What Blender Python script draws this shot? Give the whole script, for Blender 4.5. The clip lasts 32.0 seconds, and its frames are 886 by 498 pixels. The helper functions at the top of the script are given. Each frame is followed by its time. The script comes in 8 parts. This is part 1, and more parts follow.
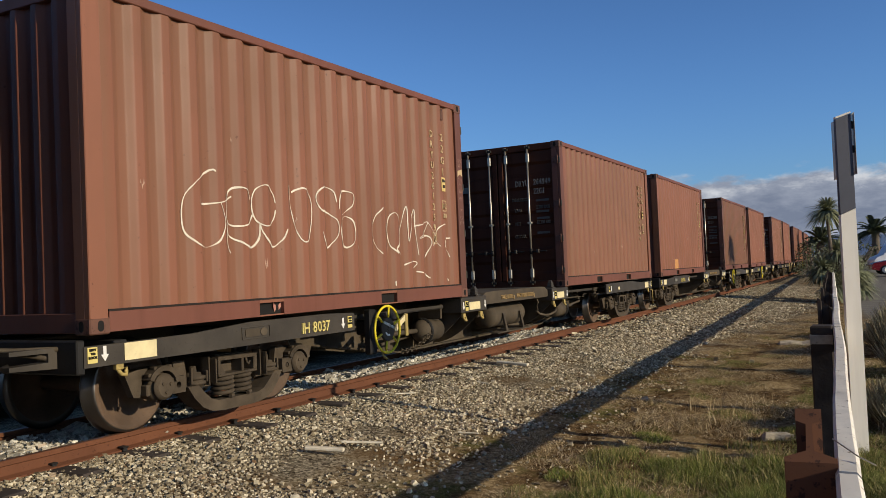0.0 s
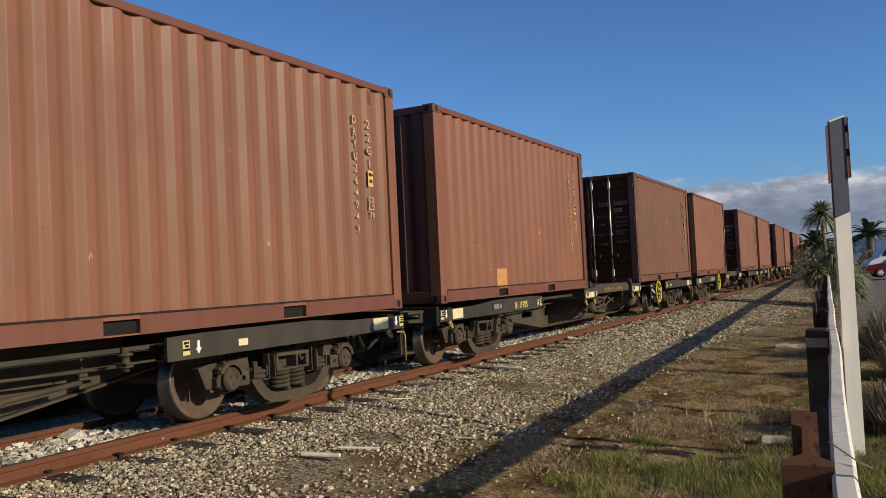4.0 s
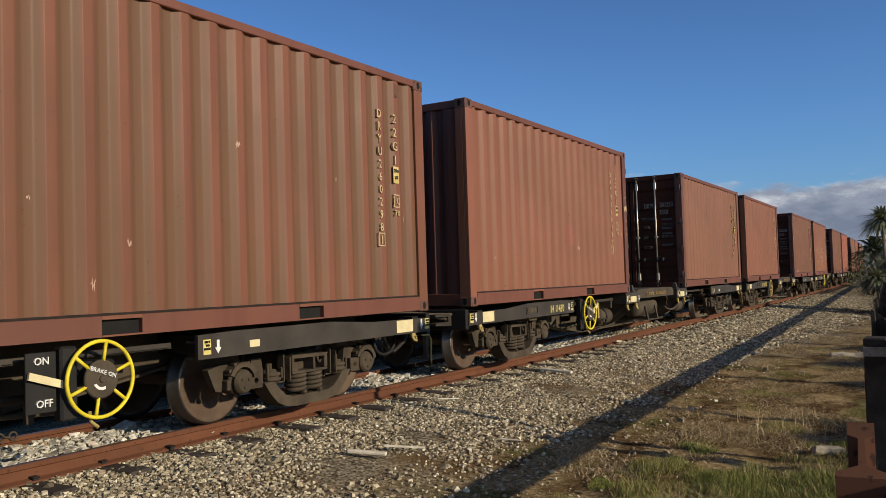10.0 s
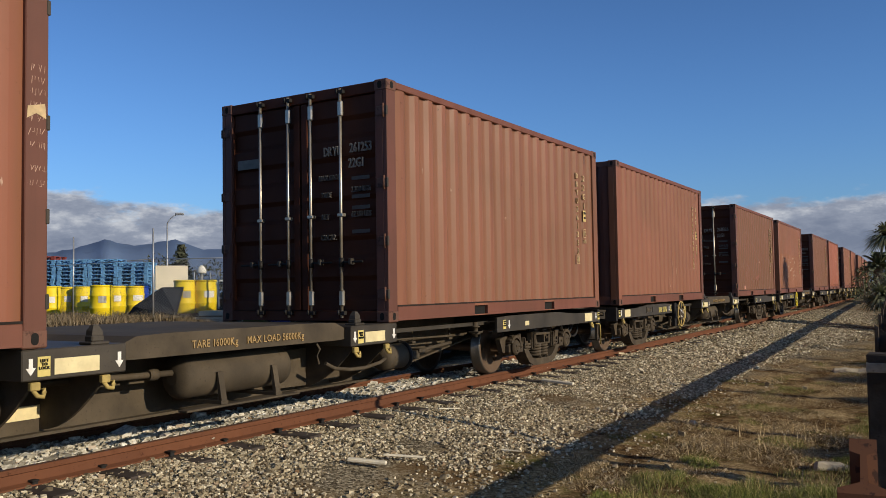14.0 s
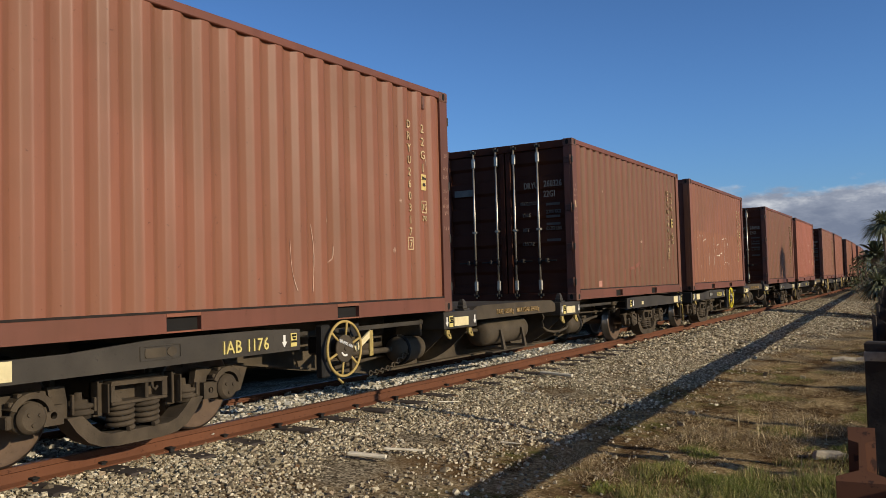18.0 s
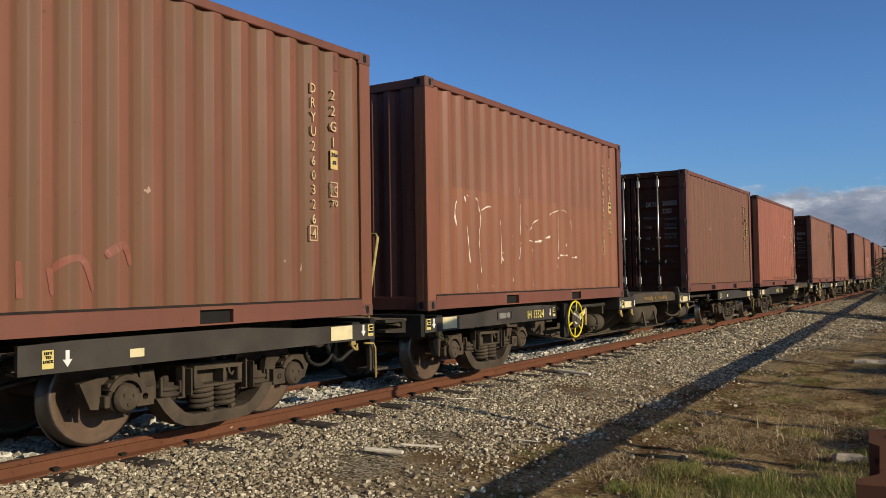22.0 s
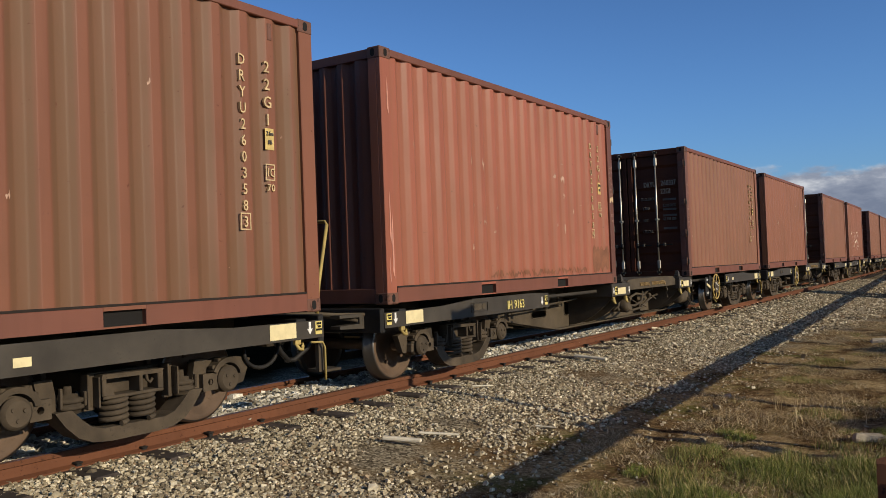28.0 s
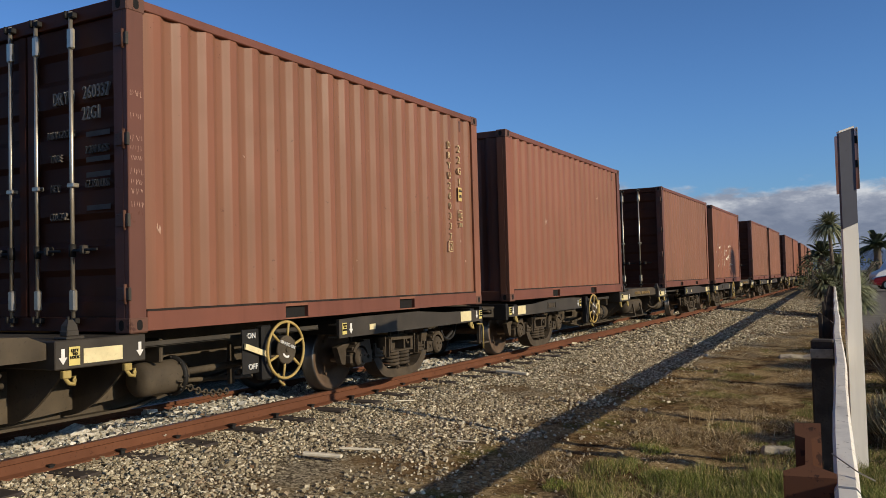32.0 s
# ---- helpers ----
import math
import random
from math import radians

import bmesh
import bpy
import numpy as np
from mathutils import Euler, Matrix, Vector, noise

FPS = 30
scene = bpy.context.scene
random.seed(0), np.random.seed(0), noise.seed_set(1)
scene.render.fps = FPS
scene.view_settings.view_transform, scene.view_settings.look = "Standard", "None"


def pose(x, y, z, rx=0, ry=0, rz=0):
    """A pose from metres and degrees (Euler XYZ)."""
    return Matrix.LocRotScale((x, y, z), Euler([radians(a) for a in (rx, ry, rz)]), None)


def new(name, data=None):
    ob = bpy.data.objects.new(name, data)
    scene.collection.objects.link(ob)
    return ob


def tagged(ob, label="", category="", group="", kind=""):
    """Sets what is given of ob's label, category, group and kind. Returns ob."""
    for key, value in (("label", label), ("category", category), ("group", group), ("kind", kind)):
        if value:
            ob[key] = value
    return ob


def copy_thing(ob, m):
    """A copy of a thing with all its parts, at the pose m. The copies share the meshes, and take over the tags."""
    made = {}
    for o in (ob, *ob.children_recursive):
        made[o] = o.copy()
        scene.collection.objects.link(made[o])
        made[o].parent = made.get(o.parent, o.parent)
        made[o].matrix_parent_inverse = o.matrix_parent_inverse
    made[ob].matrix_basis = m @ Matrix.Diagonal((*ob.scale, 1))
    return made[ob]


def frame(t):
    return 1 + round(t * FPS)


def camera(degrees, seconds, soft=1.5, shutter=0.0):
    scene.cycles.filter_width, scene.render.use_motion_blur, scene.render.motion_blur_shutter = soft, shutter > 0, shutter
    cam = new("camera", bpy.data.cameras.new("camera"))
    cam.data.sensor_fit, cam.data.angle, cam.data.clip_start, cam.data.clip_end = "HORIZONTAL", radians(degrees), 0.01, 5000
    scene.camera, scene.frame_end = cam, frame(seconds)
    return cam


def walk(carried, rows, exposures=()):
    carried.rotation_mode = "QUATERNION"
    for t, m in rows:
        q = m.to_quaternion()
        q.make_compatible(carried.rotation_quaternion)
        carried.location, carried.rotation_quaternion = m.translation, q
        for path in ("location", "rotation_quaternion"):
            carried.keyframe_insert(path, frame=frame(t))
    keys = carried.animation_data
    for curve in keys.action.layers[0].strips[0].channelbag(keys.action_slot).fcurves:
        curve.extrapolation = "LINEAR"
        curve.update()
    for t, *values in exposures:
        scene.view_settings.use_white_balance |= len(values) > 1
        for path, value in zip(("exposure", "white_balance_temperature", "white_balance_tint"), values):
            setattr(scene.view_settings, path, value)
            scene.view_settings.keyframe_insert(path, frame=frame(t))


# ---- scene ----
EYE = (0.0, 0.0, 1.2176)
# the held camera only turns: seconds, tilt, lean, heading
TURNS = [
    (0, 91.60, 2.44, 28.48), (0.5, 91.72, 2.36, 28.37), (1, 91.97, 2.28, 28.27), (1.5, 92.12, 2.52, 28.30), (2, 92.11, 2.69, 28.37), (2.5, 92.03, 2.77,
    28.47), (3, 91.94, 2.76, 28.45), (3.5, 91.91, 2.74, 28.35), (5.5, 92.05, 2.61, 27.74), (6, 92.10, 2.73, 27.75), (6.5, 92.10, 2.60, 27.68), (7, 92.08,
    2.28, 27.85), (7.5, 92.15, 2.05, 28.48), (8, 92.21, 2.05, 29.41), (8.5, 92.28, 1.92, 30.45), (9, 92.23, 1.71, 31.17), (9.5, 92.13, 1.68, 31.42), (10,
    92.09, 1.76, 31.47), (10.5, 92.12, 1.79, 31.36), (11, 92.26, 1.71, 31.26), (11.5, 92.47, 1.56, 31.20), (12, 92.57, 1.45, 31.17), (12.5, 92.58, 1.43,
    31.21), (13, 92.60, 1.33, 31.36), (13.5, 92.70, 1.17, 31.61), (14, 92.73, 0.90, 31.66), (14.5, 92.67, 0.60, 31.63), (16.5, 92.59, 1.12, 31.33), (17,
    92.53, 1.30, 31.42), (17.5, 92.39, 1.45, 31.54), (18, 92.28, 1.51, 31.53), (18.5, 92.36, 1.42, 31.42), (19, 92.34, 1.32, 31.55), (19.5, 92.12, 1.40,
    31.82), (20, 92.02, 1.50, 31.98), (20.5, 92.01, 1.57, 32.09), (21, 91.93, 1.45, 32.24), (21.5, 91.96, 1.26, 32.45), (22, 92.09, 0.86, 32.78), (22.5,
    92.17, 0.55, 32.87), (23, 92.12, 0.39, 33.02), (23.5, 92.11, 0.49, 33.07), (24, 92.07, 0.60, 33.07), (24.5, 92.09, 0.72, 33.17), (25, 92.13, 0.70,
    33.23), (25.5, 92.11, 0.57, 33.35), (27.5, 91.48, 1.12, 33.86), (28, 91.31, 2.13, 33.74), (28.5, 91.51, 2.15, 32.45), (29, 91.60, 1.84, 30.99), (29.5,
    91.19, 1.66, 30.00), (30, 90.92, 1.84, 29.42), (30.5, 91.27, 1.89, 29.02), (31, 91.74, 1.65, 28.76), (31.5, 92.08, 1.47, 28.57), (32, 92.13, 1.49,
    28.55)]
cam = camera(55.61, 32.0, soft=0.75)
walk(cam, [(t, pose(*EYE, a, b, c)) for t, a, b, c in TURNS])

# ---- light ----
SUN_UP, SUN_TURN = 19.0, -1.8            # height of the sun, and its way from +x towards +y, in degrees
scene.view_settings.exposure = 0.0
sun = new("sun", bpy.data.lights.new("sun", "SUN"))
sun.data.energy, sun.data.angle, sun.data.color = 4.1, radians(0.55), (1.0, 0.85, 0.63)
_e, _a = radians(SUN_UP), radians(SUN_TURN)
SUN_WAY = Vector((math.cos(_e) * math.cos(_a), math.cos(_e) * math.sin(_a), math.sin(_e)))
sun.rotation_euler = SUN_WAY.to_track_quat("Z", "Y").to_euler()

world = bpy.data.worlds.new("sky")
scene.world = world
world.use_nodes = True


def build_sky():
    nt = world.node_tree
    nt.nodes.clear()
    N, K = nt.nodes.new, nt.links.new
    sky = N("ShaderNodeTexSky")
    sky.sky_type, sky.sun_disc = "NISHITA", False
    sky.sun_elevation, sky.sun_rotation = _e, radians(90 - SUN_TURN)
    sky.air_density, sky.dust_density, sky.ozone_density = 1.0, 0.75, 4.0
    co = N("ShaderNodeTexCoord")
    sep = N("ShaderNodeSeparateXYZ")
    K(co.outputs["Generated"], sep.inputs[0])
    mp = N("ShaderNodeMapping")
    mp.inputs["Scale"].default_value = (1.0, 1.0, 2.6)
    K(co.outputs["Generated"], mp.inputs[0])
    big, small = N("ShaderNodeTexNoise"), N("ShaderNodeTexNoise")
    for n, s, d in ((big, 6.5, 6), (small, 21.0, 7)):
        n.inputs["Scale"].default_value, n.inputs["Detail"].default_value, n.inputs["Roughness"].default_value = s, d, 0.6
        K(mp.outputs[0], n.inputs["Vector"])
    # the cloud bank lies low all round the horizon; its top is uneven
    h = N("ShaderNodeMapRange")
    h.inputs[1].default_value, h.inputs[2].default_value, h.inputs[3].default_value, h.inputs[4].default_value = 0.05, 0.16, 0.25, -0.45
    K(sep.outputs["Z"], h.inputs[0])
    ad = N("ShaderNodeMath"); ad.operation = "ADD"
    K(big.outputs[0], ad.inputs[0]); K(h.outputs[0], ad.inputs[1])
    low = N("ShaderNodeMapRange")                  # broken near the horizon
    low.inputs[1].default_value, low.inputs[2].default_value, low.inputs[3].default_value, low.inputs[4].default_value = 0.012, 0.055, -0.32, 0.0
    K(sep.outputs["Z"], low.inputs[0])
    ad2 = N("ShaderNodeMath"); ad2.operation = "ADD"
    K(ad.outputs[0], ad2.inputs[0]); K(low.outputs[0], ad2.inputs[1])
    mask = N("ShaderNodeMapRange"); mask.interpolation_type = "SMOOTHSTEP"
    mask.inputs[1].default_value, mask.inputs[2].default_value = 0.40, 0.53
    K(ad2.outputs[0], mask.inputs[0])
    tone = N("ShaderNodeValToRGB")
    tone.color_ramp.elements[0].position, tone.color_ramp.elements[0].color = 0.24, (2.3, 2.75, 3.8, 1)
    body = tone.color_ramp.elements.new(0.46)
    body.color = (3.6, 4.05, 5.1, 1)
    tone.color_ramp.elements[2].position, tone.color_ramp.elements[2].color = 0.66, (7.6, 7.9, 8.4, 1)
    thick = N("ShaderNodeMath"); thick.operation = "MULTIPLY_ADD"          # thin rims are white, thick bellies grey
    thick.inputs[1].default_value, thick.inputs[2].default_value = -0.5, 0.27
    K(ad.outputs[0], thick.inputs[0])
    pale = N("ShaderNodeMath"); pale.operation = "ADD"
    K(small.outputs[0], pale.inputs[0]); K(thick.outputs[0], pale.inputs[1])
    K(pale.outputs[0], tone.inputs[0])
    mix = N("ShaderNodeMixRGB")
    deep = N("ShaderNodeMixRGB"); deep.blend_type = "MULTIPLY"; deep.inputs[0].default_value = 1.0
    high = N("ShaderNodeMapRange")                 # the clear air darkens evenly towards the zenith
    high.interpolation_type = "SMOOTHSTEP"
    high.inputs[1].default_value, high.inputs[2].default_value = 0.08, 0.85
    K(sep.outputs["Z"], high.inputs[0])
    air = N("ShaderNodeMixRGB")
    air.inputs[1].default_value, air.inputs[2].default_value = (0.93, 1.27, 1.74, 1), (0.50, 0.60, 0.72, 1)
    K(high.outputs[0], air.inputs[0]); K(air.outputs[0], deep.inputs[2])
    K(sky.outputs[0], deep.inputs[1])
    K(mask.outputs[0], mix.inputs[0]); K(deep.outputs[0], mix.inputs[1]); K(tone.outputs[0], mix.inputs[2])
    bg, out = N("ShaderNodeBackground"), N("ShaderNodeOutputWorld")
    bg.inputs[1].default_value = 0.080
    K(mix.outputs[0], bg.inputs[0]); K(bg.outputs[0], out.inputs[0])


build_sky()

# ---- materials ----


class Mat:
    """A node material with a few short-hands."""

    def __init__(self, name, rough=0.6, metal=0.0, spec=0.28):
        self.m = bpy.data.materials.new(name)
        self.m.use_nodes = True
        self.nt = self.m.node_tree
        self.bsdf = self.nt.nodes["Principled BSDF"]
        self.bsdf.inputs["Roughness"].default_value = rough
        self.bsdf.inputs["Metallic"].default_value = metal
        self.bsdf.inputs["Specular IOR Level"].default_value = spec
        self.co = None

    def n(self, kind, **sets):
        node = self.nt.nodes.new(kind)
        for k, v in sets.items():
            node.inputs[k].default_value = v
        return node

    def link(self, a, b):
        self.nt.links.new(a, b)

    def coords(self, scale=(1, 1, 1), turn=(0, 0, 0)):
        if self.co is None:
            self.co = self.n("ShaderNodeTexCoord")
        mp = self.n("ShaderNodeMapping")
        mp.inputs["Scale"].default_value, mp.inputs["Rotation"].default_value = scale, turn
        self.link(self.co.outputs["Object"], mp.inputs[0])
        # pieces that share a mesh differ by their own random shift
        info = self.n("ShaderNodeObjectInfo")
        sh = self.n("ShaderNodeVectorMath"); sh.operation = "SCALE"
        cmb = self.n("ShaderNodeCombineXYZ")
        for i in range(3):
            self.link(info.outputs["Random"], cmb.inputs[i])
        sh.inputs["Scale"].default_value = 37.0
        self.link(cmb.outputs[0], sh.inputs[0])
        add = self.n("ShaderNodeVectorMath")
        self.link(mp.outputs[0], add.inputs[0]); self.link(sh.outputs[0], add.inputs[1])
        return add.outputs[0]

    def noise(self, scale, detail=4, rough=0.55, stretch=(1, 1, 1)):
        n = self.n("ShaderNodeTexNoise", Scale=scale, Detail=detail, Roughness=rough)
        self.link(self.coords(stretch), n.inputs["Vector"])
        return n.outputs[0]

    def ramp(self, fac, *stops):
        r = self.n("ShaderNodeValToRGB")
        el = r.color_ramp.elements
        while len(el) < len(stops):
            el.new(0.5)
        for e, (pos, col) in zip(el, stops):
            e.position, e.color = pos, (*col, 1) if len(col) == 3 else col
        self.link(fac, r.inputs[0])
        return r.outputs[0]

    def mask(self, fac, lo, hi):
        r = self.n("ShaderNodeMapRange")
        r.inputs[1].default_value, r.inputs[2].default_value = lo, hi
        self.link(fac, r.inputs[0])
        return r.outputs[0]

    def mix(self, fac, a, b, kind="MIX"):
        m = self.n("ShaderNodeMixRGB")
        m.blend_type = kind
        for v, i in ((fac, 0), (a, 1), (b, 2)):
            if isinstance(v, (int, float)):
                m.inputs[i].default_value = v if i == 0 else (v, v, v, 1)
            elif isinstance(v, tuple):
                m.inputs[i].default_value = (*v, 1)
            else:
                self.link(v, m.inputs[i])
        return m.outputs[0]

    def colour(self, c):
        if isinstance(c, tuple):
            self.bsdf.inputs["Base Color"].default_value = (*c, 1)
        else:
            self.link(c, self.bsdf.inputs["Base Color"])
        return self

    def rough(self, fac, lo, hi):
        r = self.n("ShaderNodeMapRange")
        r.inputs[3].default_value, r.inputs[4].default_value = lo, hi
        self.link(fac, r.inputs[0])
        self.link(r.outputs[0], self.bsdf.inputs["Roughness"])
        return self

    def bump(self, fac, strength=0.3, dist=0.01):
        b = self.n("ShaderNodeBump", Strength=strength, Distance=dist)
        self.link(fac, b.inputs["Height"])
        self.link(b.outputs[0], self.bsdf.inputs["Normal"])
        return self


def worn_paint(name, base, dark, rust=(0.10, 0.035, 0.018), rough=0.5, wear=0.66, fine=14.0, dirt=None, spec=0.28, grooves=0.0):
    """Paint with large fading, streaks running down, and rust specks; grooves: how much browner a ribbed side gets in
    its grooves.
    """
    m = Mat(name, spec=spec)
    fade = m.noise(0.7, 4, 0.6)
    streak = m.noise(1.0, 5, 0.6, (5.0, 5.0, 0.35))
    spots = m.noise(fine, 5, 0.7)
    c = m.mix(m.mask(fade, 0.35, 0.68), base, dark)
    c = m.mix(m.mask(streak, 0.50, 0.78), c, tuple(v * 0.72 for v in base))
    if dirt:
        c = m.mix(m.mix(m.mask(m.noise(0.42, 6, 0.62), 0.50, 0.68), 0.0, 0.5), c, tuple(v * k for v, k in zip(base, dirt)))
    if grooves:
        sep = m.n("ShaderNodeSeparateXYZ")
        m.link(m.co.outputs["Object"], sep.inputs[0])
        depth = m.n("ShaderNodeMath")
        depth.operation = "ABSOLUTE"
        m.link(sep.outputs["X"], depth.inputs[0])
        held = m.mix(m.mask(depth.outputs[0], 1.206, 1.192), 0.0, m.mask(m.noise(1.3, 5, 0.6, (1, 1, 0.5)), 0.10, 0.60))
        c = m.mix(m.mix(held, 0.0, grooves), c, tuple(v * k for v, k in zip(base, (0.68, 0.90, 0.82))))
    c = m.mix(m.mask(spots, wear, wear + 0.06), c, rust)
    m.colour(c).rough(fade, rough - 0.1, rough + 0.2).bump(m.noise(60.0, 3), 0.08, 0.004)
    return m.m


def plain(name, base, rough=0.55, metal=0.0, vary=0.25, scale=6.0, bump=0.15, fine=40.0):
    m = Mat(name, rough, metal)
    a, b = m.noise(scale, 4), m.noise(fine, 3)
    c = m.mix(m.mask(a, 0.3, 0.7), tuple(v * (1 - vary) for v in base), tuple(min(1, v * (1 + vary)) for v in base))
    c = m.mix(m.mask(b, 0.6, 0.75), c, tuple(v * (1 - vary) for v in base))
    m.colour(c).rough(a, rough - 0.1, min(1, rough + 0.12)).bump(b, bump, 0.004)
    return m.m


BROWN = (0.62, 0.74, 0.66)               # road dust on the red paint, as shares of its colour
PAINT = [
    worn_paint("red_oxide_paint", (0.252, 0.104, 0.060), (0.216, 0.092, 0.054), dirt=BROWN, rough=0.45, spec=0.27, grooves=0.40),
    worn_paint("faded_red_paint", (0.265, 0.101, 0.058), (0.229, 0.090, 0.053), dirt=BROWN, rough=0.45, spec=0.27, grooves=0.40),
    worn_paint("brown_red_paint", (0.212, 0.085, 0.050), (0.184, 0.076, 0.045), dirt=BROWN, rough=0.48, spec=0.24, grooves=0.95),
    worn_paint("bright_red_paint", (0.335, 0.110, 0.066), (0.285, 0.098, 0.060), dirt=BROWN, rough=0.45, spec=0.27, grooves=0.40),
]
M_CAST = worn_paint("casting_paint", (0.165, 0.078, 0.052), (0.115, 0.056, 0.038), (0.07, 0.03, 0.02), wear=0.56)
M_DARK = plain("opening_shade", (0.012, 0.011, 0.010), 0.9)
M_ZINC = plain("zinc_bar", (0.52, 0.47, 0.38), 0.35, 0.75, 0.15)
M_STEEL = plain("wagon_grey_steel", (0.054, 0.046, 0.036), 0.55, 0.1, 0.3, 2.5)
M_GRIME = plain("dusty_brown_steel", (0.072, 0.056, 0.037), 0.8, 0.0, 0.35, 3.0, 0.3)
M_BOGIE = plain("dusty_bogie_steel", (0.066, 0.050, 0.033), 0.85, 0.0, 0.4, 5.0, 0.4)
M_BLACK = plain("black_steel", (0.0210, 0.0196, 0.0182), 0.6, 0.2, 0.3, 4.0)
M_WHEEL = plain("brown_wheel_steel", (0.112, 0.074, 0.049), 0.75, 0.1, 0.3, 4.0)
M_TREAD = plain("worn_bright_tread", (0.13, 0.12, 0.11), 0.36, 0.9, 0.1)
M_YELLOW = plain("yellow_paint", (0.72, 0.58, 0.03), 0.5, 0.0, 0.18, 8.0)
M_YELLOW_DIRTY = plain("dirty_yellow_paint", (0.36, 0.27, 0.09), 0.6, 0.0, 0.3, 8.0)
M_CREAM = plain("cream_reflector", (0.70, 0.60, 0.34), 0.45, 0.0, 0.12, 9.0)
M_WHITE = plain("white_marking", (0.74, 0.72, 0.66), 0.6, 0.0, 0.10, 9.0)
M_OCHRE = plain("ochre_lettering", (0.36, 0.24, 0.10), 0.6, 0.0, 0.25, 12.0)
M_LETTER = plain("pale_lettering", (0.54, 0.40, 0.22), 0.6, 0.0, 0.25, 14.0)
M_SPRAY = plain("white_spray_paint", (0.70, 0.63, 0.51), 0.7, 0.0, 0.12, 20.0)
M_SCUFF = plain("bare_primer_scuff", (0.46, 0.30, 0.22), 0.7, 0.0, 0.3, 20.0)
M_PINKPATCH = plain("pink_undercoat", (0.50, 0.24, 0.18), 0.7, 0.0, 0.2, 9.0)
M_ORANGE = plain("faded_orange_sticker", (0.52, 0.25, 0.085), 0.6, 0.0, 0.15, 6.0)
M_OVER = worn_paint("thin_overpaint", (0.262, 0.106, 0.055), (0.226, 0.093, 0.049))
M_GRIMY = plain("brown_road_grime", (0.205, 0.088, 0.050), 0.8, 0.0, 0.25, 7.0)
M_REPAIR = plain("repainted_square", (0.235, 0.085, 0.055), 0.5, 0.0, 0.12, 6.0)
M_PRINT = plain("faint_grey_print", (0.105, 0.093, 0.081), 0.7, 0.0, 0.2)
M_STENCIL = plain("dull_white_stencil", (0.223, 0.205, 0.180), 0.7, 0.0, 0.2, 14.0)
M_LABEL = plain("yellow_label", (0.62, 0.51, 0.17), 0.6, 0.0, 0.12)
M_RAIL = worn_paint("rusty_rail", (0.152, 0.062, 0.032), (0.110, 0.047, 0.027), (0.07, 0.028, 0.016), 0.8, 0.60, 30, spec=0.12)
M_RAILTOP = plain("worn_rail_top", (0.19, 0.10, 0.065), 0.5, 0.5, 0.2)
M_SLEEPER = plain("weathered_sleeper", (0.060, 0.048, 0.040), 0.9, 0.0, 0.4, 4.0, 0.5)
M_JOINT = plain("shaded_gap_black", (0.022, 0.016, 0.013), 0.9, 0.0, 0.3, 9.0)
M_STICKER = plain("pale_yellow_sticker", (0.58, 0.43, 0.16), 0.6, 0.0, 0.2, 14.0)
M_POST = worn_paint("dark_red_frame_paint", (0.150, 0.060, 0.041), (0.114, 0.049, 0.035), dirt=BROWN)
M_RAILPAINT = worn_paint("dull_red_rail_paint", (0.188, 0.070, 0.045), (0.148, 0.059, 0.040), dirt=BROWN)
# darker than the side paint: the door end's shade is in this colour
M_DOOR = worn_paint("shade_dark_door_paint", (0.086, 0.026, 0.012), (0.060, 0.020, 0.010), rough=0.5, spec=0.15)
M_PLACARD = plain("dull_grey_placard", (0.20, 0.19, 0.16), 0.6, 0.0, 0.2, 9.0)
M_TAN = plain("faded_tan_paint", (0.42, 0.30, 0.10), 0.6, 0.0, 0.2, 8.0)

# ---- mesh helpers ----


def box(bm, x0, x1, y0, y1, z0, z1, bevel=0.0, m=None):
    vs = [bm.verts.new((x, y, z)) for x in (x0, x1) for y in (y0, y1) for z in (z0, z1)]
    fs = [bm.faces.new([vs[i] for i in q]) for q in
          ((0, 1, 3, 2), (4, 6, 7, 5), (0, 4, 5, 1), (2, 3, 7, 6), (0, 2, 6, 4), (1, 5, 7, 3))]
    if bevel:
        es = list({e for f in fs for e in f.edges})
        r = bmesh.ops.bevel(bm, geom=es, offset=bevel, segments=1, affect="EDGES")
        vs = list({v for f in r["faces"] for v in f.verts})
    if m is not None:
        bmesh.ops.transform(bm, matrix=m, verts=vs)
    return vs


def frame_of(p0, p1):
    w = Vector(p1) - Vector(p0)
    return Matrix.Translation(p0) @ w.to_track_quat("Z", "Y").to_matrix().to_4x4(), w.length


def lathe(bm, p0, p1, profile, seg=16, cap=True):
    """profile: (along, radius) rows, along the line from p0 to p1 in metres."""
    m, _ = frame_of(p0, p1)
    rings = []
    for a, r in profile:
        rings.append([bm.verts.new(m @ Vector((r * math.cos(2 * math.pi * i / seg), r * math.sin(2 * math.pi * i / seg), a))) for i in range(seg)])
    for A, B in zip(rings, rings[1:]):
        for i in range(seg):
            f = bm.faces.new((A[i], A[(i + 1) % seg], B[(i + 1) % seg], B[i]))
            f.smooth = True
    if cap:
        bm.faces.new(rings[0][::-1])
        bm.faces.new(rings[-1])


def tube(bm, p0, p1, r, seg=10):
    length = (Vector(p1) - Vector(p0)).length
    lathe(bm, p0, p1, [(0, r), (length, r)], seg)


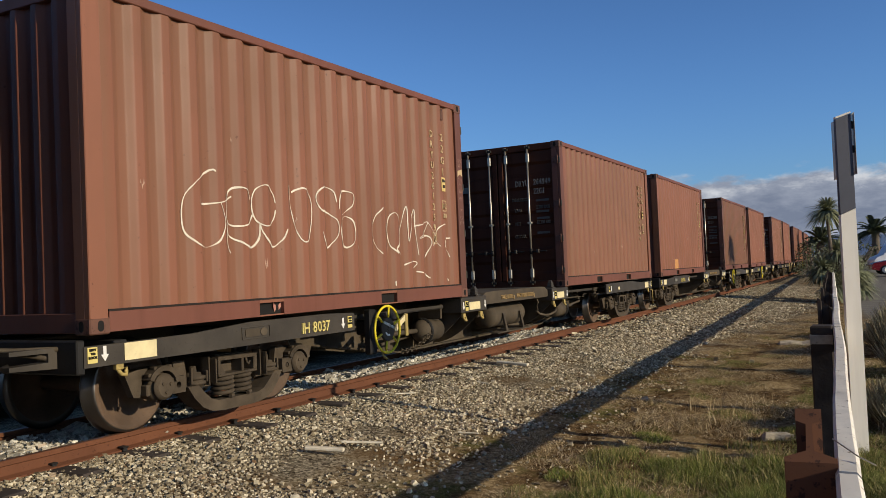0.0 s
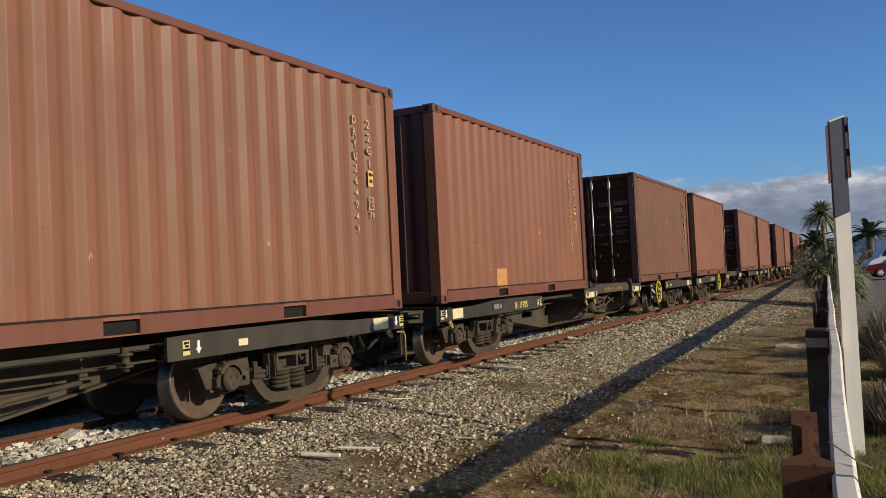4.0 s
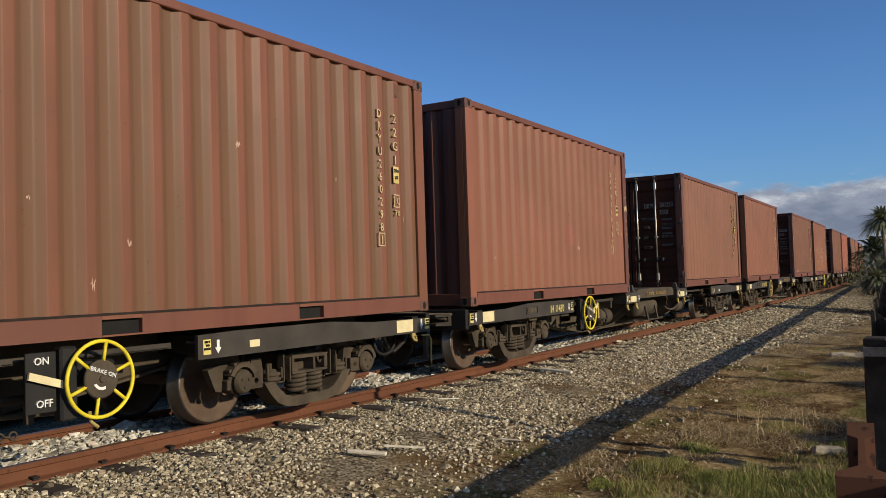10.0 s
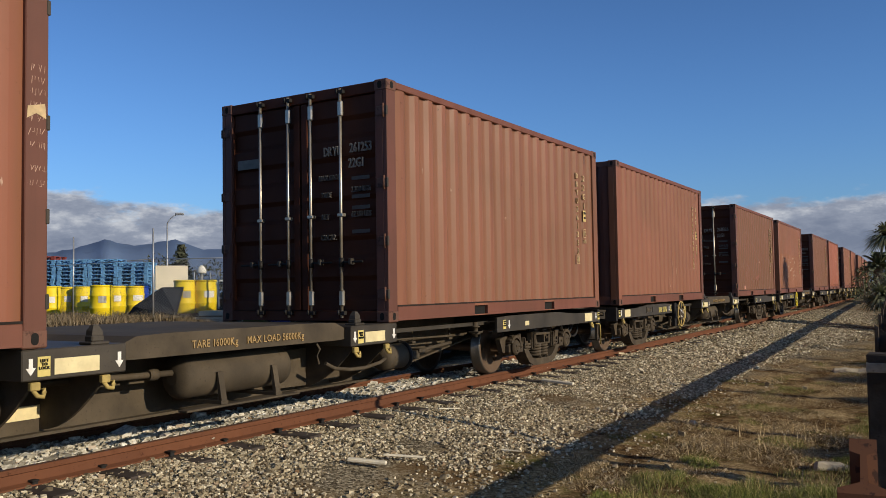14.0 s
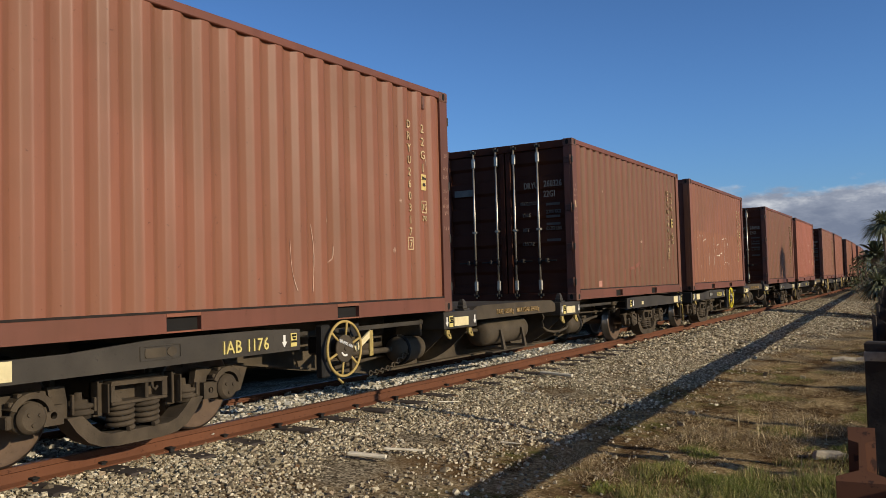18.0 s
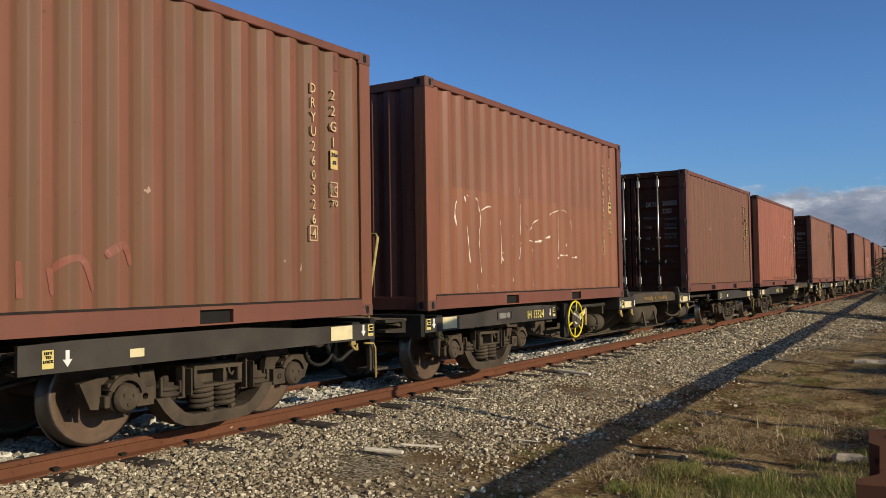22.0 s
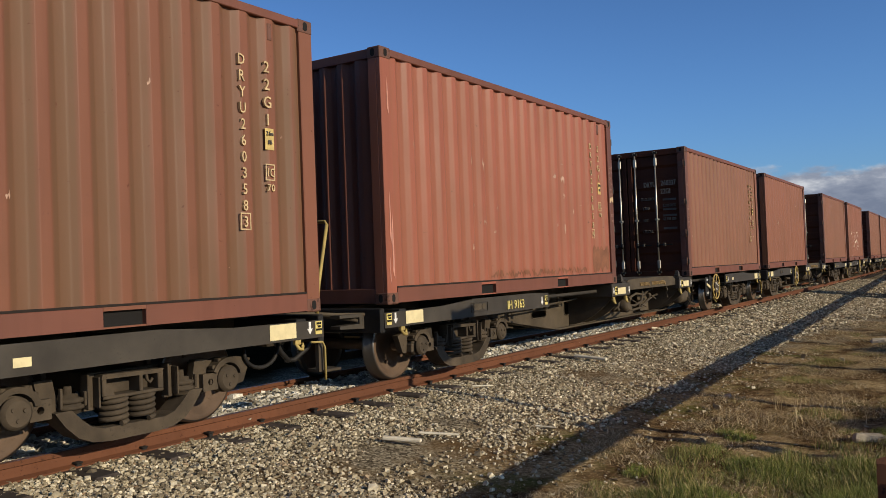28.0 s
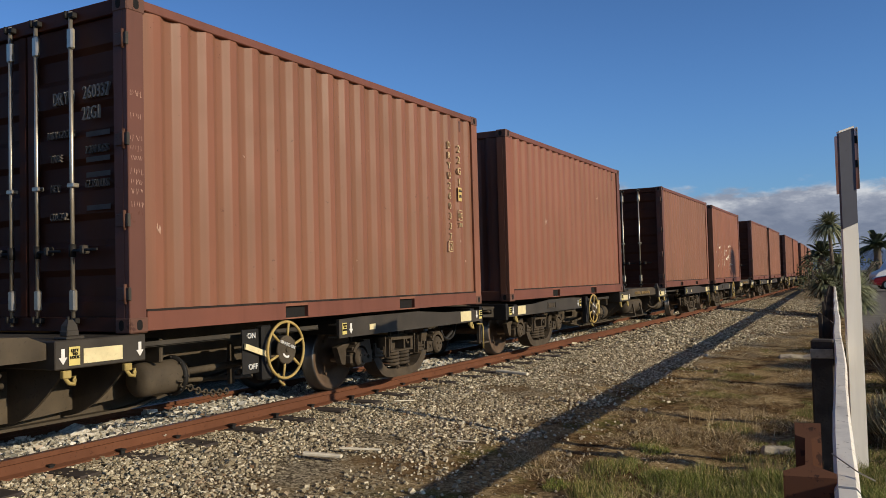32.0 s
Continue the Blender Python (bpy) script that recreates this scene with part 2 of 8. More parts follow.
def pipe(bm, pts, r, seg=8):
    """A bent pipe through points."""
    pts = [Vector(q) for q in pts]
    rings = []
    for i, q in enumerate(pts):
        w = (pts[min(i + 1, len(pts) - 1)] - pts[max(i - 1, 0)]).normalized()
        qt = w.to_track_quat("Z", "Y")
        rings.append([bm.verts.new(q + qt @ Vector((r * math.cos(2 * math.pi * j / seg), r * math.sin(2 * math.pi * j / seg), 0))) for j in range(seg)])
    for A, B in zip(rings, rings[1:]):
        for j in range(seg):
            bm.faces.new((A[j], A[(j + 1) % seg], B[(j + 1) % seg], B[j])).smooth = True
    bm.faces.new(rings[0][::-1])
    bm.faces.new(rings[-1])


def prism(bm, pts, axis, a, b):
    """A polygon pushed from a to b along an axis; the points name the two other coordinates in order."""
    def at(q, v):
        return {"x": (v, q[0], q[1]), "y": (q[0], v, q[1]), "z": (q[0], q[1], v)}[axis]
    A, B = [bm.verts.new(at(q, a)) for q in pts], [bm.verts.new(at(q, b)) for q in pts]
    n = len(pts)
    bm.faces.new(A)
    bm.faces.new(B[::-1])
    for i in range(n):
        bm.faces.new((A[i], B[i], B[(i + 1) % n], A[(i + 1) % n]))


def torus(bm, centre, axis, R, r, seg=36, ring=8):
    m, _ = frame_of(centre, Vector(centre) + Vector(axis))
    V = [[bm.verts.new(m @ Vector(((R + r * math.cos(b)) * math.cos(a), (R + r * math.cos(b)) * math.sin(a), r * math.sin(b))))
          for b in [2 * math.pi * j / ring for j in range(ring)]] for a in [2 * math.pi * i / seg for i in range(seg)]]
    for i in range(seg):
        for j in range(ring):
            bm.faces.new((V[i][j], V[(i + 1) % seg][j], V[(i + 1) % seg][(j + 1) % ring], V[i][(j + 1) % ring])).smooth = True


def finish(name, bm, material, smooth=False):
    bmesh.ops.recalc_face_normals(bm, faces=bm.faces[:])
    me = bpy.data.meshes.new(name)
    bm.to_mesh(me)
    bm.free()
    for m in material if isinstance(material, (list, tuple)) else [material]:
        me.materials.append(m)
    return me


def part(name, bm, material, parent, label="", at=None):
    ob = new(name, finish(name, bm, material))
    ob.parent = parent
    if at is not None:
        ob.matrix_local = at
    if label:
        tagged(ob, label)
    return ob


def thing(name, label, category, group="", at=Matrix()):
    ob = new(name)
    ob.matrix_world = at
    ob.empty_display_size = 0.2
    return tagged(ob, label, category, group)


def B():
    return bmesh.new()


def raw(name, verts, faces, material):
    me = bpy.data.meshes.new(name)
    me.from_pydata([tuple(v) for v in verts], [], [tuple(f) for f in faces])
    me.materials.append(material)
    return me


GLYPHS = {}


def cut_letters(chars):
    """Flat outlines of the built-in font, one mesh a letter, made while the scene is still empty."""
    obs = []
    for ch in chars:
        cu = bpy.data.curves.new("letter", "FONT")
        cu.body, cu.size, cu.extrude, cu.offset, cu.resolution_u = ch, 1.0, 0.012, 0.007, 2
        ob = bpy.data.objects.new("letter", cu)
        scene.collection.objects.link(ob)
        obs.append((ch, ob, cu))
    deps = bpy.context.evaluated_depsgraph_get()
    for ch, ob, cu in obs:
        me = bpy.data.meshes.new_from_object(ob.evaluated_get(deps))
        GLYPHS[ch] = ([v.co.copy() for v in me.vertices], [tuple(p.vertices) for p in me.polygons])
        bpy.data.meshes.remove(me)
    for ch, ob, cu in obs:
        bpy.data.objects.remove(ob)
        bpy.data.curves.remove(cu)


cut_letters("ABDEFGHIKLMNOPRSTUXYCgakm.'0123456789")


def lettering(name, text, size, material, parent, at, line=1.0, label="", widen=1.0):
    """Flat letters in the plane x, y of the pose at, centred, with a thin body."""
    vs, fs = [], []
    for k, row in enumerate(text.split("\n")):
        pen, placed = 0.0, []
        for ch in row:
            if ch == " ":
                pen += 0.34
                continue
            pts = GLYPHS[ch][0]
            x0, x1 = min(p.x for p in pts), max(p.x for p in pts)
            slim = max(0.0, 0.36 - (x1 - x0)) / 2 if ch == "1" else 0.0      # figures stand on one width
            placed.append((ch, pen - x0 + slim))
            pen += x1 - x0 + 2 * slim + 0.09
        for ch, off in placed:
            n = len(vs)
            for p in GLYPHS[ch][0]:
                vs.append(((p.x + off - pen / 2) * size * widen, p.y * size - k * line * size, p.z * min(1.0, 0.12 / size)))
            fs += [tuple(n + i for i in f) for f in GLYPHS[ch][1]]
    ob = new(name, raw(name, vs, fs, material))
    ob.parent = parent
    ob.matrix_local = at
    if label:
        tagged(ob, label)
    return ob


def side_face(x, y, z):
    """A pose for letters on a face that looks to +x and is read with +y to the right."""
    return Matrix(((0, 0, 1, x), (1, 0, 0, y), (0, 1, 0, z), (0, 0, 0, 1)))


def end_face(x, y, z):
    """A pose for letters on a face that looks to -y."""
    return Matrix(((1, 0, 0, x), (0, 0, -1, y), (0, 1, 0, z), (0, 0, 0, 1)))


# ---- the line ----
TRACK_X, BEND = -6.307, 0.0006814        # the middle of the track abreast of the eye, and how it bends to the left
PITCH, GAP, CL, CW, CH, DECK = 16.963, 3.871, 6.058, 2.438, 2.591, 0.875


def along(s, off=0.0, z=0.0):
    """The pose on the track s metres on, off metres to its right."""
    th = BEND * s
    x, y = TRACK_X - (1 - math.cos(th)) / BEND, math.sin(th) / BEND
    return Matrix.Translation((x + off * math.cos(th), y + off * math.sin(th), z)) @ Matrix.Rotation(th, 4, "Z")


def travelled(t):
    """Where the near end of the first wagon's box stands, in metres along the track."""
    return 4.0488 - 2.890005 * t - 8.2234e-4 * t * t - 3.18464e-5 * t ** 3

# ---- freight containers ----
HX, HY = CW / 2, CL / 2
RIB_PITCH, RIB_N = 0.2905, 19
RIB_Y0 = -RIB_PITCH * RIB_N / 2


def rib_depth(y):
    """How far a side panel stands back from its outer plane at y."""
    u = (y - RIB_Y0) % RIB_PITCH
    if y < RIB_Y0 or y > -RIB_Y0:
        return 0.036
    return 0.036 * valley(u / RIB_PITCH)


FLAT, SLOPE = 0.262, 0.240              # shares of a rib's pitch: the outer flat, and each slope
KINKS = [0.0, 0.02, FLAT - 0.03, FLAT, FLAT + 0.03, FLAT + 0.06] + [FLAT + SLOPE + v for v in (-0.06, -0.03, 0.0, 0.03)] + [1 - SLOPE + v for v in (-0.03, 0.0, 0.03, 0.06)] + [0.95, 0.98]


def valley(f):
    """Depth of the pressed groove at a share f of the pitch, from 0 to 1, with softly bent edges."""
    def ramp(v):
        e = 0.16                                  # share of the slope over which a bend is rounded
        return 0.0 if v <= -e else 1.0 if v >= 1 + e else (v + e) ** 2 / (4 * e) if v < e else 1 - (1 + e - v) ** 2 / (4 * e) if v > 1 - e else v
    return ramp((f - FLAT) / SLOPE) * ramp((1 - f) / SLOPE)


def corrugated(bm, length, z0, z1, depth, pitch, n, place, thick=0.004):
    """A sheet of trapezoid ribs; place(u, d, z) gives the point u along it, d behind its outer plane."""
    us = [(-length / 2, depth)]
    o = -pitch * n / 2
    for i in range(n):
        for f in KINKS:
            us.append((o + (i + f) * pitch, depth * valley(f)))
    us.append((o + n * pitch, 0))
    us.append((length / 2, depth))
    lo = [bm.verts.new(place(u, d, z0)) for u, d in us]
    hi = [bm.verts.new(place(u, d, z1)) for u, d in us]
    lo2 = [bm.verts.new(place(u, d + thick, z0)) for u, d in us]
    hi2 = [bm.verts.new(place(u, d + thick, z1)) for u, d in us]
    for i in range(len(us) - 1):
        bm.faces.new((lo[i], lo[i + 1], hi[i + 1], hi[i])).smooth = True
        bm.faces.new((lo2[i], hi2[i], hi2[i + 1], lo2[i + 1]))


def casting(bm):
    """A corner casting with its slotted holes, in the octant -x, -y, -z from the corner."""
    box(bm, -0.162, 0.003, -0.178, 0.003, -0.118, 0.003, 0.008)


def hole(bm, centre, axis, along_axis, long, wide):
    """A thin near-black oval on a casting's face, coloured as the shade inside a slot."""
    m = {"x": Matrix(((0, 0, 1), (1, 0, 0), (0, 1, 0))), "y": Matrix(((1, 0, 0), (0, 0, 1), (0, 1, 0)))}[axis]
    ring = []
    for i in range(16):
        a = 2 * math.pi * i / 16
        u, v = wide * math.cos(a), wide * math.sin(a)
        v += (long - wide) * (1 if v > 0 else -1)
        if along_axis:
            u, v = v, u
        ring.append((u, v))
    A = [bm.verts.new(Vector(centre) + m @ Vector((u, v, 0.003))) for u, v in ring]
    Bv = [bm.verts.new(Vector(centre) + m @ Vector((u, v, -0.003))) for u, v in ring]
    bm.faces.new(A)
    bm.faces.new(Bv[::-1])
    for i in range(16):
        bm.faces.new((A[i], Bv[i], Bv[(i + 1) % 16], A[(i + 1) % 16]))


def build_container(paint, label):
    """A 20-foot box with its doors at -y; the origin is the middle of its underside."""
    c = thing("freight_container", label, "shipping container", "containers on the train")
    # corrugated sides
    for sx in (1, -1):
        bm = B()
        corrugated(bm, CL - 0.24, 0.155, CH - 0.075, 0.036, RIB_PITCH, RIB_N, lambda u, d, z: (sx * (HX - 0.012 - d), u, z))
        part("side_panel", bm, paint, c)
        bm = B()
        box(bm, sx * (HX - 0.07), sx * (HX - 0.002), -HY + 0.17, HY - 0.17, CH - 0.085, CH - 0.010, 0.006)
        part("top_rail", bm, M_RAILPAINT, c)
        # the lower rail, cut by two fork pockets
        for y0, y1 in ((-HY + 0.17, -1.20), (-0.86, 0.86), (1.20, HY - 0.17)):
            bm = B()
            box(bm, sx * (HX - 0.05), sx * HX, y0, y1, 0.014, 0.162, 0.004)
            box(bm, sx * (HX - 0.06), sx * (HX + 0.002), y0, y1, 0.014, 0.026)
            part("bottom_rail", bm, M_RAILPAINT, c)
        # a near-black strip paints in the shade of the gap above the rail
        bm = B()
        box(bm, sx * (HX - 0.055), sx * (HX - 0.004), -HY + 0.17, HY - 0.17, 0.163, 0.180)
        part("joint_strip", bm, M_JOINT, c)
        for yc in (-1.03, 1.03):
            bm = B()
            box(bm, sx * (HX - 0.05), sx * (HX - 0.001), yc - 0.17, yc + 0.17, 0.135, 0.162)
            box(bm, sx * (HX - 0.05), sx * (HX - 0.001), yc - 0.17, yc + 0.17, 0.014, 0.026)
            part("pocket_strap", bm, paint, c)
            # a solid near-black box gives the shade inside the pocket
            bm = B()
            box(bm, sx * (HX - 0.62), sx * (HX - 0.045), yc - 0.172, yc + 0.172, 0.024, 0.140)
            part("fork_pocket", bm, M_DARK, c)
        # a vent below the top rail
        yc = sx * (HY - 0.52)
        bm = B()
        box(bm, sx * (HX - 0.045), sx * (HX - 0.006), yc - 0.028, yc + 0.028, CH - 0.27, CH - 0.12, 0.008)
        part("vent", bm, M_CAST, c)
    # corner posts and castings
    for sx in (1, -1):
        for sy in (1, -1):
            bm = B()
            box(bm, sx * (HX - 0.055), sx * (HX - 0.003), sy * (HY - 0.165), sy * (HY - 0.003), 0.11, CH - 0.11, 0.006)
            box(bm, sx * (HX - 0.16), sx * (HX - 0.055), sy * (HY - 0.055), sy * (HY - 0.003), 0.11, CH - 0.11, 0.006)
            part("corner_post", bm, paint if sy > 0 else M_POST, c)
            for z, up in ((0.0, 0), (CH - 0.121, 1)):
                bm = B()
                box(bm, sx * (HX - 0.165), sx * (HX + 0.002), sy * (HY - 0.178), sy * (HY + 0.002), z, z + 0.121, 0.010)
                cast = part("corner_casting", bm, M_CAST, c)
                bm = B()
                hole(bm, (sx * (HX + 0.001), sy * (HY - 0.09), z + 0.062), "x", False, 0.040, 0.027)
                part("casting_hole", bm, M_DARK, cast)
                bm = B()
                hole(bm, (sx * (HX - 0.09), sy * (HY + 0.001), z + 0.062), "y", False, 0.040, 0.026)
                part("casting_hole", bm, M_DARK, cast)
    # roof with shallow cross ribs
    bm = B()
    n = 20
    ys = [(-HY + 0.06, 0.0)]
    for i in range(n):
        o = -HY + 0.2 + i * (CL - 0.4) / n
        w = (CL - 0.4) / n
        ys += [(o + 0.05 * w, 0), (o + 0.25 * w, 0.018), (o + 0.6 * w, 0.018), (o + 0.8 * w, 0)]
    ys.append((HY - 0.06, 0.0))
    prism(bm, [(y, CH - 0.03 + d) for y, d in ys] + [(y, CH - 0.038 + d) for y, d in ys[::-1]], "x", -HX + 0.05, HX - 0.05)
    part("roof_panel", bm, paint, c)
    bm = B()
    box(bm, -HX + 0.05, HX - 0.05, -HY + 0.06, HY - 0.06, 0.12, 0.15)
    part("floor_panel", bm, M_SLEEPER, c)
    for i in range(6):
        y = -2.4 + i * 0.96
        bm = B()
        box(bm, -HX + 0.06, HX - 0.06, y - 0.03, y + 0.03, 0.03, 0.12)
        part("cross_member", bm, M_CAST, c)
    # blank end at +y, ribbed
    bm = B()
    corrugated(bm, CW - 0.30, 0.155, CH - 0.10, 0.045, 0.238, 8, lambda u, d, z: (u, HY - 0.012 - d, z))
    part("end_panel", bm, M_RAILPAINT, c)
    for z0, z1 in ((0.012, 0.16), (CH - 0.11, CH - 0.012)):
        bm = B()
        box(bm, -HX + 0.16, HX - 0.16, HY - 0.06, HY - 0.004, z0, z1, 0.006)
        part("end_rail", bm, M_POST, c)
    # door end at -y, its shade put into the door paint
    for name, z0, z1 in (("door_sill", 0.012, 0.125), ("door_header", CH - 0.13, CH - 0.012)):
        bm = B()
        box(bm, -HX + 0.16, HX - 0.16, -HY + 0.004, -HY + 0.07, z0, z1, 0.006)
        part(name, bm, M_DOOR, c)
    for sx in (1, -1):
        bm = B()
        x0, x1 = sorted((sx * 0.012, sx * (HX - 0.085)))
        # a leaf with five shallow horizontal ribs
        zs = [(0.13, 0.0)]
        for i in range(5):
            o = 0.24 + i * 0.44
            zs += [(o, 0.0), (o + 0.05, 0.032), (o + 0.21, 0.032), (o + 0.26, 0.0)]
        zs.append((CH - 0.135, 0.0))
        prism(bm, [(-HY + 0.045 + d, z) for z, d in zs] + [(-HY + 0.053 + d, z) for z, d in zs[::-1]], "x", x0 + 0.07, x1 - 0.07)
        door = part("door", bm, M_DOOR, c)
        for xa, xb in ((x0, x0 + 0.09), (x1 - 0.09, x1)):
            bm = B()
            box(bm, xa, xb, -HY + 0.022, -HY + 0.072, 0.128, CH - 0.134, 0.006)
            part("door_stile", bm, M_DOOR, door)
        bm = B()
        xs = x1 - 0.004 if sx > 0 else x0 - 0.006
        box(bm, xs, xs + 0.012, -HY + 0.016, -HY + 0.024, 0.13, CH - 0.14)
        part("door_gasket", bm, M_BLACK, door)
        for zc in (0.30, 0.86, 1.48, 2.25):
            bm = B()
            xa = sx * (HX - 0.135)
            xb = sx * (HX - 0.02)
            box(bm, min(xa, xb), max(xa, xb), -HY - 0.008, -HY + 0.012, zc - 0.05, zc + 0.05, 0.005)
            tube(bm, (sx * (HX - 0.045), -HY - 0.004, zc - 0.075), (sx * (HX - 0.045), -HY - 0.004, zc + 0.075), 0.013, 8)
            hg = part("hinge", bm, M_CAST, door)
            bm = B()
            box(bm, sx * (HX - 0.022), sx * (HX + 0.003), -HY - 0.010, -HY + 0.018, zc - 0.05, zc + 0.05, 0.005)
            part("hinge_lug", bm, M_STEEL, hg)
        for xb in (0.165, 0.590):
            bm = B()
            xb = xb + 0.02 * sx
            tube(bm, (sx * xb, -HY - 0.022, 0.05), (sx * xb, -HY - 0.022, CH - 0.04), 0.017, 10)
            bar = part("locking_bar", bm, M_ZINC, door, "galvanised door locking bar")
            for zc in (0.10, CH - 0.075):
                bm = B()
                box(bm, sx * xb - 0.05, sx * xb + 0.05, -HY - 0.04, -HY + 0.006, zc - 0.022, zc + 0.022, 0.006)
                tube(bm, (sx * xb - 0.03, -HY - 0.045, zc - 0.02), (sx * xb - 0.03, -HY - 0.045, zc + 0.035), 0.012, 6)
                part("cam_keeper", bm, M_BLACK, door)
            for zc in (0.26, CH - 0.26):
                bm = B()
                box(bm, sx * xb - 0.028, sx * xb + 0.038, -HY - 0.044, -HY - 0.002, zc - 0.085, zc + 0.085, 0.012)
                part("bar_bracket", bm, M_ZINC, door)
            for zc in (1.165,):
                bm = B()
                box(bm, sx * xb - 0.04, sx * xb + 0.04, -HY - 0.042, -HY + 0.018, zc - 0.018, zc + 0.018, 0.006)
                part("bar_guide", bm, M_ZINC, door)
            bm = B()
            xh = sx * xb
            s = 1 if sx > 0 else -1
            box(bm, min(xh, xh + s * 0.30), max(xh, xh + s * 0.30), -HY - 0.040, -HY - 0.026, 0.640, 0.662, 0.005)
            tube(bm, (xh, -HY - 0.022, 0.60), (xh, -HY - 0.022, 0.70), 0.028, 8)
            part("door_handle", bm, M_BLACK, door)
            bm = B()
            box(bm, xh + s * 0.13 - 0.025, xh + s * 0.13 + 0.025, -HY - 0.048, -HY + 0.02, 0.62, 0.69, 0.01)
            part("handle_catch", bm, M_STEEL, door)
    return c


def side_number(c, code, y, mirror=False):
    """The number down the side near the end at +y in the train's sense; mirror: on a box that is turned round."""
    def sunk(yy):
        return min(rib_depth(-(yy + o) if mirror else yy + o) for o in (-0.045, -0.02, 0.0, 0.02, 0.045))

    def put(yy, z, lift=0.0):
        m = side_face(HX - 0.009 - sunk(yy) + lift, yy, z)
        return Matrix.Rotation(math.pi, 4, "Z") @ m if mirror else m
    lettering("side_number", "\n".join(code), 0.125, M_LETTER, c, put(y, CH - 0.53), line=1.06, widen=0.84, label="pale painted number reading down")

    def plate(name, yy, bars, mat):
        bm = B()
        out = -sunk(yy) - 0.003
        for a, b, e, f in bars:
            if mirror:
                box(bm, -HX + 0.004 - out, -HX + 0.007 - out, -yy - b, -yy - a, e, f)
            else:
                box(bm, HX - 0.007 + out, HX - 0.004 + out, yy + a, yy + b, e, f)
        return part(name, bm, mat, c)

    def frame_bars(w, z0, z1, t=0.010):
        return [(-w, w, z0, z0 + t), (-w, w, z1 - t, z1), (-w, t - w, z0 + t, z1 - t), (w - t, w, z0 + t, z1 - t)]
    if len(code) > 10:                       # the check digit stands in a box
        zd = CH - 0.53 - 10 * 1.06 * 0.125
        plate("digit_box", y, frame_bars(0.055, zd - 0.025, zd + 0.115), M_LETTER)
    lettering("size_code", "\n".join("22G1"), 0.135, M_LETTER, c, put(y + 0.28, CH - 0.55), line=1.10)
    plate("height_sticker", y + 0.29, [(-0.05, 0.05, 1.39, 1.57)], M_STICKER)
    lettering("height_lettering", "2.6m\n8'6", 0.050, M_PRINT, c, put(y + 0.29, 1.51, 0.004), line=1.5, widen=0.75)
    plate("size_sticker", y + 0.29, frame_bars(0.052, 1.13, 1.27), M_LETTER)
    lettering("size_sticker", "1C", 0.10, M_LETTER, c, put(y + 0.29, 1.163), widen=0.8)
    lettering("size_sticker", "70", 0.085, M_LETTER, c, put(y + 0.29, 1.04))


def door_marks(c, number, tex=True):
    """White lettering on the right leaf, and the bars of small print that cannot be read."""
    y = -HY + 0.018
    lettering("door_number", "DRYU", 0.145, M_STENCIL, c, end_face(0.475, y, 1.83), widen=0.62)
    lettering("door_number", number, 0.145, M_STENCIL, c, end_face(0.86, y, 1.845), widen=0.70)
    lettering("size_code", "22G1", 0.145, M_STENCIL, c, end_face(0.80, y, 1.68), widen=0.66)
    for text, x, z in (("MAX.GROSS", 0.44, 1.56), ("TARE", 0.38, 1.37), ("2.200 KGS", 0.86, 1.41), ("NET", 0.37, 1.13), ("62.350 LBS", 0.86, 1.14), ("CU.CAP.", 0.41, 0.90)):
        lettering("small_print", text, 0.085, M_PRINT, c, end_face(x, y, z), widen=0.66)
    for z in (1.54, 1.34, 1.22, 0.96):          # lines too worn to read
        bm = B()
        box(bm, 0.73, 1.00 - 0.03 * (int(number) % 3), y - 0.001, y + 0.002, z, z + 0.04)
        part("small_print", bm, M_PRINT, c)
    bm = B()
    box(bm, -0.97, -0.61, y - 0.001, y + 0.002, 1.79, 1.90)
    part("placard", bm, M_PLACARD, c, "grey placard on the door")


def scrawl(c, name, strokes, width, material, mirror=False, label="", worn=0.45):
    """Sprayed lines that lie on the ribbed side; strokes of (y, z), in the train's sense."""
    vs, fs = [], []
    for st in strokes:
        pts = [Vector((a, b)) for a, b in st]
        fine = []
        for i in range(len(pts) - 1):                      # a smooth line through the points
            p0, p1, p2, p3 = pts[max(i - 1, 0)], pts[i], pts[i + 1], pts[min(i + 2, len(pts) - 1)]
            k = max(3, int((p2 - p1).length / 0.018))
            for j in range(k):
                t = j / k
                fine.append(0.5 * (2 * p1 + (p2 - p0) * t + (2 * p0 - 5 * p1 + 4 * p2 - p3) * t * t + (3 * p1 - p0 - 3 * p2 + p3) * t ** 3))
        fine.append(pts[-1])
        base = len(vs)
        for i, q in enumerate(fine):
            w = fine[min(i + 1, len(fine) - 1)] - fine[max(i - 1, 0)]
            nrm = Vector((-w.y, w.x)).normalized() if w.length > 1e-6 else Vector((0, 1))
            half = width * max(0.08, 0.55 + worn * noise.noise(Vector((q.x * (3 + 20 * (worn - 0.45)), q.y * (3 + 20 * (worn - 0.45)), 1.7)))) * (0.6 if i in (0, len(fine) - 1) else 1)
            for sgn in (-1, 1):
                e = q + nrm * half * sgn
                d = HX - 0.012 - (rib_depth(-e.x) if mirror else rib_depth(e.x)) + 0.006
                vs.append((-d, -e.x, e.y) if mirror else (d, e.x, e.y))
        for i in range(len(fine) - 1):
            a = base + 2 * i
            fs.append((a, a + 2, a + 3, a + 1))
    ob = new(name, raw(name, vs, fs, material))
    ob.parent = c
    return tagged(ob, label) if label else ob


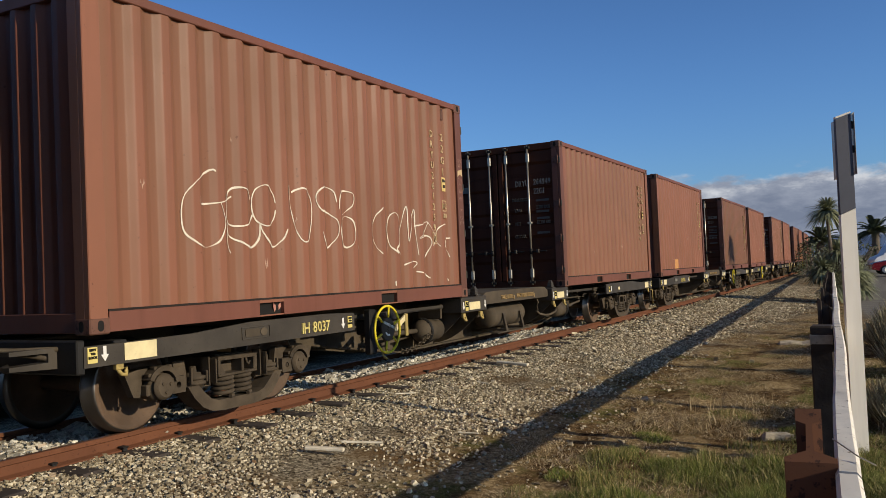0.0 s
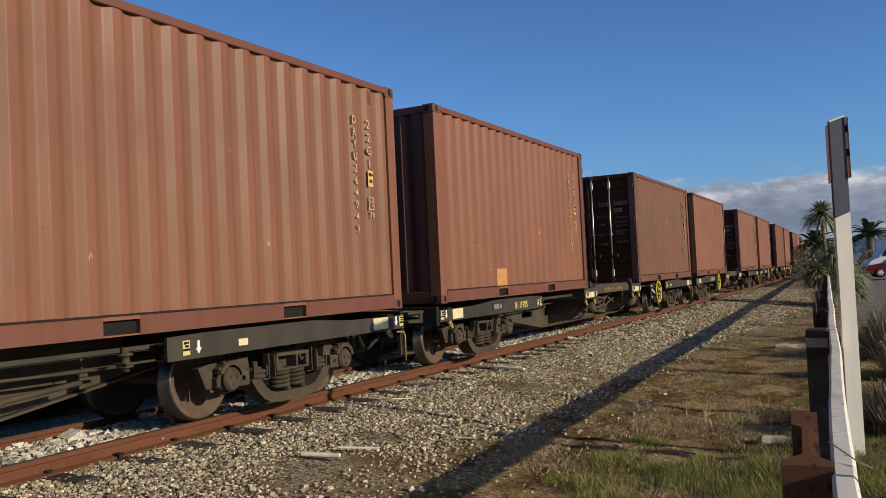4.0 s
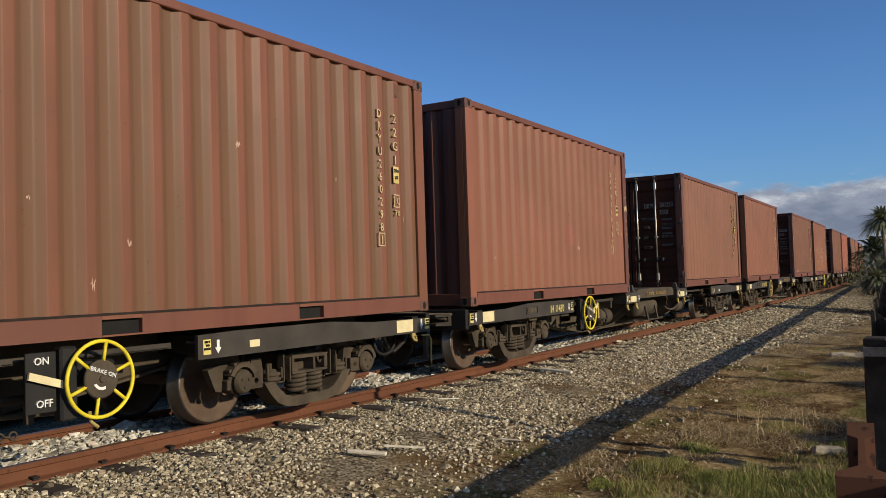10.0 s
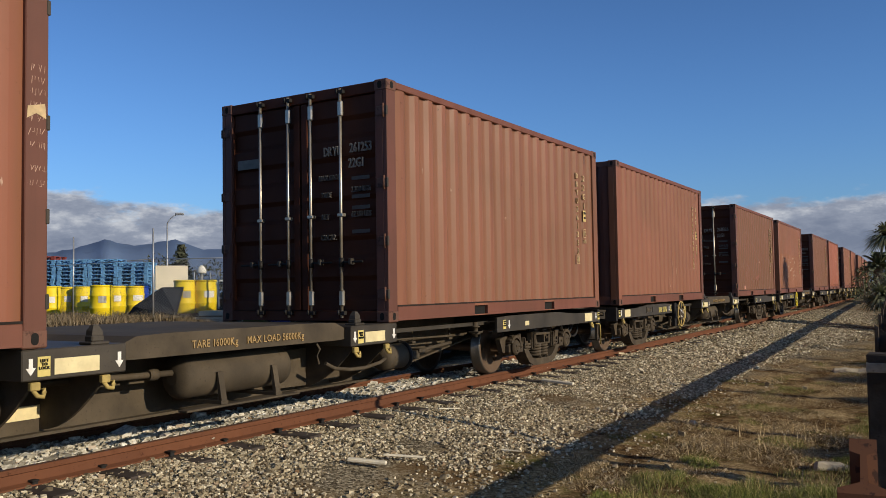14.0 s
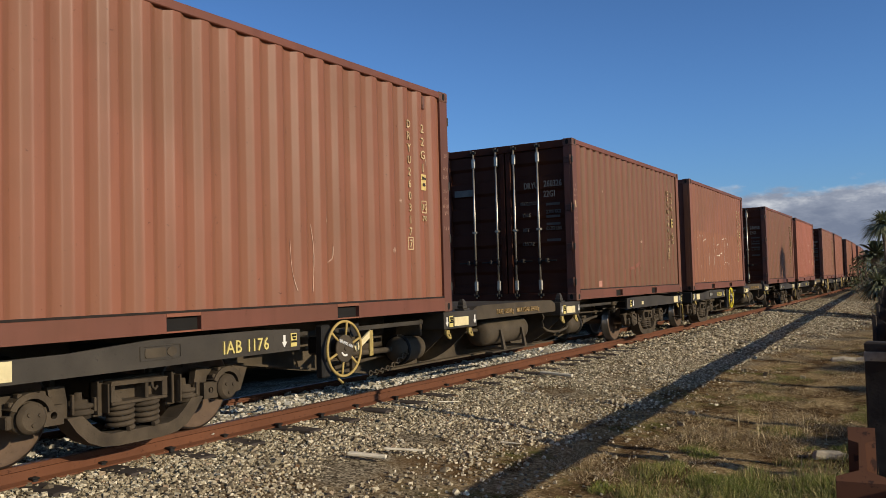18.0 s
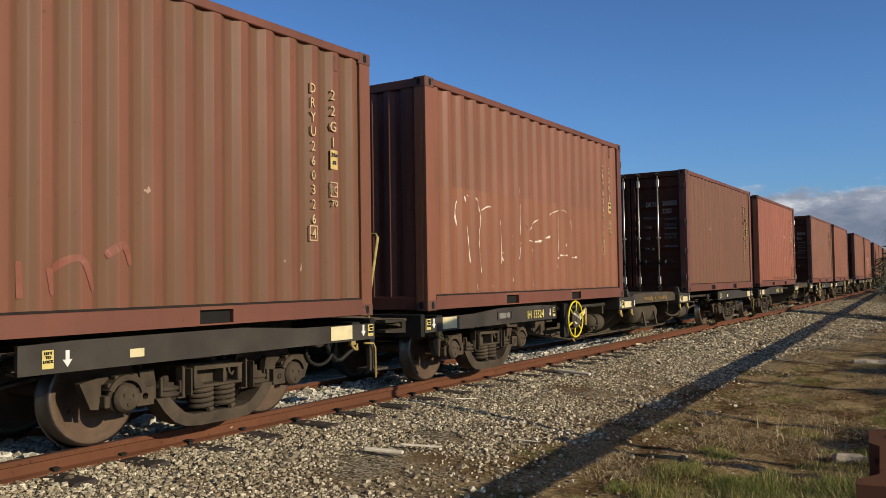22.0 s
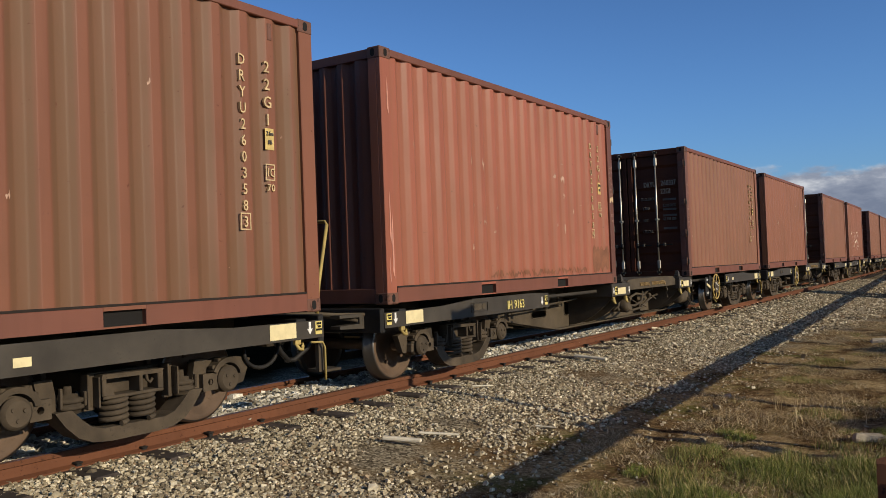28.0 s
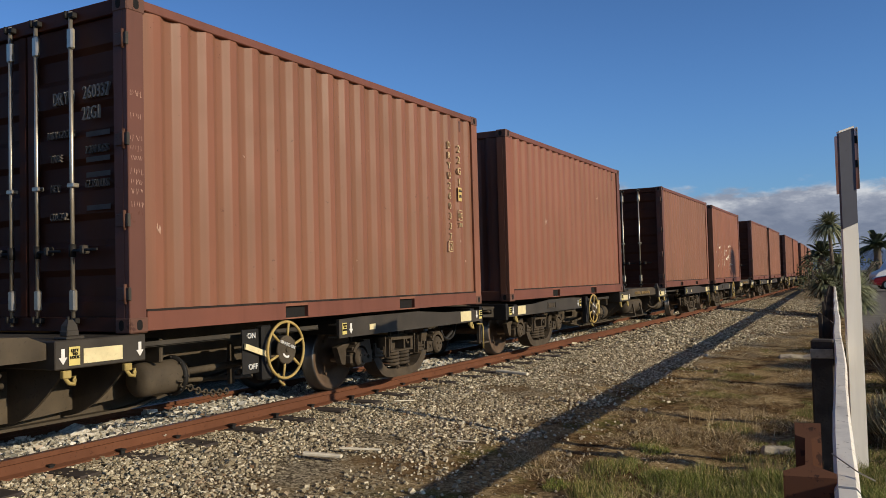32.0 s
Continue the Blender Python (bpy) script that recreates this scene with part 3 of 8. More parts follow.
def arc(cy, cz, ry, rz, a0, a1):
    """Points on an oval, in degrees."""
    n = max(4, int(abs(a1 - a0) / 24))
    return [(cy + ry * math.cos(radians(a0 + (a1 - a0) * i / n)), cz + rz * math.sin(radians(a0 + (a1 - a0) * i / n))) for i in range(n + 1)]


def patch(c, name, y0, y1, z0, z1, material, mirror=False, label="", ragged=0.0, seed=1):
    """A thin stain or sticker that follows the ribs."""
    rnd = random.Random(seed)
    n = max(6, int((y1 - y0) / 0.02))
    vs, fs = [], []
    for i in range(n + 1):
        y = y0 + (y1 - y0) * i / n
        e = ragged * (z1 - z0)
        lo, hi = z0 + rnd.uniform(0, e), z1 - rnd.uniform(0, e)
        if ragged and i in (0, n):
            lo = hi = (z0 + z1) / 2
        d = HX - 0.012 - rib_depth(-y if mirror else y) + 0.003
        for z in (lo, hi):
            vs.append((-d, -y, z) if mirror else (d, y, z))
    for i in range(n):
        a = 2 * i
        fs.append((a, a + 2, a + 3, a + 1))
    ob = new(name, raw(name, vs, fs, material))
    ob.parent = c
    return tagged(ob, label) if label else ob


def scuffs(c, n, seed, mirror=False):
    """Small pale scratches where the paint has been knocked off."""
    rnd = random.Random(seed)
    for _ in range(n):
        y, z, h = rnd.uniform(-2.8, 2.8), rnd.uniform(0.25, 1.9), rnd.uniform(0.03, 0.14)
        patch(c, "paint_scuff", y, y + rnd.uniform(0.015, 0.05), z, z + h, M_SCUFF, mirror, "", 0.7, rnd.randint(0, 9999))

# ---- wagons ----
WHEEL_R, AXLE_Z, HALF_BASE, BOGIE_Y = 0.385, 0.385, 0.885, 6.22
HEAD_Y = (2 * CL + GAP) / 2 + 0.045


def build_bogie(wagon, y, flip):
    """A two-axle bogie: the bolster is the part, the rest hangs on it."""
    bm = B()
    box(bm, -0.86, 0.86, -0.17, 0.17, 0.40, 0.56, 0.02)
    box(bm, -0.30, 0.30, -0.30, 0.30, 0.54, 0.64, 0.02)
    bogie = part("bogie", bm, M_BOGIE, wagon, "two-axle bogie caked in brown dust", Matrix.Translation((0, y, 0)))
    trough = [(-0.62, 0.34), (-0.545, 0.235), (-0.45, 0.145), (-0.34, 0.098), (-0.20, 0.082), (0.20, 0.082), (0.34, 0.098), (0.45, 0.145), (0.545, 0.235), (0.62, 0.34)]
    brim = [(0.50, 0.345), (0.42, 0.265), (0.345, 0.205), (0.26, 0.180), (-0.26, 0.180), (-0.345, 0.205), (-0.42, 0.265), (-0.50, 0.345)]

    def strip(bm, outer, inner, x0, x1):
        """A curved band between two lines of the same length, pushed from x0 to x1."""
        rows = [[[bm.verts.new((x, a, b)) for a, b in line] for line in (outer, inner)] for x in (x0, x1)]
        n = len(outer)
        for i in range(n - 1):
            for r in rows:
                bm.faces.new((r[0][i], r[0][i + 1], r[1][i + 1], r[1][i]))
            for k in (0, 1):
                bm.faces.new((rows[0][k][i], rows[0][k][i + 1], rows[1][k][i + 1], rows[1][k][i]))
        for i in (0, n - 1):
            bm.faces.new((rows[0][0][i], rows[0][1][i], rows[1][1][i], rows[1][0][i]))

    def arms(bm, sx):
        """The cast side frame: a deep trough, raking arms and a web over each axle."""
        brim2 = [brim[-1 - int(round(i * 7 / 9))] for i in range(10)]
        strip(bm, trough, brim2, sx * 0.80, sx * 0.985)
        for k in (-1, 1):
            prism(bm, [(k * 0.73, 0.565), (k * 0.60, 0.565), (k * 0.555, 0.33), (k * 0.62, 0.30), (k * 0.70, 0.40)], "x", sx * 0.86, sx * 0.925)
            prism(bm, [(k * 1.21, 0.515), (k * 1.06, 0.545), (k * 0.60, 0.545), (k * 0.62, 0.47), (k * 1.03, 0.47), (k * 1.06, 0.315), (k * 1.125, 0.325)], "x", sx * 0.83, sx * 0.90)

    for sx in (1, -1):
        if sx < 0:                                          # the far side, seen only through the wheels
            bm = B()
            arms(bm, sx)
            for sy in (-1, 1):
                lathe(bm, (sx * 0.80, sy * HALF_BASE, AXLE_Z), (sx * 1.02, sy * HALF_BASE, AXLE_Z), [(0, 0.118), (0.13, 0.118), (0.18, 0.104)], 12)
            part("side_frame", bm, M_BOGIE, bogie)
            continue
        bm = B()
        arms(bm, sx)
        part("side_frame", bm, M_BOGIE, bogie)
        for ys in (-0.125, 0.105):
            bm = B()
            pts = []
            for i in range(65):
                a = i / 64 * 4.5 * 2 * math.pi
                pts.append((0.905 + 0.090 * math.cos(a), ys + 0.090 * math.sin(a), 0.195 + 0.185 * i / 64))
            pipe(bm, pts, 0.020, 6)
            part("coil_spring", bm, M_BOGIE, bogie)
        # the bolster's end: an open box with posts, over the springs
        bm = B()
        box(bm, 0.80, 1.00, -0.265, 0.245, 0.378, 0.402, 0.006)
        prism(bm, [(-0.28, 0.525), (0.22, 0.515), (0.245, 0.545), (-0.27, 0.558)], "x", 0.80, 1.005)
        for y0, y1 in ((-0.270, -0.235), (0.035, 0.065), (0.195, 0.245)):
            box(bm, 0.80, 1.0, y0, y1, 0.40, 0.53, 0.006)
        prism(bm, [(-0.235, 0.40), (-0.16, 0.40), (-0.235, 0.50)], "x", 0.955, 0.985)
        box(bm, 0.80, 0.87, -0.30, 0.30, 0.40, 0.565, 0.006)
        pipe(bm, [(0.99, 0.10, 0.53), (0.995, 0.10, 0.475), (0.995, 0.125, 0.455), (0.99, 0.15, 0.48)], 0.012, 6)
        part("bolster_end", bm, M_BOGIE, bogie)
        for k in (-1, 1):                                   # upright guide plates beside the box
            bm = B()
            y = k * 0.335
            box(bm, 0.90, 0.925, y - 0.05, y + 0.05, 0.31, 0.57, 0.004)
            for e in (-0.05, 0.036):
                box(bm, 0.90, 1.0, y + e, y + e + 0.014, 0.33, 0.572 if e < 0 else 0.545, 0.004)
            part("guide_plate", bm, M_BOGIE, bogie)
        for ys in (-0.475, 0.475):                          # friction dampers: stacked discs with ears
            bm = B()
            lathe(bm, (0.90, ys, 0.305), (0.90, ys, 0.55),
                  [(0, 0.055), (0.012, 0.085), (0.04, 0.088), (0.043, 0.108), (0.066, 0.108), (0.069, 0.088), (0.084, 0.088), (0.087, 0.104), (0.112, 0.104), (0.116, 0.070), (0.14, 0.066), (0.143, 0.030), (0.195, 0.026)], 16)
            box(bm, 0.955, 0.985, ys - 0.105, ys - 0.085, 0.36, 0.50, 0.004)
            box(bm, 0.955, 0.985, ys + 0.075, ys + 0.095, 0.36, 0.46, 0.004)
            part("damper", bm, M_BOGIE, bogie)
        for sy in (-1, 1):                                  # axle boxes under an arched saddle
            ya = sy * HALF_BASE
            bm = B()
            arch = [(ya + 0.168 * math.cos(radians(v)), AXLE_Z + 0.012 + 0.160 * math.sin(radians(v))) for v in range(8, 173, 15)]
            under = [(ya + 0.124 * math.cos(radians(v)), AXLE_Z + 0.012 + 0.118 * math.sin(radians(v))) for v in range(8, 173, 15)]
            strip(bm, arch, under, 0.84, 1.0)
            for v in (35, 62, 118, 145):
                y, z = ya + 0.168 * math.cos(radians(v)), AXLE_Z + 0.012 + 0.162 * math.sin(radians(v))
                box(bm, 0.93, 0.985, y - 0.018, y + 0.018, z - 0.016, z + 0.016, 0.006)
            box(bm, 0.84, 0.965, ya - 0.165, ya - 0.120, AXLE_Z - 0.06, AXLE_Z + 0.03, 0.008)
            part("axle_saddle", bm, M_BOGIE, bogie)
            bm = B()
            lathe(bm, (0.80, ya, AXLE_Z), (1.02, ya, AXLE_Z), [(0, 0.112), (0.150, 0.112), (0.153, 0.098), (0.170, 0.098), (0.173, 0.108), (0.190, 0.108), (0.20, 0.090), (0.216, 0.084)], 22)
            for i in range(3):
                a = 2 * math.pi * i / 3 + 0.4
                lathe(bm, (1.008, ya + 0.046 * math.cos(a), AXLE_Z + 0.046 * math.sin(a)), (1.04, ya + 0.046 * math.cos(a), AXLE_Z + 0.046 * math.sin(a)), [(0, 0.017), (0.020, 0.014)], 6)
            part("axle_box", bm, M_BOGIE, bogie)
            bm = B()                                        # the lug plate on the inner side, drilled through
            yl, zl, r = ya - sy * 0.172, AXLE_Z - 0.008, 0.026
            ring = [(yl + r * math.cos(a), zl + r * math.sin(a)) for a in [2 * math.pi * (i + 0.5) / 12 for i in range(12)]]
            rim = [(yl + max(-0.075, min(0.075, 0.12 * math.cos(a))), zl + max(-0.068, min(0.068, 0.12 * math.sin(a)))) for a in [2 * math.pi * (i + 0.5) / 12 for i in range(12)]]
            strip(bm, rim + rim[:1], ring + ring[:1], 0.925, 0.975)
            part("lug_plate", bm, M_BOGIE, bogie)
    for sy in (-1, 1):
        bm = B()
        prof = [(0, 0.05), (0.0, 0.11), (0.035, 0.12), (0.045, 0.20), (0.030, 0.30), (0.0, 0.325), (0.0, WHEEL_R - 0.022), (0.012, WHEEL_R - 0.002),
                (0.105, WHEEL_R + 0.004), (0.110, WHEEL_R + 0.026), (0.128, WHEEL_R + 0.026), (0.135, WHEEL_R - 0.04), (0.10, 0.30), (0.07, 0.20), (0.10, 0.11), (0.135, 0.10), (0.135, 0.06)]
        for sx in (1, -1):
            f0 = len(bm.faces)
            lathe(bm, (sx * 0.605, 0, 0), (sx * 0.40, 0, 0), prof, 40, False)
            bm.faces.ensure_lookup_table()
            for f in bm.faces[f0:]:
                r = Vector((f.calc_center_median().y, f.calc_center_median().z)).length
                f.material_index = 1 if r > WHEEL_R - 0.026 else 0
        tube(bm, (-0.90, 0, 0), (0.90, 0, 0), 0.065, 12)
        # casting marks on the plate, so that the turning shows
        for sx in (1, -1):
            for i in range(3):
                a = 2 * math.pi * i / 3
                lathe(bm, (sx * 0.570, 0.21 * math.cos(a), 0.21 * math.sin(a)), (sx * 0.59, 0.21 * math.cos(a), 0.21 * math.sin(a)), [(0, 0.022), (0.012, 0.018)], 6)
        part("wheelset", bm, [M_WHEEL, M_TREAD], bogie, "steel wheels and axle with bright treads", Matrix.Translation((0, sy * HALF_BASE, AXLE_Z)))
        bm = B()                                            # brake blocks and their hangers
        for sx in (1, -1):
            y0 = sy * (HALF_BASE - 0.44)
            box(bm, sx * 0.49, sx * 0.59, y0 - 0.03, y0 + 0.03, 0.22, 0.48, 0.01)
            box(bm, sx * 0.52, sx * 0.56, y0 - 0.02, y0 + 0.02, 0.45, 0.66)
        tube(bm, (-0.56, sy * (HALF_BASE - 0.46), 0.33), (0.56, sy * (HALF_BASE - 0.46), 0.33), 0.028, 8)
        part("brake_beam", bm, M_GRIME, bogie)
    return bogie


def hand_wheel(wagon, y, x=1.23, z=0.605):
    bm = B()
    torus(bm, (x, y, z), (1, 0, 0), 0.262, 0.014, 40, 8)
    hw = part("hand_wheel", bm, M_YELLOW, wagon, "yellow handbrake wheel with six spokes")
    for i in range(6):
        a = math.pi * i / 3 + 0.35
        bm = B()
        p0, p1 = (x, y + 0.12 * math.cos(a), z + 0.12 * math.sin(a)), (x, y + 0.258 * math.cos(a), z + 0.258 * math.sin(a))
        tube(bm, p0, p1, 0.013, 6)
        part("spoke", bm, M_YELLOW, hw)
    bm = B()
    lathe(bm, (x - 0.012, y, z), (x + 0.012, y, z), [(0, 0.135), (0.02, 0.135), (0.026, 0.125)], 24)
    lathe(bm, (x + 0.008, y, z), (x + 0.03, y, z), [(0, 0.028), (0.02, 0.024)], 6)
    part("hub_plate", bm, M_GRIME, hw)
    lettering("hub_lettering", "BRAKE ON", 0.042, M_WHITE, hw, side_face(x + 0.0145, y, z + 0.035) @ Matrix.Rotation(-0.35, 4, "Z"))
    bm = B()
    pts = [(y + 0.075 * math.cos(a), z + 0.075 * math.sin(a)) for a in [radians(v) for v in range(205, 300, 12)]]
    inner = [(y + 0.055 * math.cos(a), z + 0.055 * math.sin(a)) for a in [radians(v) for v in range(295, 200, -12)]]
    prism(bm, pts + inner, "x", x + 0.013, x + 0.0165)
    part("turn_arrow", bm, M_WHITE, hw)
    bm = B()
    box(bm, x - 0.14, x - 0.05, y - 0.27, y - 0.14, z - 0.26, z + 0.24, 0.015)
    tube(bm, (x - 0.12, y, z), (x - 0.01, y, z), 0.03, 10)
    box(bm, x - 0.30, x - 0.10, y - 0.20, y + 0.20, z - 0.05, z + 0.12, 0.02)
    part("gear_case", bm, M_BLACK, wagon)
    bm = B()
    pipe(bm, [(x - 0.06, y - 0.05, z - 0.22), (x - 0.03, y - 0.06, z - 0.29), (x - 0.01, y - 0.02, z - 0.33)], 0.014, 6)
    part("release_handle", bm, M_YELLOW_DIRTY, wagon)


def arrow(bm, x, y, z, h=0.11):
    """A white arrow that points down, on the face at x."""
    pts = [(y - 0.014, z), (y + 0.014, z), (y + 0.014, z - h * 0.55), (y + 0.034, z - h * 0.55), (y, z - h), (y - 0.034, z - h * 0.55), (y - 0.014, z - h * 0.55)]
    prism(bm, pts, "x", x, x + 0.003)


def mark(wagon, name, y0, y1, z0, z1, material, label="", x=1.203):
    bm = B()
    box(bm, x, x + 0.003, y0, y1, z0, z1)
    return part(name, bm, material, wagon, label)


def hook(wagon, y, x=1.17):
    """A yellow twist-lock hook under the side."""
    bm = B()
    pipe(bm, [(x, y, 0.655), (x, y, 0.60), (x + 0.012, y + 0.02, 0.565), (x + 0.012, y + 0.06, 0.555), (x, y + 0.075, 0.585), (x, y + 0.07, 0.61)], 0.016, 6)
    box(bm, x - 0.02, x + 0.02, y - 0.03, y + 0.04, 0.60, 0.655, 0.006)
    part("lock_lever", bm, M_YELLOW_DIRTY, wagon)


def cone(wagon, x, y, z):
    """A twist lock standing on a bolster."""
    bm = B()
    box(bm, x - 0.07, x + 0.07, y - 0.075, y + 0.075, z, z + 0.022, 0.006)
    box(bm, x - 0.045, x + 0.045, y - 0.05, y + 0.05, z + 0.02, z + 0.065, 0.008)
    lo = [bm.verts.new((x + a * 0.036, y + b * 0.044, z + 0.062)) for a, b in ((-1, -1), (1, -1), (1, 1), (-1, 1))]
    mi = [bm.verts.new((x + a * 0.034, y + b * 0.040, z + 0.098)) for a, b in ((-1, -1), (1, -1), (1, 1), (-1, 1))]
    hi = [bm.verts.new((x + a * 0.016, y + b * 0.018, z + 0.138)) for a, b in ((-1, -1), (1, -1), (1, 1), (-1, 1))]
    for P, Q in ((lo, mi), (mi, hi)):
        for i in range(4):
            bm.faces.new((P[i], P[(i + 1) % 4], Q[(i + 1) % 4], Q[i]))
    bm.faces.new(hi)
    part("twist_lock", bm, M_STEEL, wagon)


def build_wagon(hand_a):
    """A container flat. hand_a: the handbrake wheel is by the near box, otherwise by the far one."""
    w = thing("container_wagon", "dark grey container flat wagon with dusty bogies", "rail wagon", "wagons of the freight train")
    # centre sill: two deep plates with a flange below
    def low(y):
        return float(np.interp(abs(y), (0.0, 2.55, 5.30, 7.9), (0.20, 0.20, 0.60, 0.60)))

    def web_piece(bm, sx, y0, y1, z0=None, z1=0.84):
        bend = [y for y in (-5.30, -2.55, 2.55, 5.30) if y0 < y < y1]
        under = [(y, low(y) if z0 is None else z0) for y in [y0] + bend + [y1]]
        prism(bm, under + [(y1, z1), (y0, z1)], "x", sx * 0.36, sx * 0.385)
    for sx in (1, -1):
        bm = B()
        # a long slot and an open notch pierce the web on both sides of the bolsters
        for y0, y1 in ((-7.9, -3.32), (-2.82, -2.17), (-1.95, 1.95), (2.17, 2.82), (3.32, 7.9)):
            web_piece(bm, sx, y0, y1)
        for k in (-1, 1):
            a, b = sorted((k * 3.32, k * 2.82))
            web_piece(bm, sx, a, b, None, 0.405)
            web_piece(bm, sx, a, b, 0.51)
            a, b = sorted((k * 2.17, k * 1.95))
            web_piece(bm, sx, a, b, None, 0.38)
        part("sill_web", bm, M_GRIME, w)
        bm = B()
        for k in (-1, 1):                        # welded rims of the slots and notches
            ring = [(k * 3.07 + k * sa * 0.20 + 0.056 * math.cos(radians(v)), 0.458 + 0.056 * math.sin(radians(v))) for sa, v0 in ((k, -90), (-k, 90)) for v in range(v0, v0 + 181, 30)]
            pipe(bm, [(sx * 0.385, y, z) for y, z in ring + ring[:1]], 0.010, 5)
            pipe(bm, [(sx * 0.385, k * y, z) for y, z in ((2.18, 0.66), (2.18, 0.44), (2.15, 0.39), (2.06, 0.37), (1.97, 0.39), (1.94, 0.44), (1.94, 0.66))], 0.010, 5)
        part("slot_rim", bm, M_GRIME, w)
        bm = B()
        line = [(y, low(y)) for y in (-7.9, -5.30, -2.55, 2.55, 5.30, 7.9)]
        for (a, b), (c, d) in zip(line, line[1:]):
            prism(bm, [(a, b), (c, d), (c, d - 0.022), (a, b - 0.022)], "x", sx * 0.22, sx * 0.47)
        part("sill_flange", bm, M_GRIME, w)
    bm = B()
    box(bm, -0.37, 0.37, -7.9, 7.9, 0.80, 0.845)
    part("sill_top", bm, M_BLACK, w)
    # side beams over the bogies, as channels with a sloped tail
    for y0, y1, tail in ((-HEAD_Y, -4.64 if hand_a else -4.38, 1), (4.38 if hand_a else 4.64, HEAD_Y, -1)):
        for sx in (1, -1):
            bm = B()
            if tail > 0:
                prism(bm, [(y0, 0.645), (y1, 0.645), (y1, 0.830), (y1 - 0.5, 0.850), (y0 + 1.75, 0.850), (y0 + 1.05, 0.806), (y0, 0.796)], "x", sx * 1.165, sx * 1.20)
            else:
                prism(bm, [(y0, 0.645), (y1, 0.645), (y1, 0.796), (y1 - 1.05, 0.806), (y1 - 1.75, 0.850), (y0 + 0.4, 0.850), (y0, 0.838)], "x", sx * 1.165, sx * 1.20)
            box(bm, sx * 1.06, sx * 1.192, y0, y1, 0.648, 0.662, 0.003)
            box(bm, sx * 1.06, sx * 1.192, y0, y1, 0.776, 0.790, 0.003)
            part("side_beam", bm, M_STEEL, w)
        for ya in (y0 + 0.35, (y0 + y1) / 2, y1 - 0.25):
            bm = B()
            box(bm, -1.17, 1.17, ya - 0.06, ya + 0.06, 0.66, 0.82, 0.006)
            part("cross_beam", bm, M_BLACK, w)
    # headstocks, drawgear, hoses
    for s in (1, -1):
        yh = s * HEAD_Y
        bm = B()
        box(bm, -1.19, 1.19, yh - 0.05, yh + 0.02, 0.60, 0.845, 0.01)
        part("headstock", bm, M_BLACK, w)
        bm = B()
        box(bm, -0.12, 0.12, min(yh, yh + s * 0.34), max(yh, yh + s * 0.34), 0.52, 0.76, 0.03)
        box(bm, -0.20, 0.20, min(yh + s * 0.28, yh + s * 0.47), max(yh + s * 0.28, yh + s * 0.47), 0.50, 0.80, 0.05)
        part("coupler", bm, M_GRIME, w)
        bm = B()
        pipe(bm, [(0.42, yh, 0.66), (0.42, yh + s * 0.14, 0.62), (0.40, yh + s * 0.26, 0.46), (0.36, yh + s * 0.40, 0.36), (0.30, yh + s * 0.48, 0.36)], 0.026, 8)
        part("brake_hose", bm, M_BLACK, w)
        bm = B()
        pipe(bm, [(0.95, yh, 0.70), (0.95, yh + s * 0.16, 0.74), (0.55, yh + s * 0.20, 0.78), (0.30, yh + s * 0.10, 0.76)], 0.018, 6)
        part("uncoupling_rod", bm, M_GRIME, w)
    bm = B()
    prism(bm, [(-HEAD_Y, 0.80), (-HEAD_Y - 0.42, 0.80), (-HEAD_Y - 0.42, 0.77), (-HEAD_Y - 0.12, 0.765), (-HEAD_Y - 0.12, 0.70), (-HEAD_Y - 0.42, 0.695), (-HEAD_Y - 0.42, 0.665), (-HEAD_Y, 0.645)],
          "x", 0.86, 0.98)
    part("end_bracket", bm, M_STEEL, w)
    bm = B()
    pipe(bm, [(0.62, -HEAD_Y - 0.9, 0.83), (0.72, -HEAD_Y - 0.6, 0.835), (0.85, -HEAD_Y - 0.3, 0.80), (1.0, -HEAD_Y, 0.785)], 0.02, 6)
    part("jumper_cable", bm, M_GRIME, w)
    bm = B()
    pipe(bm, [(0.92, HEAD_Y - 0.70, 0.62)] + [(0.92, HEAD_Y - 0.50 - 0.20 * math.cos(radians(a)), 0.58 - 0.16 * math.sin(radians(a))) for a in range(20, 170, 15)] + [(0.92, HEAD_Y - 0.28, 0.64)], 0.018, 8)
    part("looped_hose", bm, M_BLACK, w)
    # the step and the bent yellow grab at the far end
    bm = B()
    box(bm, 0.96, 1.18, HEAD_Y + 0.02, HEAD_Y + 0.25, 0.32, 0.345, 0.004)
    box(bm, 1.12, 1.16, HEAD_Y - 0.03, HEAD_Y + 0.03, 0.33, 0.62)
    part("shunter_step", bm, M_GRIME, w)
    bm = B()
    pipe(bm, [(1.19, HEAD_Y - 0.16, 0.61), (1.20, HEAD_Y - 0.02, 0.60), (1.20, HEAD_Y + 0.01, 0.55), (1.20, HEAD_Y + 0.01, 0.26)], 0.011, 6)
    part("grab_rail", bm, M_YELLOW_DIRTY, w)
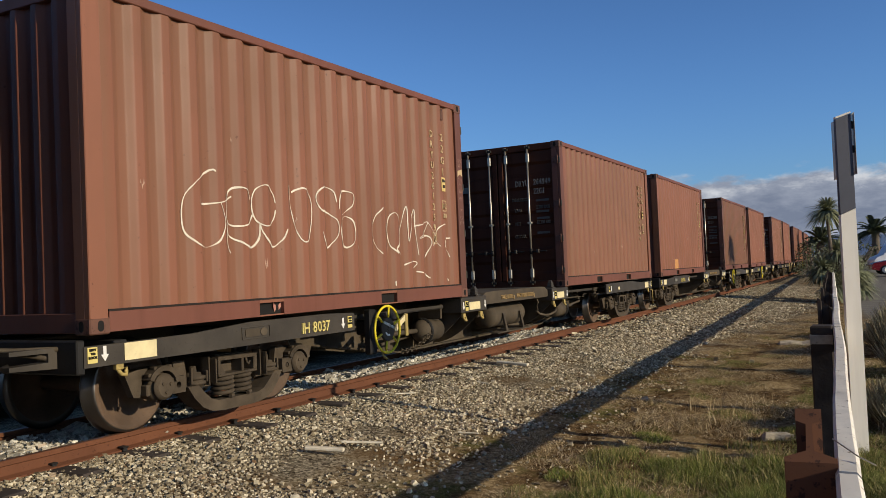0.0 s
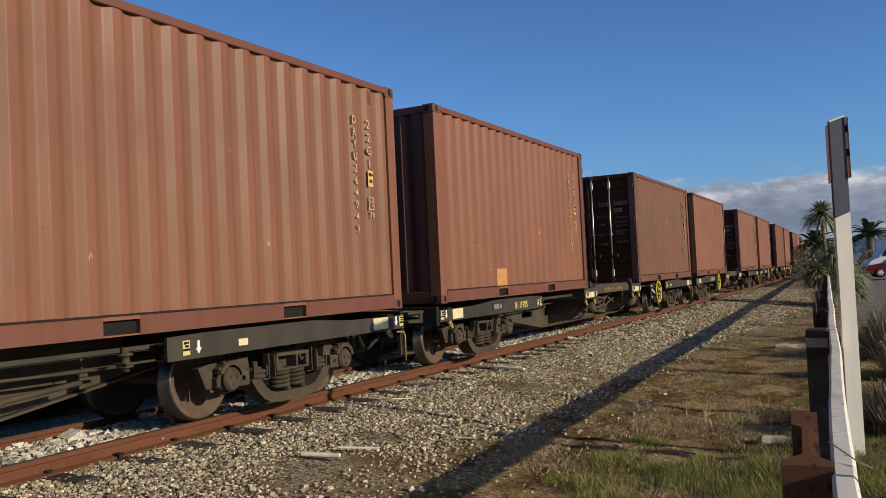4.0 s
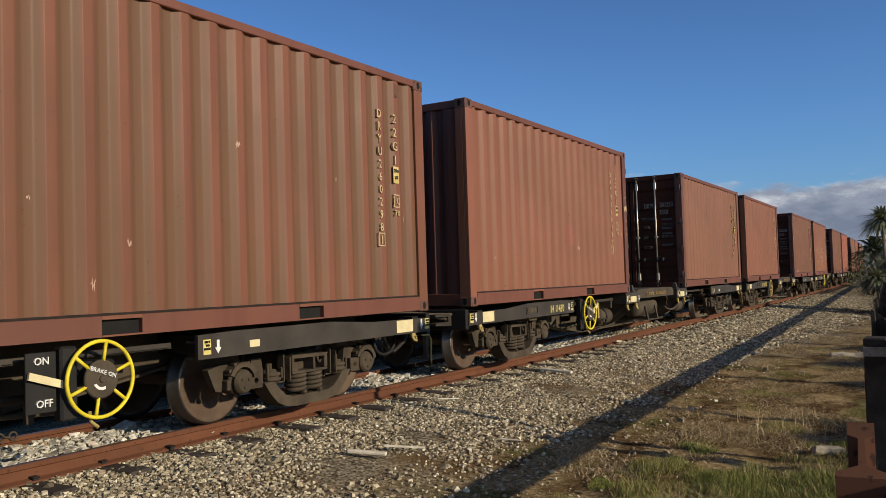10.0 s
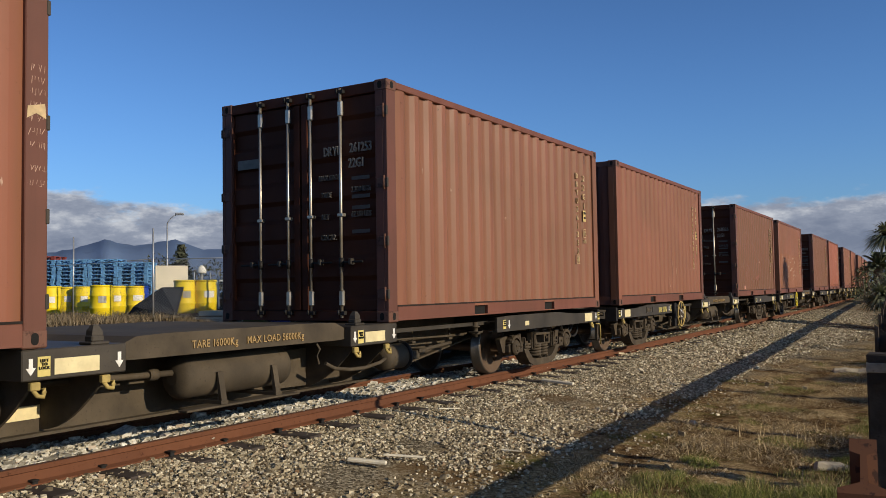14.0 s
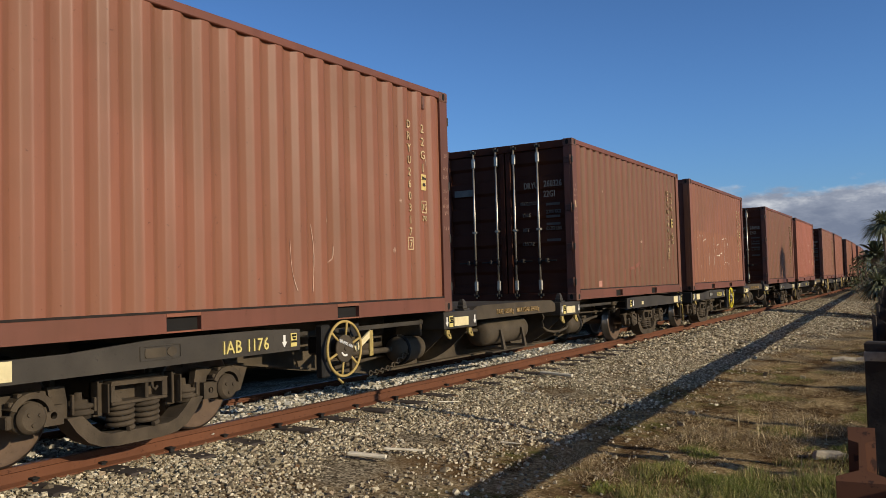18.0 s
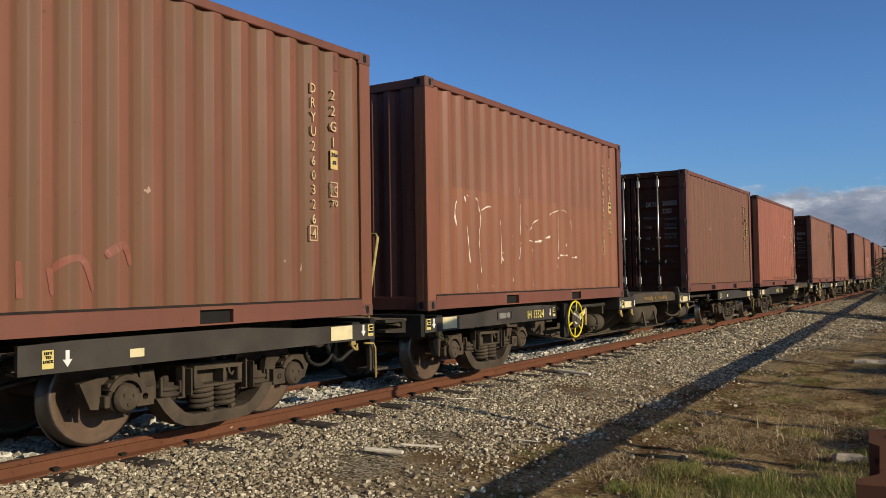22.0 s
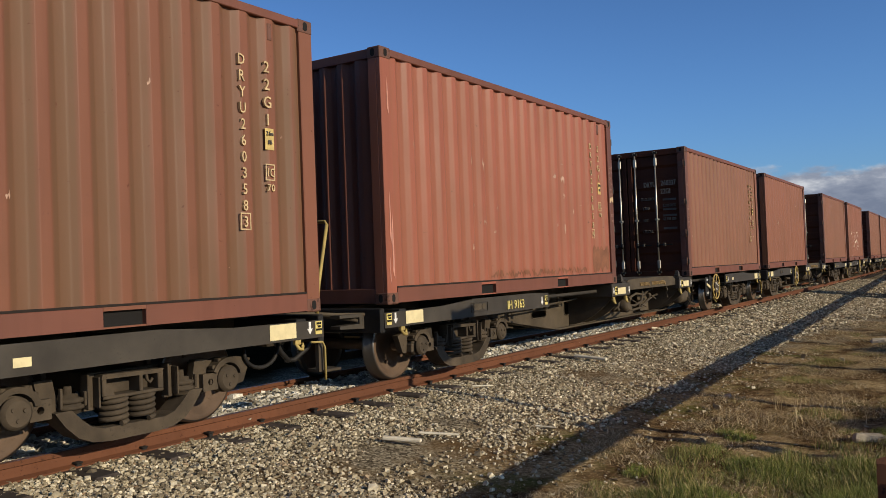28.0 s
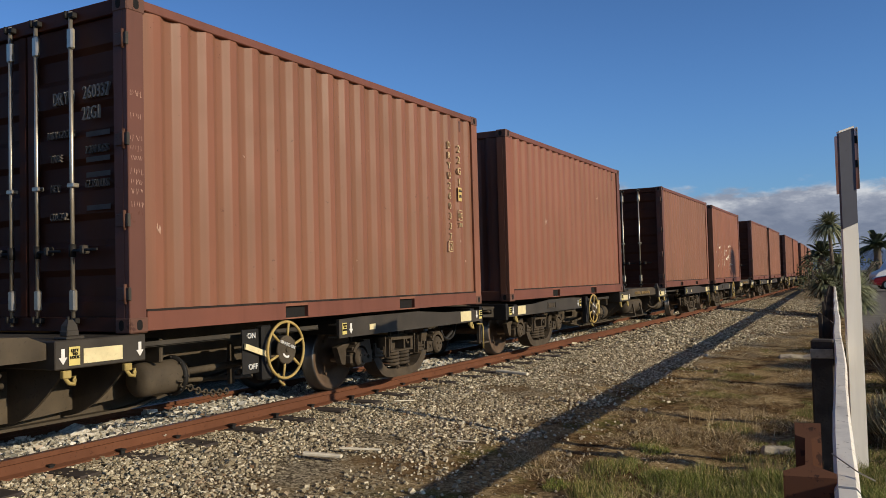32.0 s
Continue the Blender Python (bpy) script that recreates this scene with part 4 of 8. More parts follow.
    # bolsters on both sides of the middle deck, with outriggers
    for s in (-1, 1):
        y0, y1 = sorted((s * 1.31, s * 2.10))
        bm = B()
        box(bm, -1.20, 1.20, y0, y1, 0.665, 0.868, 0.008)
        part("bolster", bm, M_STEEL, w)
        for sx in (1, -1):                       # brackets with a hollow lower edge carry the bolster
            for yg in (y0 + 0.10, y1 - 0.14):
                bm = B()
                curve = [(0.386 + 0.77 * u, 0.215 + 0.44 * u ** 1.9) for u in [i / 8 for i in range(9)]]
                prism(bm, [(sx * a, b) for a, b in curve + [(1.156, 0.668), (0.386, 0.668)]], "y", yg, yg + 0.022)
                part("gusset", bm, M_GRIME, w)
        cone(w, 1.10, s * 1.50, 0.868)
        for ya in (y0 + 0.06, y1 - 0.06):
            bm = B()
            arrow(bm, 1.20, ya, 0.81)
            part("arrow_mark", bm, M_WHITE, w)
        ym = (y0 + y1) / 2
        mark(w, "cream_plate", ym - 0.17, ym + 0.17, 0.695, 0.80, M_CREAM, "cream reflector plate")
        lb = mark(w, "lock_label", ym - 0.29, ym - 0.20, 0.69, 0.82, M_LABEL, "yellow label")
        lettering("label_lettering", "LEFT\nTO\nLOCK", 0.028, M_BLACK, lb, side_face(1.2066, ym - 0.245, 0.785), line=0.85)
        hook(w, y0 + 0.10)
        hook(w, y1 - 0.16)
    # the raised middle deck, its edge rounded down at the ends
    bm = B()
    prof = [(-1.30, 0.74), (-1.18, 0.735), (1.18, 0.735), (1.30, 0.74), (1.30, 0.85), (1.16, 0.905), (0.9, 0.915), (-0.9, 0.915), (-1.16, 0.905), (-1.30, 0.85)]
    prism(bm, prof, "x", -1.12, 1.12)
    part("middle_deck", bm, M_GRIME, w, "dusty brown steel deck between the boxes")
    # air tank on two saddles with a pipe, and the triangular stay
    yt = 0.15 if hand_a else -0.15
    if hand_a:
        bm = B()
        lathe(bm, (0.74, yt - 0.66, 0.52), (0.74, yt + 0.66, 0.52), [(0, 0.06), (0.02, 0.14), (0.06, 0.178), (0.12, 0.185), (1.20, 0.185), (1.26, 0.178), (1.30, 0.14), (1.32, 0.06)], 24)
        tank = part("air_tank", bm, M_GRIME, w, "brown air reservoir")
        for ya in (yt - 0.32, yt + 0.34):
            bm = B()
            prism(bm, [(0.93, 0.55), (0.95, 0.55), (1.0, 0.29), (0.96, 0.29)], "y", ya - 0.03, ya + 0.03)
            prism(bm, [(0.40, 0.28), (1.0, 0.28), (1.0, 0.31), (0.40, 0.31)], "y", ya - 0.04, ya + 0.04)
            part("tank_saddle", bm, M_GRIME, tank)
        bm = B()
        box(bm, 0.92, 1.03, yt - 0.75, yt + 0.60, 0.262, 0.28, 0.004)
        part("tank_rail", bm, M_GRIME, tank)
    else:                                        # a valve block with bent pipes in place of the tank
        bm = B()
        box(bm, 0.62, 0.86, -0.95, -0.70, 0.36, 0.62, 0.03)
        lathe(bm, (0.80, -0.83, 0.46), (1.00, -0.83, 0.46), [(0, 0.10), (0.05, 0.11), (0.14, 0.10), (0.19, 0.06)], 14)
        lathe(bm, (0.76, -0.62, 0.40), (0.96, -0.62, 0.40), [(0, 0.07), (0.10, 0.075), (0.18, 0.04)], 12)
        valve = part("brake_valve", bm, M_GRIME, w, "brown brake valve block with bent pipes")
        for pts in ([(0.86, -0.72, 0.52), (0.92, -0.55, 0.60), (0.90, -0.25, 0.64), (0.92, 0.10, 0.60), (0.86, 0.45, 0.66), (0.80, 0.9, 0.68)],
                    [(0.88, -0.72, 0.46), (0.96, -0.50, 0.44), (0.96, -0.15, 0.50), (0.92, 0.02, 0.62), (0.88, 0.10, 0.72)],
                    [(0.84, -0.74, 0.40), (0.90, -0.45, 0.36), (0.92, -0.10, 0.38), (0.90, 0.35, 0.50), (0.84, 0.75, 0.54), (0.78, 1.2, 0.56)],
                    [(0.90, -0.88, 0.58), (0.94, -0.98, 0.66), (0.92, -1.08, 0.60), (0.90, -1.12, 0.46), (0.84, -1.2, 0.40)]):
            bm = B()
            pipe(bm, pts, 0.022, 8)
            part("bent_air_pipe", bm, M_GRIME, valve)
        for y, z in ((-0.60, 0.56), (-0.12, 0.46), (0.40, 0.58)):
            bm = B()
            lathe(bm, (0.90, y - 0.05, z), (0.90, y + 0.05, z), [(0, 0.035), (0.02, 0.045), (0.08, 0.045), (0.10, 0.035)], 10)
            tube(bm, (0.92, y, z), (1.02, y + 0.05, z - 0.07), 0.012, 6)
            part("stop_cock", bm, M_GRIME, valve)
    if hand_a:
        bm = B()
        pipe(bm, [(0.74, yt - 0.64, 0.56), (0.74, yt - 1.1, 0.57), (0.72, yt - 1.5, 0.58), (0.70, yt - 2.0, 0.60)], 0.026, 8)
        lathe(bm, (0.74, yt - 0.90, 0.565), (0.74, yt - 0.80, 0.565), [(0, 0.045), (0.05, 0.05), (0.09, 0.045)], 10)
        part("air_pipe", bm, M_GRIME, w)
    bm = B()
    prism(bm, [(0.75, 0.62), (1.9, 0.64), (2.9, 0.45), (2.4, 0.30), (1.5, 0.25), (0.95, 0.26)], "x", 0.50, 0.53)
    part("stay_plate", bm, M_GRIME, w)
    bm = B()
    pipe(bm, [(1.05, 0.95, 0.73), (1.06, 1.0, 0.66), (1.05, 0.96, 0.60), (1.05, 1.0, 0.52)], 0.012, 6)
    part("release_chain", bm, M_GRIME, w)
    # brake cylinders, their bolted flange away from the middle
    for yc in (-2.27, 2.58) if hand_a else (2.58,):
        e = 1 if yc > 0 else -1
        bm = B()
        lathe(bm, (0.78, yc - e * 0.24, 0.46), (0.78, yc + e * 0.4, 0.46), [(0, 0.05), (0.02, 0.11), (0.05, 0.138), (0.08, 0.142), (0.40, 0.142), (0.44, 0.15), (0.50, 0.125), (0.54, 0.085), (0.56, 0.03)], 22)
        cyl = part("brake_cylinder", bm, M_GRIME, w)
        bm = B()
        lathe(bm, (0.78, yc + e * 0.17, 0.46), (0.78, yc + e * 0.3, 0.46), [(0, 0.13), (0.0, 0.175), (0.026, 0.175), (0.028, 0.14)], 22)
        for v in range(0, 360, 45):
            x, z = 0.78 + 0.160 * math.cos(radians(v)), 0.46 + 0.160 * math.sin(radians(v))
            tube(bm, (x, yc + e * 0.155, z), (x, yc + e * 0.21, z), 0.011, 6)
        part("cylinder_flange", bm, M_BLACK, cyl)
    if hand_a:                                   # the slack adjuster past the far cylinder, and the bent pipe before it
        bm = B()
        box(bm, 0.72, 0.84, 2.95, 3.10, 0.40, 0.50, 0.012)
        box(bm, 0.70, 0.86, 3.06, 3.22, 0.47, 0.52, 0.008)
        tube(bm, (0.78, 2.84, 0.46), (0.78, 3.9, 0.54), 0.022, 8)
        part("slack_adjuster", bm, M_GRIME, w)
        bm = B()
        pipe(bm, [(0.92, 1.25, 0.50), (0.93, 1.38, 0.44), (0.93, 1.63, 0.405), (0.92, 1.9, 0.40), (0.90, 2.2, 0.43), (0.86, 2.36, 0.46)], 0.020, 8)
        part("bent_pipe", bm, M_GRIME, w)
    yc = -2.25 if hand_a else 2.45
    bm = B()
    k = -1 if hand_a else 1
    tube(bm, (0.76, yc + k * 0.3, 0.47), (0.80, yc + k * 1.15, 0.49), 0.032, 10)
    tube(bm, (0.60, yc + k * 0.2, 0.40), (0.66, yc + k * 1.45, 0.33), 0.022, 8)
    part("brake_rod", bm, M_GRIME, w)
    bm = B()
    box(bm, 0.74, 0.79, yc + k * 1.05 - 0.03, yc + k * 1.05 + 0.03, 0.30, 0.68, 0.008)
    part("brake_lever", bm, M_GRIME, w)
    bm = B()
    box(bm, 0.60, 0.95, yc + 0.02, yc + 0.06, 0.60, 0.80, 0.01)
    part("lever_bracket", bm, M_GRIME, w)
    bm = B()
    for i in range(14):
        u = i / 13
        torus(bm, (0.92 - 0.05 * u, yc + k * (0.25 + 0.62 * u), 0.42 - 0.16 * u - 0.05 * math.sin(math.pi * u)), (1, 0, 0.0) if i % 2 else (0, 0.3, 1), 0.028, 0.008, 10, 5)
    part("brake_chain", bm, M_GRIME, w)
    # empty/load lever plate by the wheel, and the wheel
    yw = -4.03 if hand_a else 3.74
    hand_wheel(w, yw)
    if hand_a:
        bm = B()
        box(bm, 1.14, 1.155, yw + 0.20, yw + 0.34, 0.70, 0.83, 0.004)
        part("lever_plate", bm, M_BLACK, w)
        bm = B()
        prism(bm, [(yw + 0.22, 0.60), (yw + 0.50, 0.755), (yw + 0.53, 0.70), (yw + 0.25, 0.55)], "x", 1.165, 1.185)
        part("changeover_lever", bm, M_CREAM, w)
        bm = B()
        box(bm, 1.165, 1.19, yw + 0.475, yw + 0.535, 0.49, 0.75, 0.006)
        part("lever_link", bm, M_YELLOW_DIRTY, w)
    else:
        bm = B()
        box(bm, 1.13, 1.145, yw - 0.50, yw - 0.28, 0.42, 0.82, 0.004)
        part("lever_plate", bm, M_BLACK, w)
        lettering("lever_lettering", "ON", 0.07, M_WHITE, w, side_face(1.1465, yw - 0.39, 0.74))
        lettering("lever_lettering", "OFF", 0.07, M_WHITE, w, side_face(1.1465, yw - 0.37, 0.46))
        bm = B()
        prism(bm, [(yw - 0.49, 0.70), (yw - 0.20, 0.605), (yw - 0.21, 0.555), (yw - 0.50, 0.65)], "x", 1.16, 1.18)
        part("changeover_lever", bm, M_CREAM, w)
    for y0, y1 in ((-4.55, -2.25), (2.25, 4.55)):   # thin tie bars from the side beams to the bolsters
        bm = B()
        box(bm, 0.90, 1.0, y0, y1, 0.742, 0.752)
        box(bm, 0.985, 1.0, y0, y1, 0.742, 0.788, 0.003)
        part("tie_bar", bm, M_STEEL, w)
    for k in (-1, 1):
        if (k < 0) == hand_a:
            continue                             # the cylinder hangs there
        bm = B()
        pipe(bm, [(0.74, k * 4.3, 0.615), (0.74, k * 3.6, 0.625), (0.72, k * 2.9, 0.64), (0.70, k * 2.35, 0.66)], 0.013, 6)
        for y in (3.95, 3.1):
            box(bm, 0.70, 0.76, k * y - 0.04, k * y + 0.04, 0.575, 0.605, 0.006)
            tube(bm, (0.73, k * y, 0.60), (0.73, k * y, 0.72), 0.010, 6)
        part("brake_pipe", bm, M_GRIME, w)
        bm = B()                                 # a lever pin on its bracket at the end of the side beam
        lathe(bm, (1.02, k * 4.12, 0.60), (1.02, k * 4.12, 0.80), [(0, 0.03), (0.03, 0.03), (0.035, 0.065), (0.05, 0.065), (0.055, 0.035), (0.12, 0.035), (0.125, 0.062), (0.14, 0.062), (0.145, 0.03), (0.19, 0.03)], 12)
        box(bm, 0.95, 1.10, k * 4.12 - 0.06, k * 4.12 + 0.06, 0.655, 0.672, 0.004)
        part("lever_pin", bm, M_GRIME, w)
    # markings on the side beams
    for s in (-1, 1):
        y = s * 7.97
        lb = mark(w, "lock_label", y - 0.042, y + 0.042, 0.675, 0.79, M_LABEL, "yellow label")
        lettering("label_lettering", "LEFT\nTO\nLOCK", 0.026, M_BLACK, lb, side_face(1.2066, y, 0.762), line=1.05)
        bm = B()
        arrow(bm, 1.20, s * 7.86, 0.79)
        part("arrow_mark", bm, M_WHITE, w)
        y = s * 7.53
        mark(w, "cream_plate", y - 0.155, y + 0.155, 0.665, 0.795, M_CREAM, "cream reflector plate")
        hook(w, s * 7.72)
    inner = ((-4.85, -4.73), (4.72, 4.58)) if hand_a else ((-4.58, -4.46), (4.85, 4.73))
    for y, _ in inner:
        bm = B()
        arrow(bm, 1.20, y, 0.79)
        part("arrow_mark", bm, M_WHITE, w)
    for _, y in inner:
        lb = mark(w, "lock_label", y - 0.04, y + 0.04, 0.68, 0.80, M_LABEL, "yellow label")
        lettering("label_lettering", "LEFT\nTO\nLOCK", 0.026, M_BLACK, lb, side_face(1.2066, y, 0.772), line=1.05)
    mark(w, "cream_plate", 5.20, 5.32, 0.70, 0.76, M_CREAM)
    bm = B()
    for y0, y1, z0, z1 in ((-6.40, -6.02, 0.698, 0.706), (-6.40, -6.02, 0.800, 0.808), (-6.40, -6.392, 0.706, 0.800), (-6.028, -6.02, 0.706, 0.800)):
        box(bm, 1.20, 1.208, y0, y1, z0, z1)
    holder = part("maker_plate_frame", bm, M_STEEL, w)
    bm = B()
    a = [(-6.355 + dy * 0.19, 0.718 + dz * 0.07) for dy, dz in ((0.06, 0), (0.94, 0), (1, 0.2), (1, 0.8), (0.94, 1), (0.06, 1), (0, 0.8), (0, 0.2))]
    prism(bm, a, "x", 1.2005, 1.206)
    plate = part("maker_plate", bm, M_GRIME, holder)
    bm = B()
    prism(bm, [(-6.105 + 0.048 * math.cos(radians(v)), 0.753 + 0.036 * math.sin(radians(v))) for v in range(0, 360, 30)], "x", 1.2005, 1.205)
    part("maker_badge", bm, M_GRIME, holder)
    mark(w, "sill_plate", -1.75, -1.30, 0.30, 0.40, M_CREAM, "faded cream plate", 0.387)
    for y in (-BOGIE_Y, BOGIE_Y):
        build_bogie(w, y, y > 0)
    return w


TARE_Y, LOAD_Y = -0.39, 0.33


def wagon_marks(w, number, tare, load):
    if number:
        lettering("wagon_number", number, 0.150, M_LABEL, w, side_face(1.203, -5.315, 0.682), widen=0.93, label="yellow wagon number")
    lettering("tare_lettering", "TARE " + tare + "Kg", 0.088, M_OCHRE, w, side_face(1.1215, TARE_Y, 0.782), widen=0.85, label="worn ochre lettering")
    lettering("load_lettering", "MAX LOAD " + load + "Kg", 0.088, M_OCHRE, w, side_face(1.1215, LOAD_Y, 0.782), widen=0.85, label="worn ochre lettering")

# ---- ground ----
PROFILE = [(-4000, 0.6), (-40, 0.60), (-17.5, 0.57), (-13.5, 0.05), (-11.0, -0.20), (-9.2, -0.26), (-7.9, -0.20), (-7.3, -0.165), (-6.93, -0.150), (-6.78, -0.088), (-5.84, -0.088), (-5.69, -0.150), (-5.25, -0.165), (-4.6, -0.21),
           (-3.6, -0.33), (-2.6, -0.40), (-1.2, -0.43), (1.5, -0.42), (6.0, -0.30), (4000, -0.2)]


def bend_x(y):
    yc = max(-60.0, min(y, 420.0))
    return -BEND * yc * yc / 2


def ground_z(x, y):
    u = x - bend_x(y)
    return float(np.interp(u, [p[0] for p in PROFILE], [p[1] for p in PROFILE])) + max(0.0, min(0.25, (y - 25) * 0.006)) * (1 if u > -2 else 0)


def relief(x, y):
    """Small unevenness of the surface, in metres."""
    u = x - bend_x(y)
    n = noise.noise(Vector((x * 0.9, y * 0.9, 0.3))) * 0.025 + noise.noise(Vector((x * 3.1, y * 3.1, 4.0))) * 0.012
    if u > -3.4:                                  # tussocks
        n += (noise.noise(Vector((x * 4.2, y * 3.0, 9.0))) * 0.020 + noise.noise(Vector((x * 1.9, y * 1.5, 6.0))) * 0.022) * min(1.0, (u + 3.4) / 0.8)
    return n * (1.0 if u > -4.5 or u < -9 else 0.35)


def spread(*bits):
    out = []
    for a, b, step in bits:
        out += list(np.arange(a, b, step))
    return out + [bits[-1][1]]


def ground_material():
    m = Mat("gravel_earth_and_grass", 0.95, 0.0, 0.0)
    geo = m.n("ShaderNodeNewGeometry")
    sep = m.n("ShaderNodeSeparateXYZ")
    m.link(geo.outputs["Position"], sep.inputs[0])

    def math_node(op, a, b):
        q = m.n("ShaderNodeMath")
        q.operation = op
        for i, v in enumerate((a, b)):
            if isinstance(v, (int, float)):
                q.inputs[i].default_value = v
            else:
                m.link(v, q.inputs[i])
        return q.outputs[0]

    def pos_noise(scale, detail=5, rough=0.6):
        n = m.n("ShaderNodeTexNoise", Scale=scale, Detail=detail, Roughness=rough)
        m.link(geo.outputs["Position"], n.inputs["Vector"])
        return n.outputs[0]

    def cells(scale):
        v = m.n("ShaderNodeTexVoronoi", Scale=scale)
        m.link(geo.outputs["Position"], v.inputs["Vector"])
        return v
    y2 = math_node("MULTIPLY", math_node("POWER", sep.outputs["Y"], 2.0), BEND / 2)
    u = math_node("ADD", sep.outputs["X"], y2)
    wob = math_node("MULTIPLY", math_node("SUBTRACT", pos_noise(0.8), 0.5), 2.6)
    # the gravel shoulder widens further along the line
    wider = math_node("MULTIPLY", m.mask(sep.outputs["Y"], 12.0, 22.0), -1.9)
    uw = math_node("ADD", math_node("ADD", u, wob), 0.0)
    ug = math_node("ADD", uw, wider)
    # stones
    v1 = cells(44.0)
    stone = m.ramp(v1.outputs["Color"], (0.0, (0.05, 0.040, 0.026)), (0.5, (0.24, 0.200, 0.135)), (1.0, (0.60, 0.525, 0.37)))
    stone = m.mix(m.mask(pos_noise(40.0, 4, 0.7), 0.52, 0.62), stone, (0.030, 0.024, 0.017))
    stone = m.mix(m.mask(pos_noise(1.1), 0.5, 0.66), stone, (0.15, 0.092, 0.042))
    # bare earth with dead grass: dark soil, matted straw and moss lie in patches
    soil = m.ramp(pos_noise(11.0, 6, 0.7), (0.34, (0.040, 0.025, 0.012)), (0.5, (0.120, 0.074, 0.034)), (0.68, (0.26, 0.175, 0.085)))
    straw = m.ramp(pos_noise(26.0, 6, 0.75), (0.34, (0.10, 0.070, 0.032)), (0.5, (0.30, 0.215, 0.105)), (0.66, (0.62, 0.48, 0.27)))
    moss = m.ramp(pos_noise(22.0, 5, 0.7), (0.3, (0.050, 0.050, 0.014)), (0.7, (0.185, 0.172, 0.055)))
    patchy = m.n("ShaderNodeMapping")
    patchy.inputs["Scale"].default_value = (1.0, 0.55, 1.0)
    m.link(geo.outputs["Position"], patchy.inputs[0])
    lie = m.n("ShaderNodeTexNoise", Scale=2.1, Detail=6, Roughness=0.62)
    m.link(patchy.outputs[0], lie.inputs["Vector"])
    earth = m.mix(m.mask(lie.outputs[0], 0.44, 0.56), soil, straw)
    earth = m.mix(m.mask(pos_noise(1.25, 5, 0.65), 0.55, 0.66), earth, moss)
    earth = m.mix(m.mask(pos_noise(75.0, 3), 0.60, 0.67), earth, (0.60, 0.47, 0.28))
    c = m.mix(m.mask(ug, -4.3, -3.3), stone, earth)
    # ground past the far rail: the train's shade is darkened into its colour
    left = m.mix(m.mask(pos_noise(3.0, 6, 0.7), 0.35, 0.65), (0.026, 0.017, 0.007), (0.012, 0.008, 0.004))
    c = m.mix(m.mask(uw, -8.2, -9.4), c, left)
    asphalt = m.ramp(pos_noise(30.0, 4), (0.3, (0.17, 0.16, 0.145)), (0.7, (0.26, 0.245, 0.22)))
    # the car park beyond the fence
    park = math_node("MULTIPLY", m.mask(math_node("ADD", sep.outputs["X"], math_node("MULTIPLY", sep.outputs["Y"], 0.0632)), 0.55, 0.8), m.mask(sep.outputs["Y"], 22.0, 26.0))
    bays = m.n("ShaderNodeTexWave", Scale=0.32, Distortion=0.25)
    bays.bands_direction = "Y"
    m.link(geo.outputs["Position"], bays.inputs["Vector"])
    asphalt = m.mix(m.mask(bays.outputs[1], 0.965, 0.99), asphalt, (0.30, 0.285, 0.25))
    c = m.mix(park, c, asphalt)
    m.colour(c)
    hgt = m.mix(m.mask(ug, -4.3, -3.3), pos_noise(33.0, 5, 0.75), pos_noise(35.0, 6, 0.7))
    m.bump(hgt, 0.8, 0.022)
    return m.m


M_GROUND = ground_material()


def build_ground():
    us = spread((-3000, -300, 450), (-300, -60, 40), (-60, -20, 5), (-20, -9, 0.8), (-9, 2.5, 0.11), (2.5, 8, 0.5), (8, 60, 6), (60, 300, 40), (300, 3000, 450))
    ys = spread((-600, -60, 90), (-60, -4, 6), (-4, 0, 0.4), (0, 16, 0.11), (16, 40, 0.5), (40, 120, 4), (120, 420, 25), (420, 3600, 400))
    vs = []
    for y in ys:
        for u in us:
            x = u + bend_x(y)
            near = 1.0 if -20 < u < 8 and -4 < y < 60 else 0.0
            vs.append((x, y, ground_z(x, y) + (relief(x, y) if near else 0.0)))
    n = len(us)
    fs = [(j * n + i, j * n + i + 1, (j + 1) * n + i + 1, (j + 1) * n + i) for j in range(len(ys) - 1) for i in range(n - 1)]
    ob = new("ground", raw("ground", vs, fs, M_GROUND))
    for p in ob.data.polygons:
        p.use_smooth = True
    return tagged(ob, "gravel ballast shoulder running into dry earth and grass", "ground", kind="structure")


build_ground()


def stone_shape(rnd):
    """A few broken-stone shapes: twisted, cut cubes."""
    v = np.array([(x, y, z) for x in (-1, 1) for y in (-1, 1) for z in (-1, 1)], float)
    v += rnd.uniform(-0.62, 0.62, v.shape)
    v /= np.linalg.norm(v, axis=1, keepdims=True) ** 0.55
    return v * np.array([1.0, rnd.uniform(0.6, 0.95), rnd.uniform(0.45, 0.8)]) * 0.62


STONE_FACES = np.array([(0, 1, 3, 2), (4, 6, 7, 5), (0, 4, 5, 1), (2, 3, 7, 6), (0, 2, 6, 4), (1, 5, 7, 3)])


def stone_material(name, *stops):
    m = Mat(name, 0.9, 0.0, 0.06)
    g = m.n("ShaderNodeNewGeometry")
    c = m.ramp(g.outputs["Random Per Island"], *stops)
    c = m.mix(m.mask(m.noise(30.0, 4), 0.4, 0.7), c, m.mix(0.55, c, (0.13, 0.10, 0.07)))
    m.colour(c).bump(m.noise(120.0, 3), 0.4, 0.004)
    return m.m


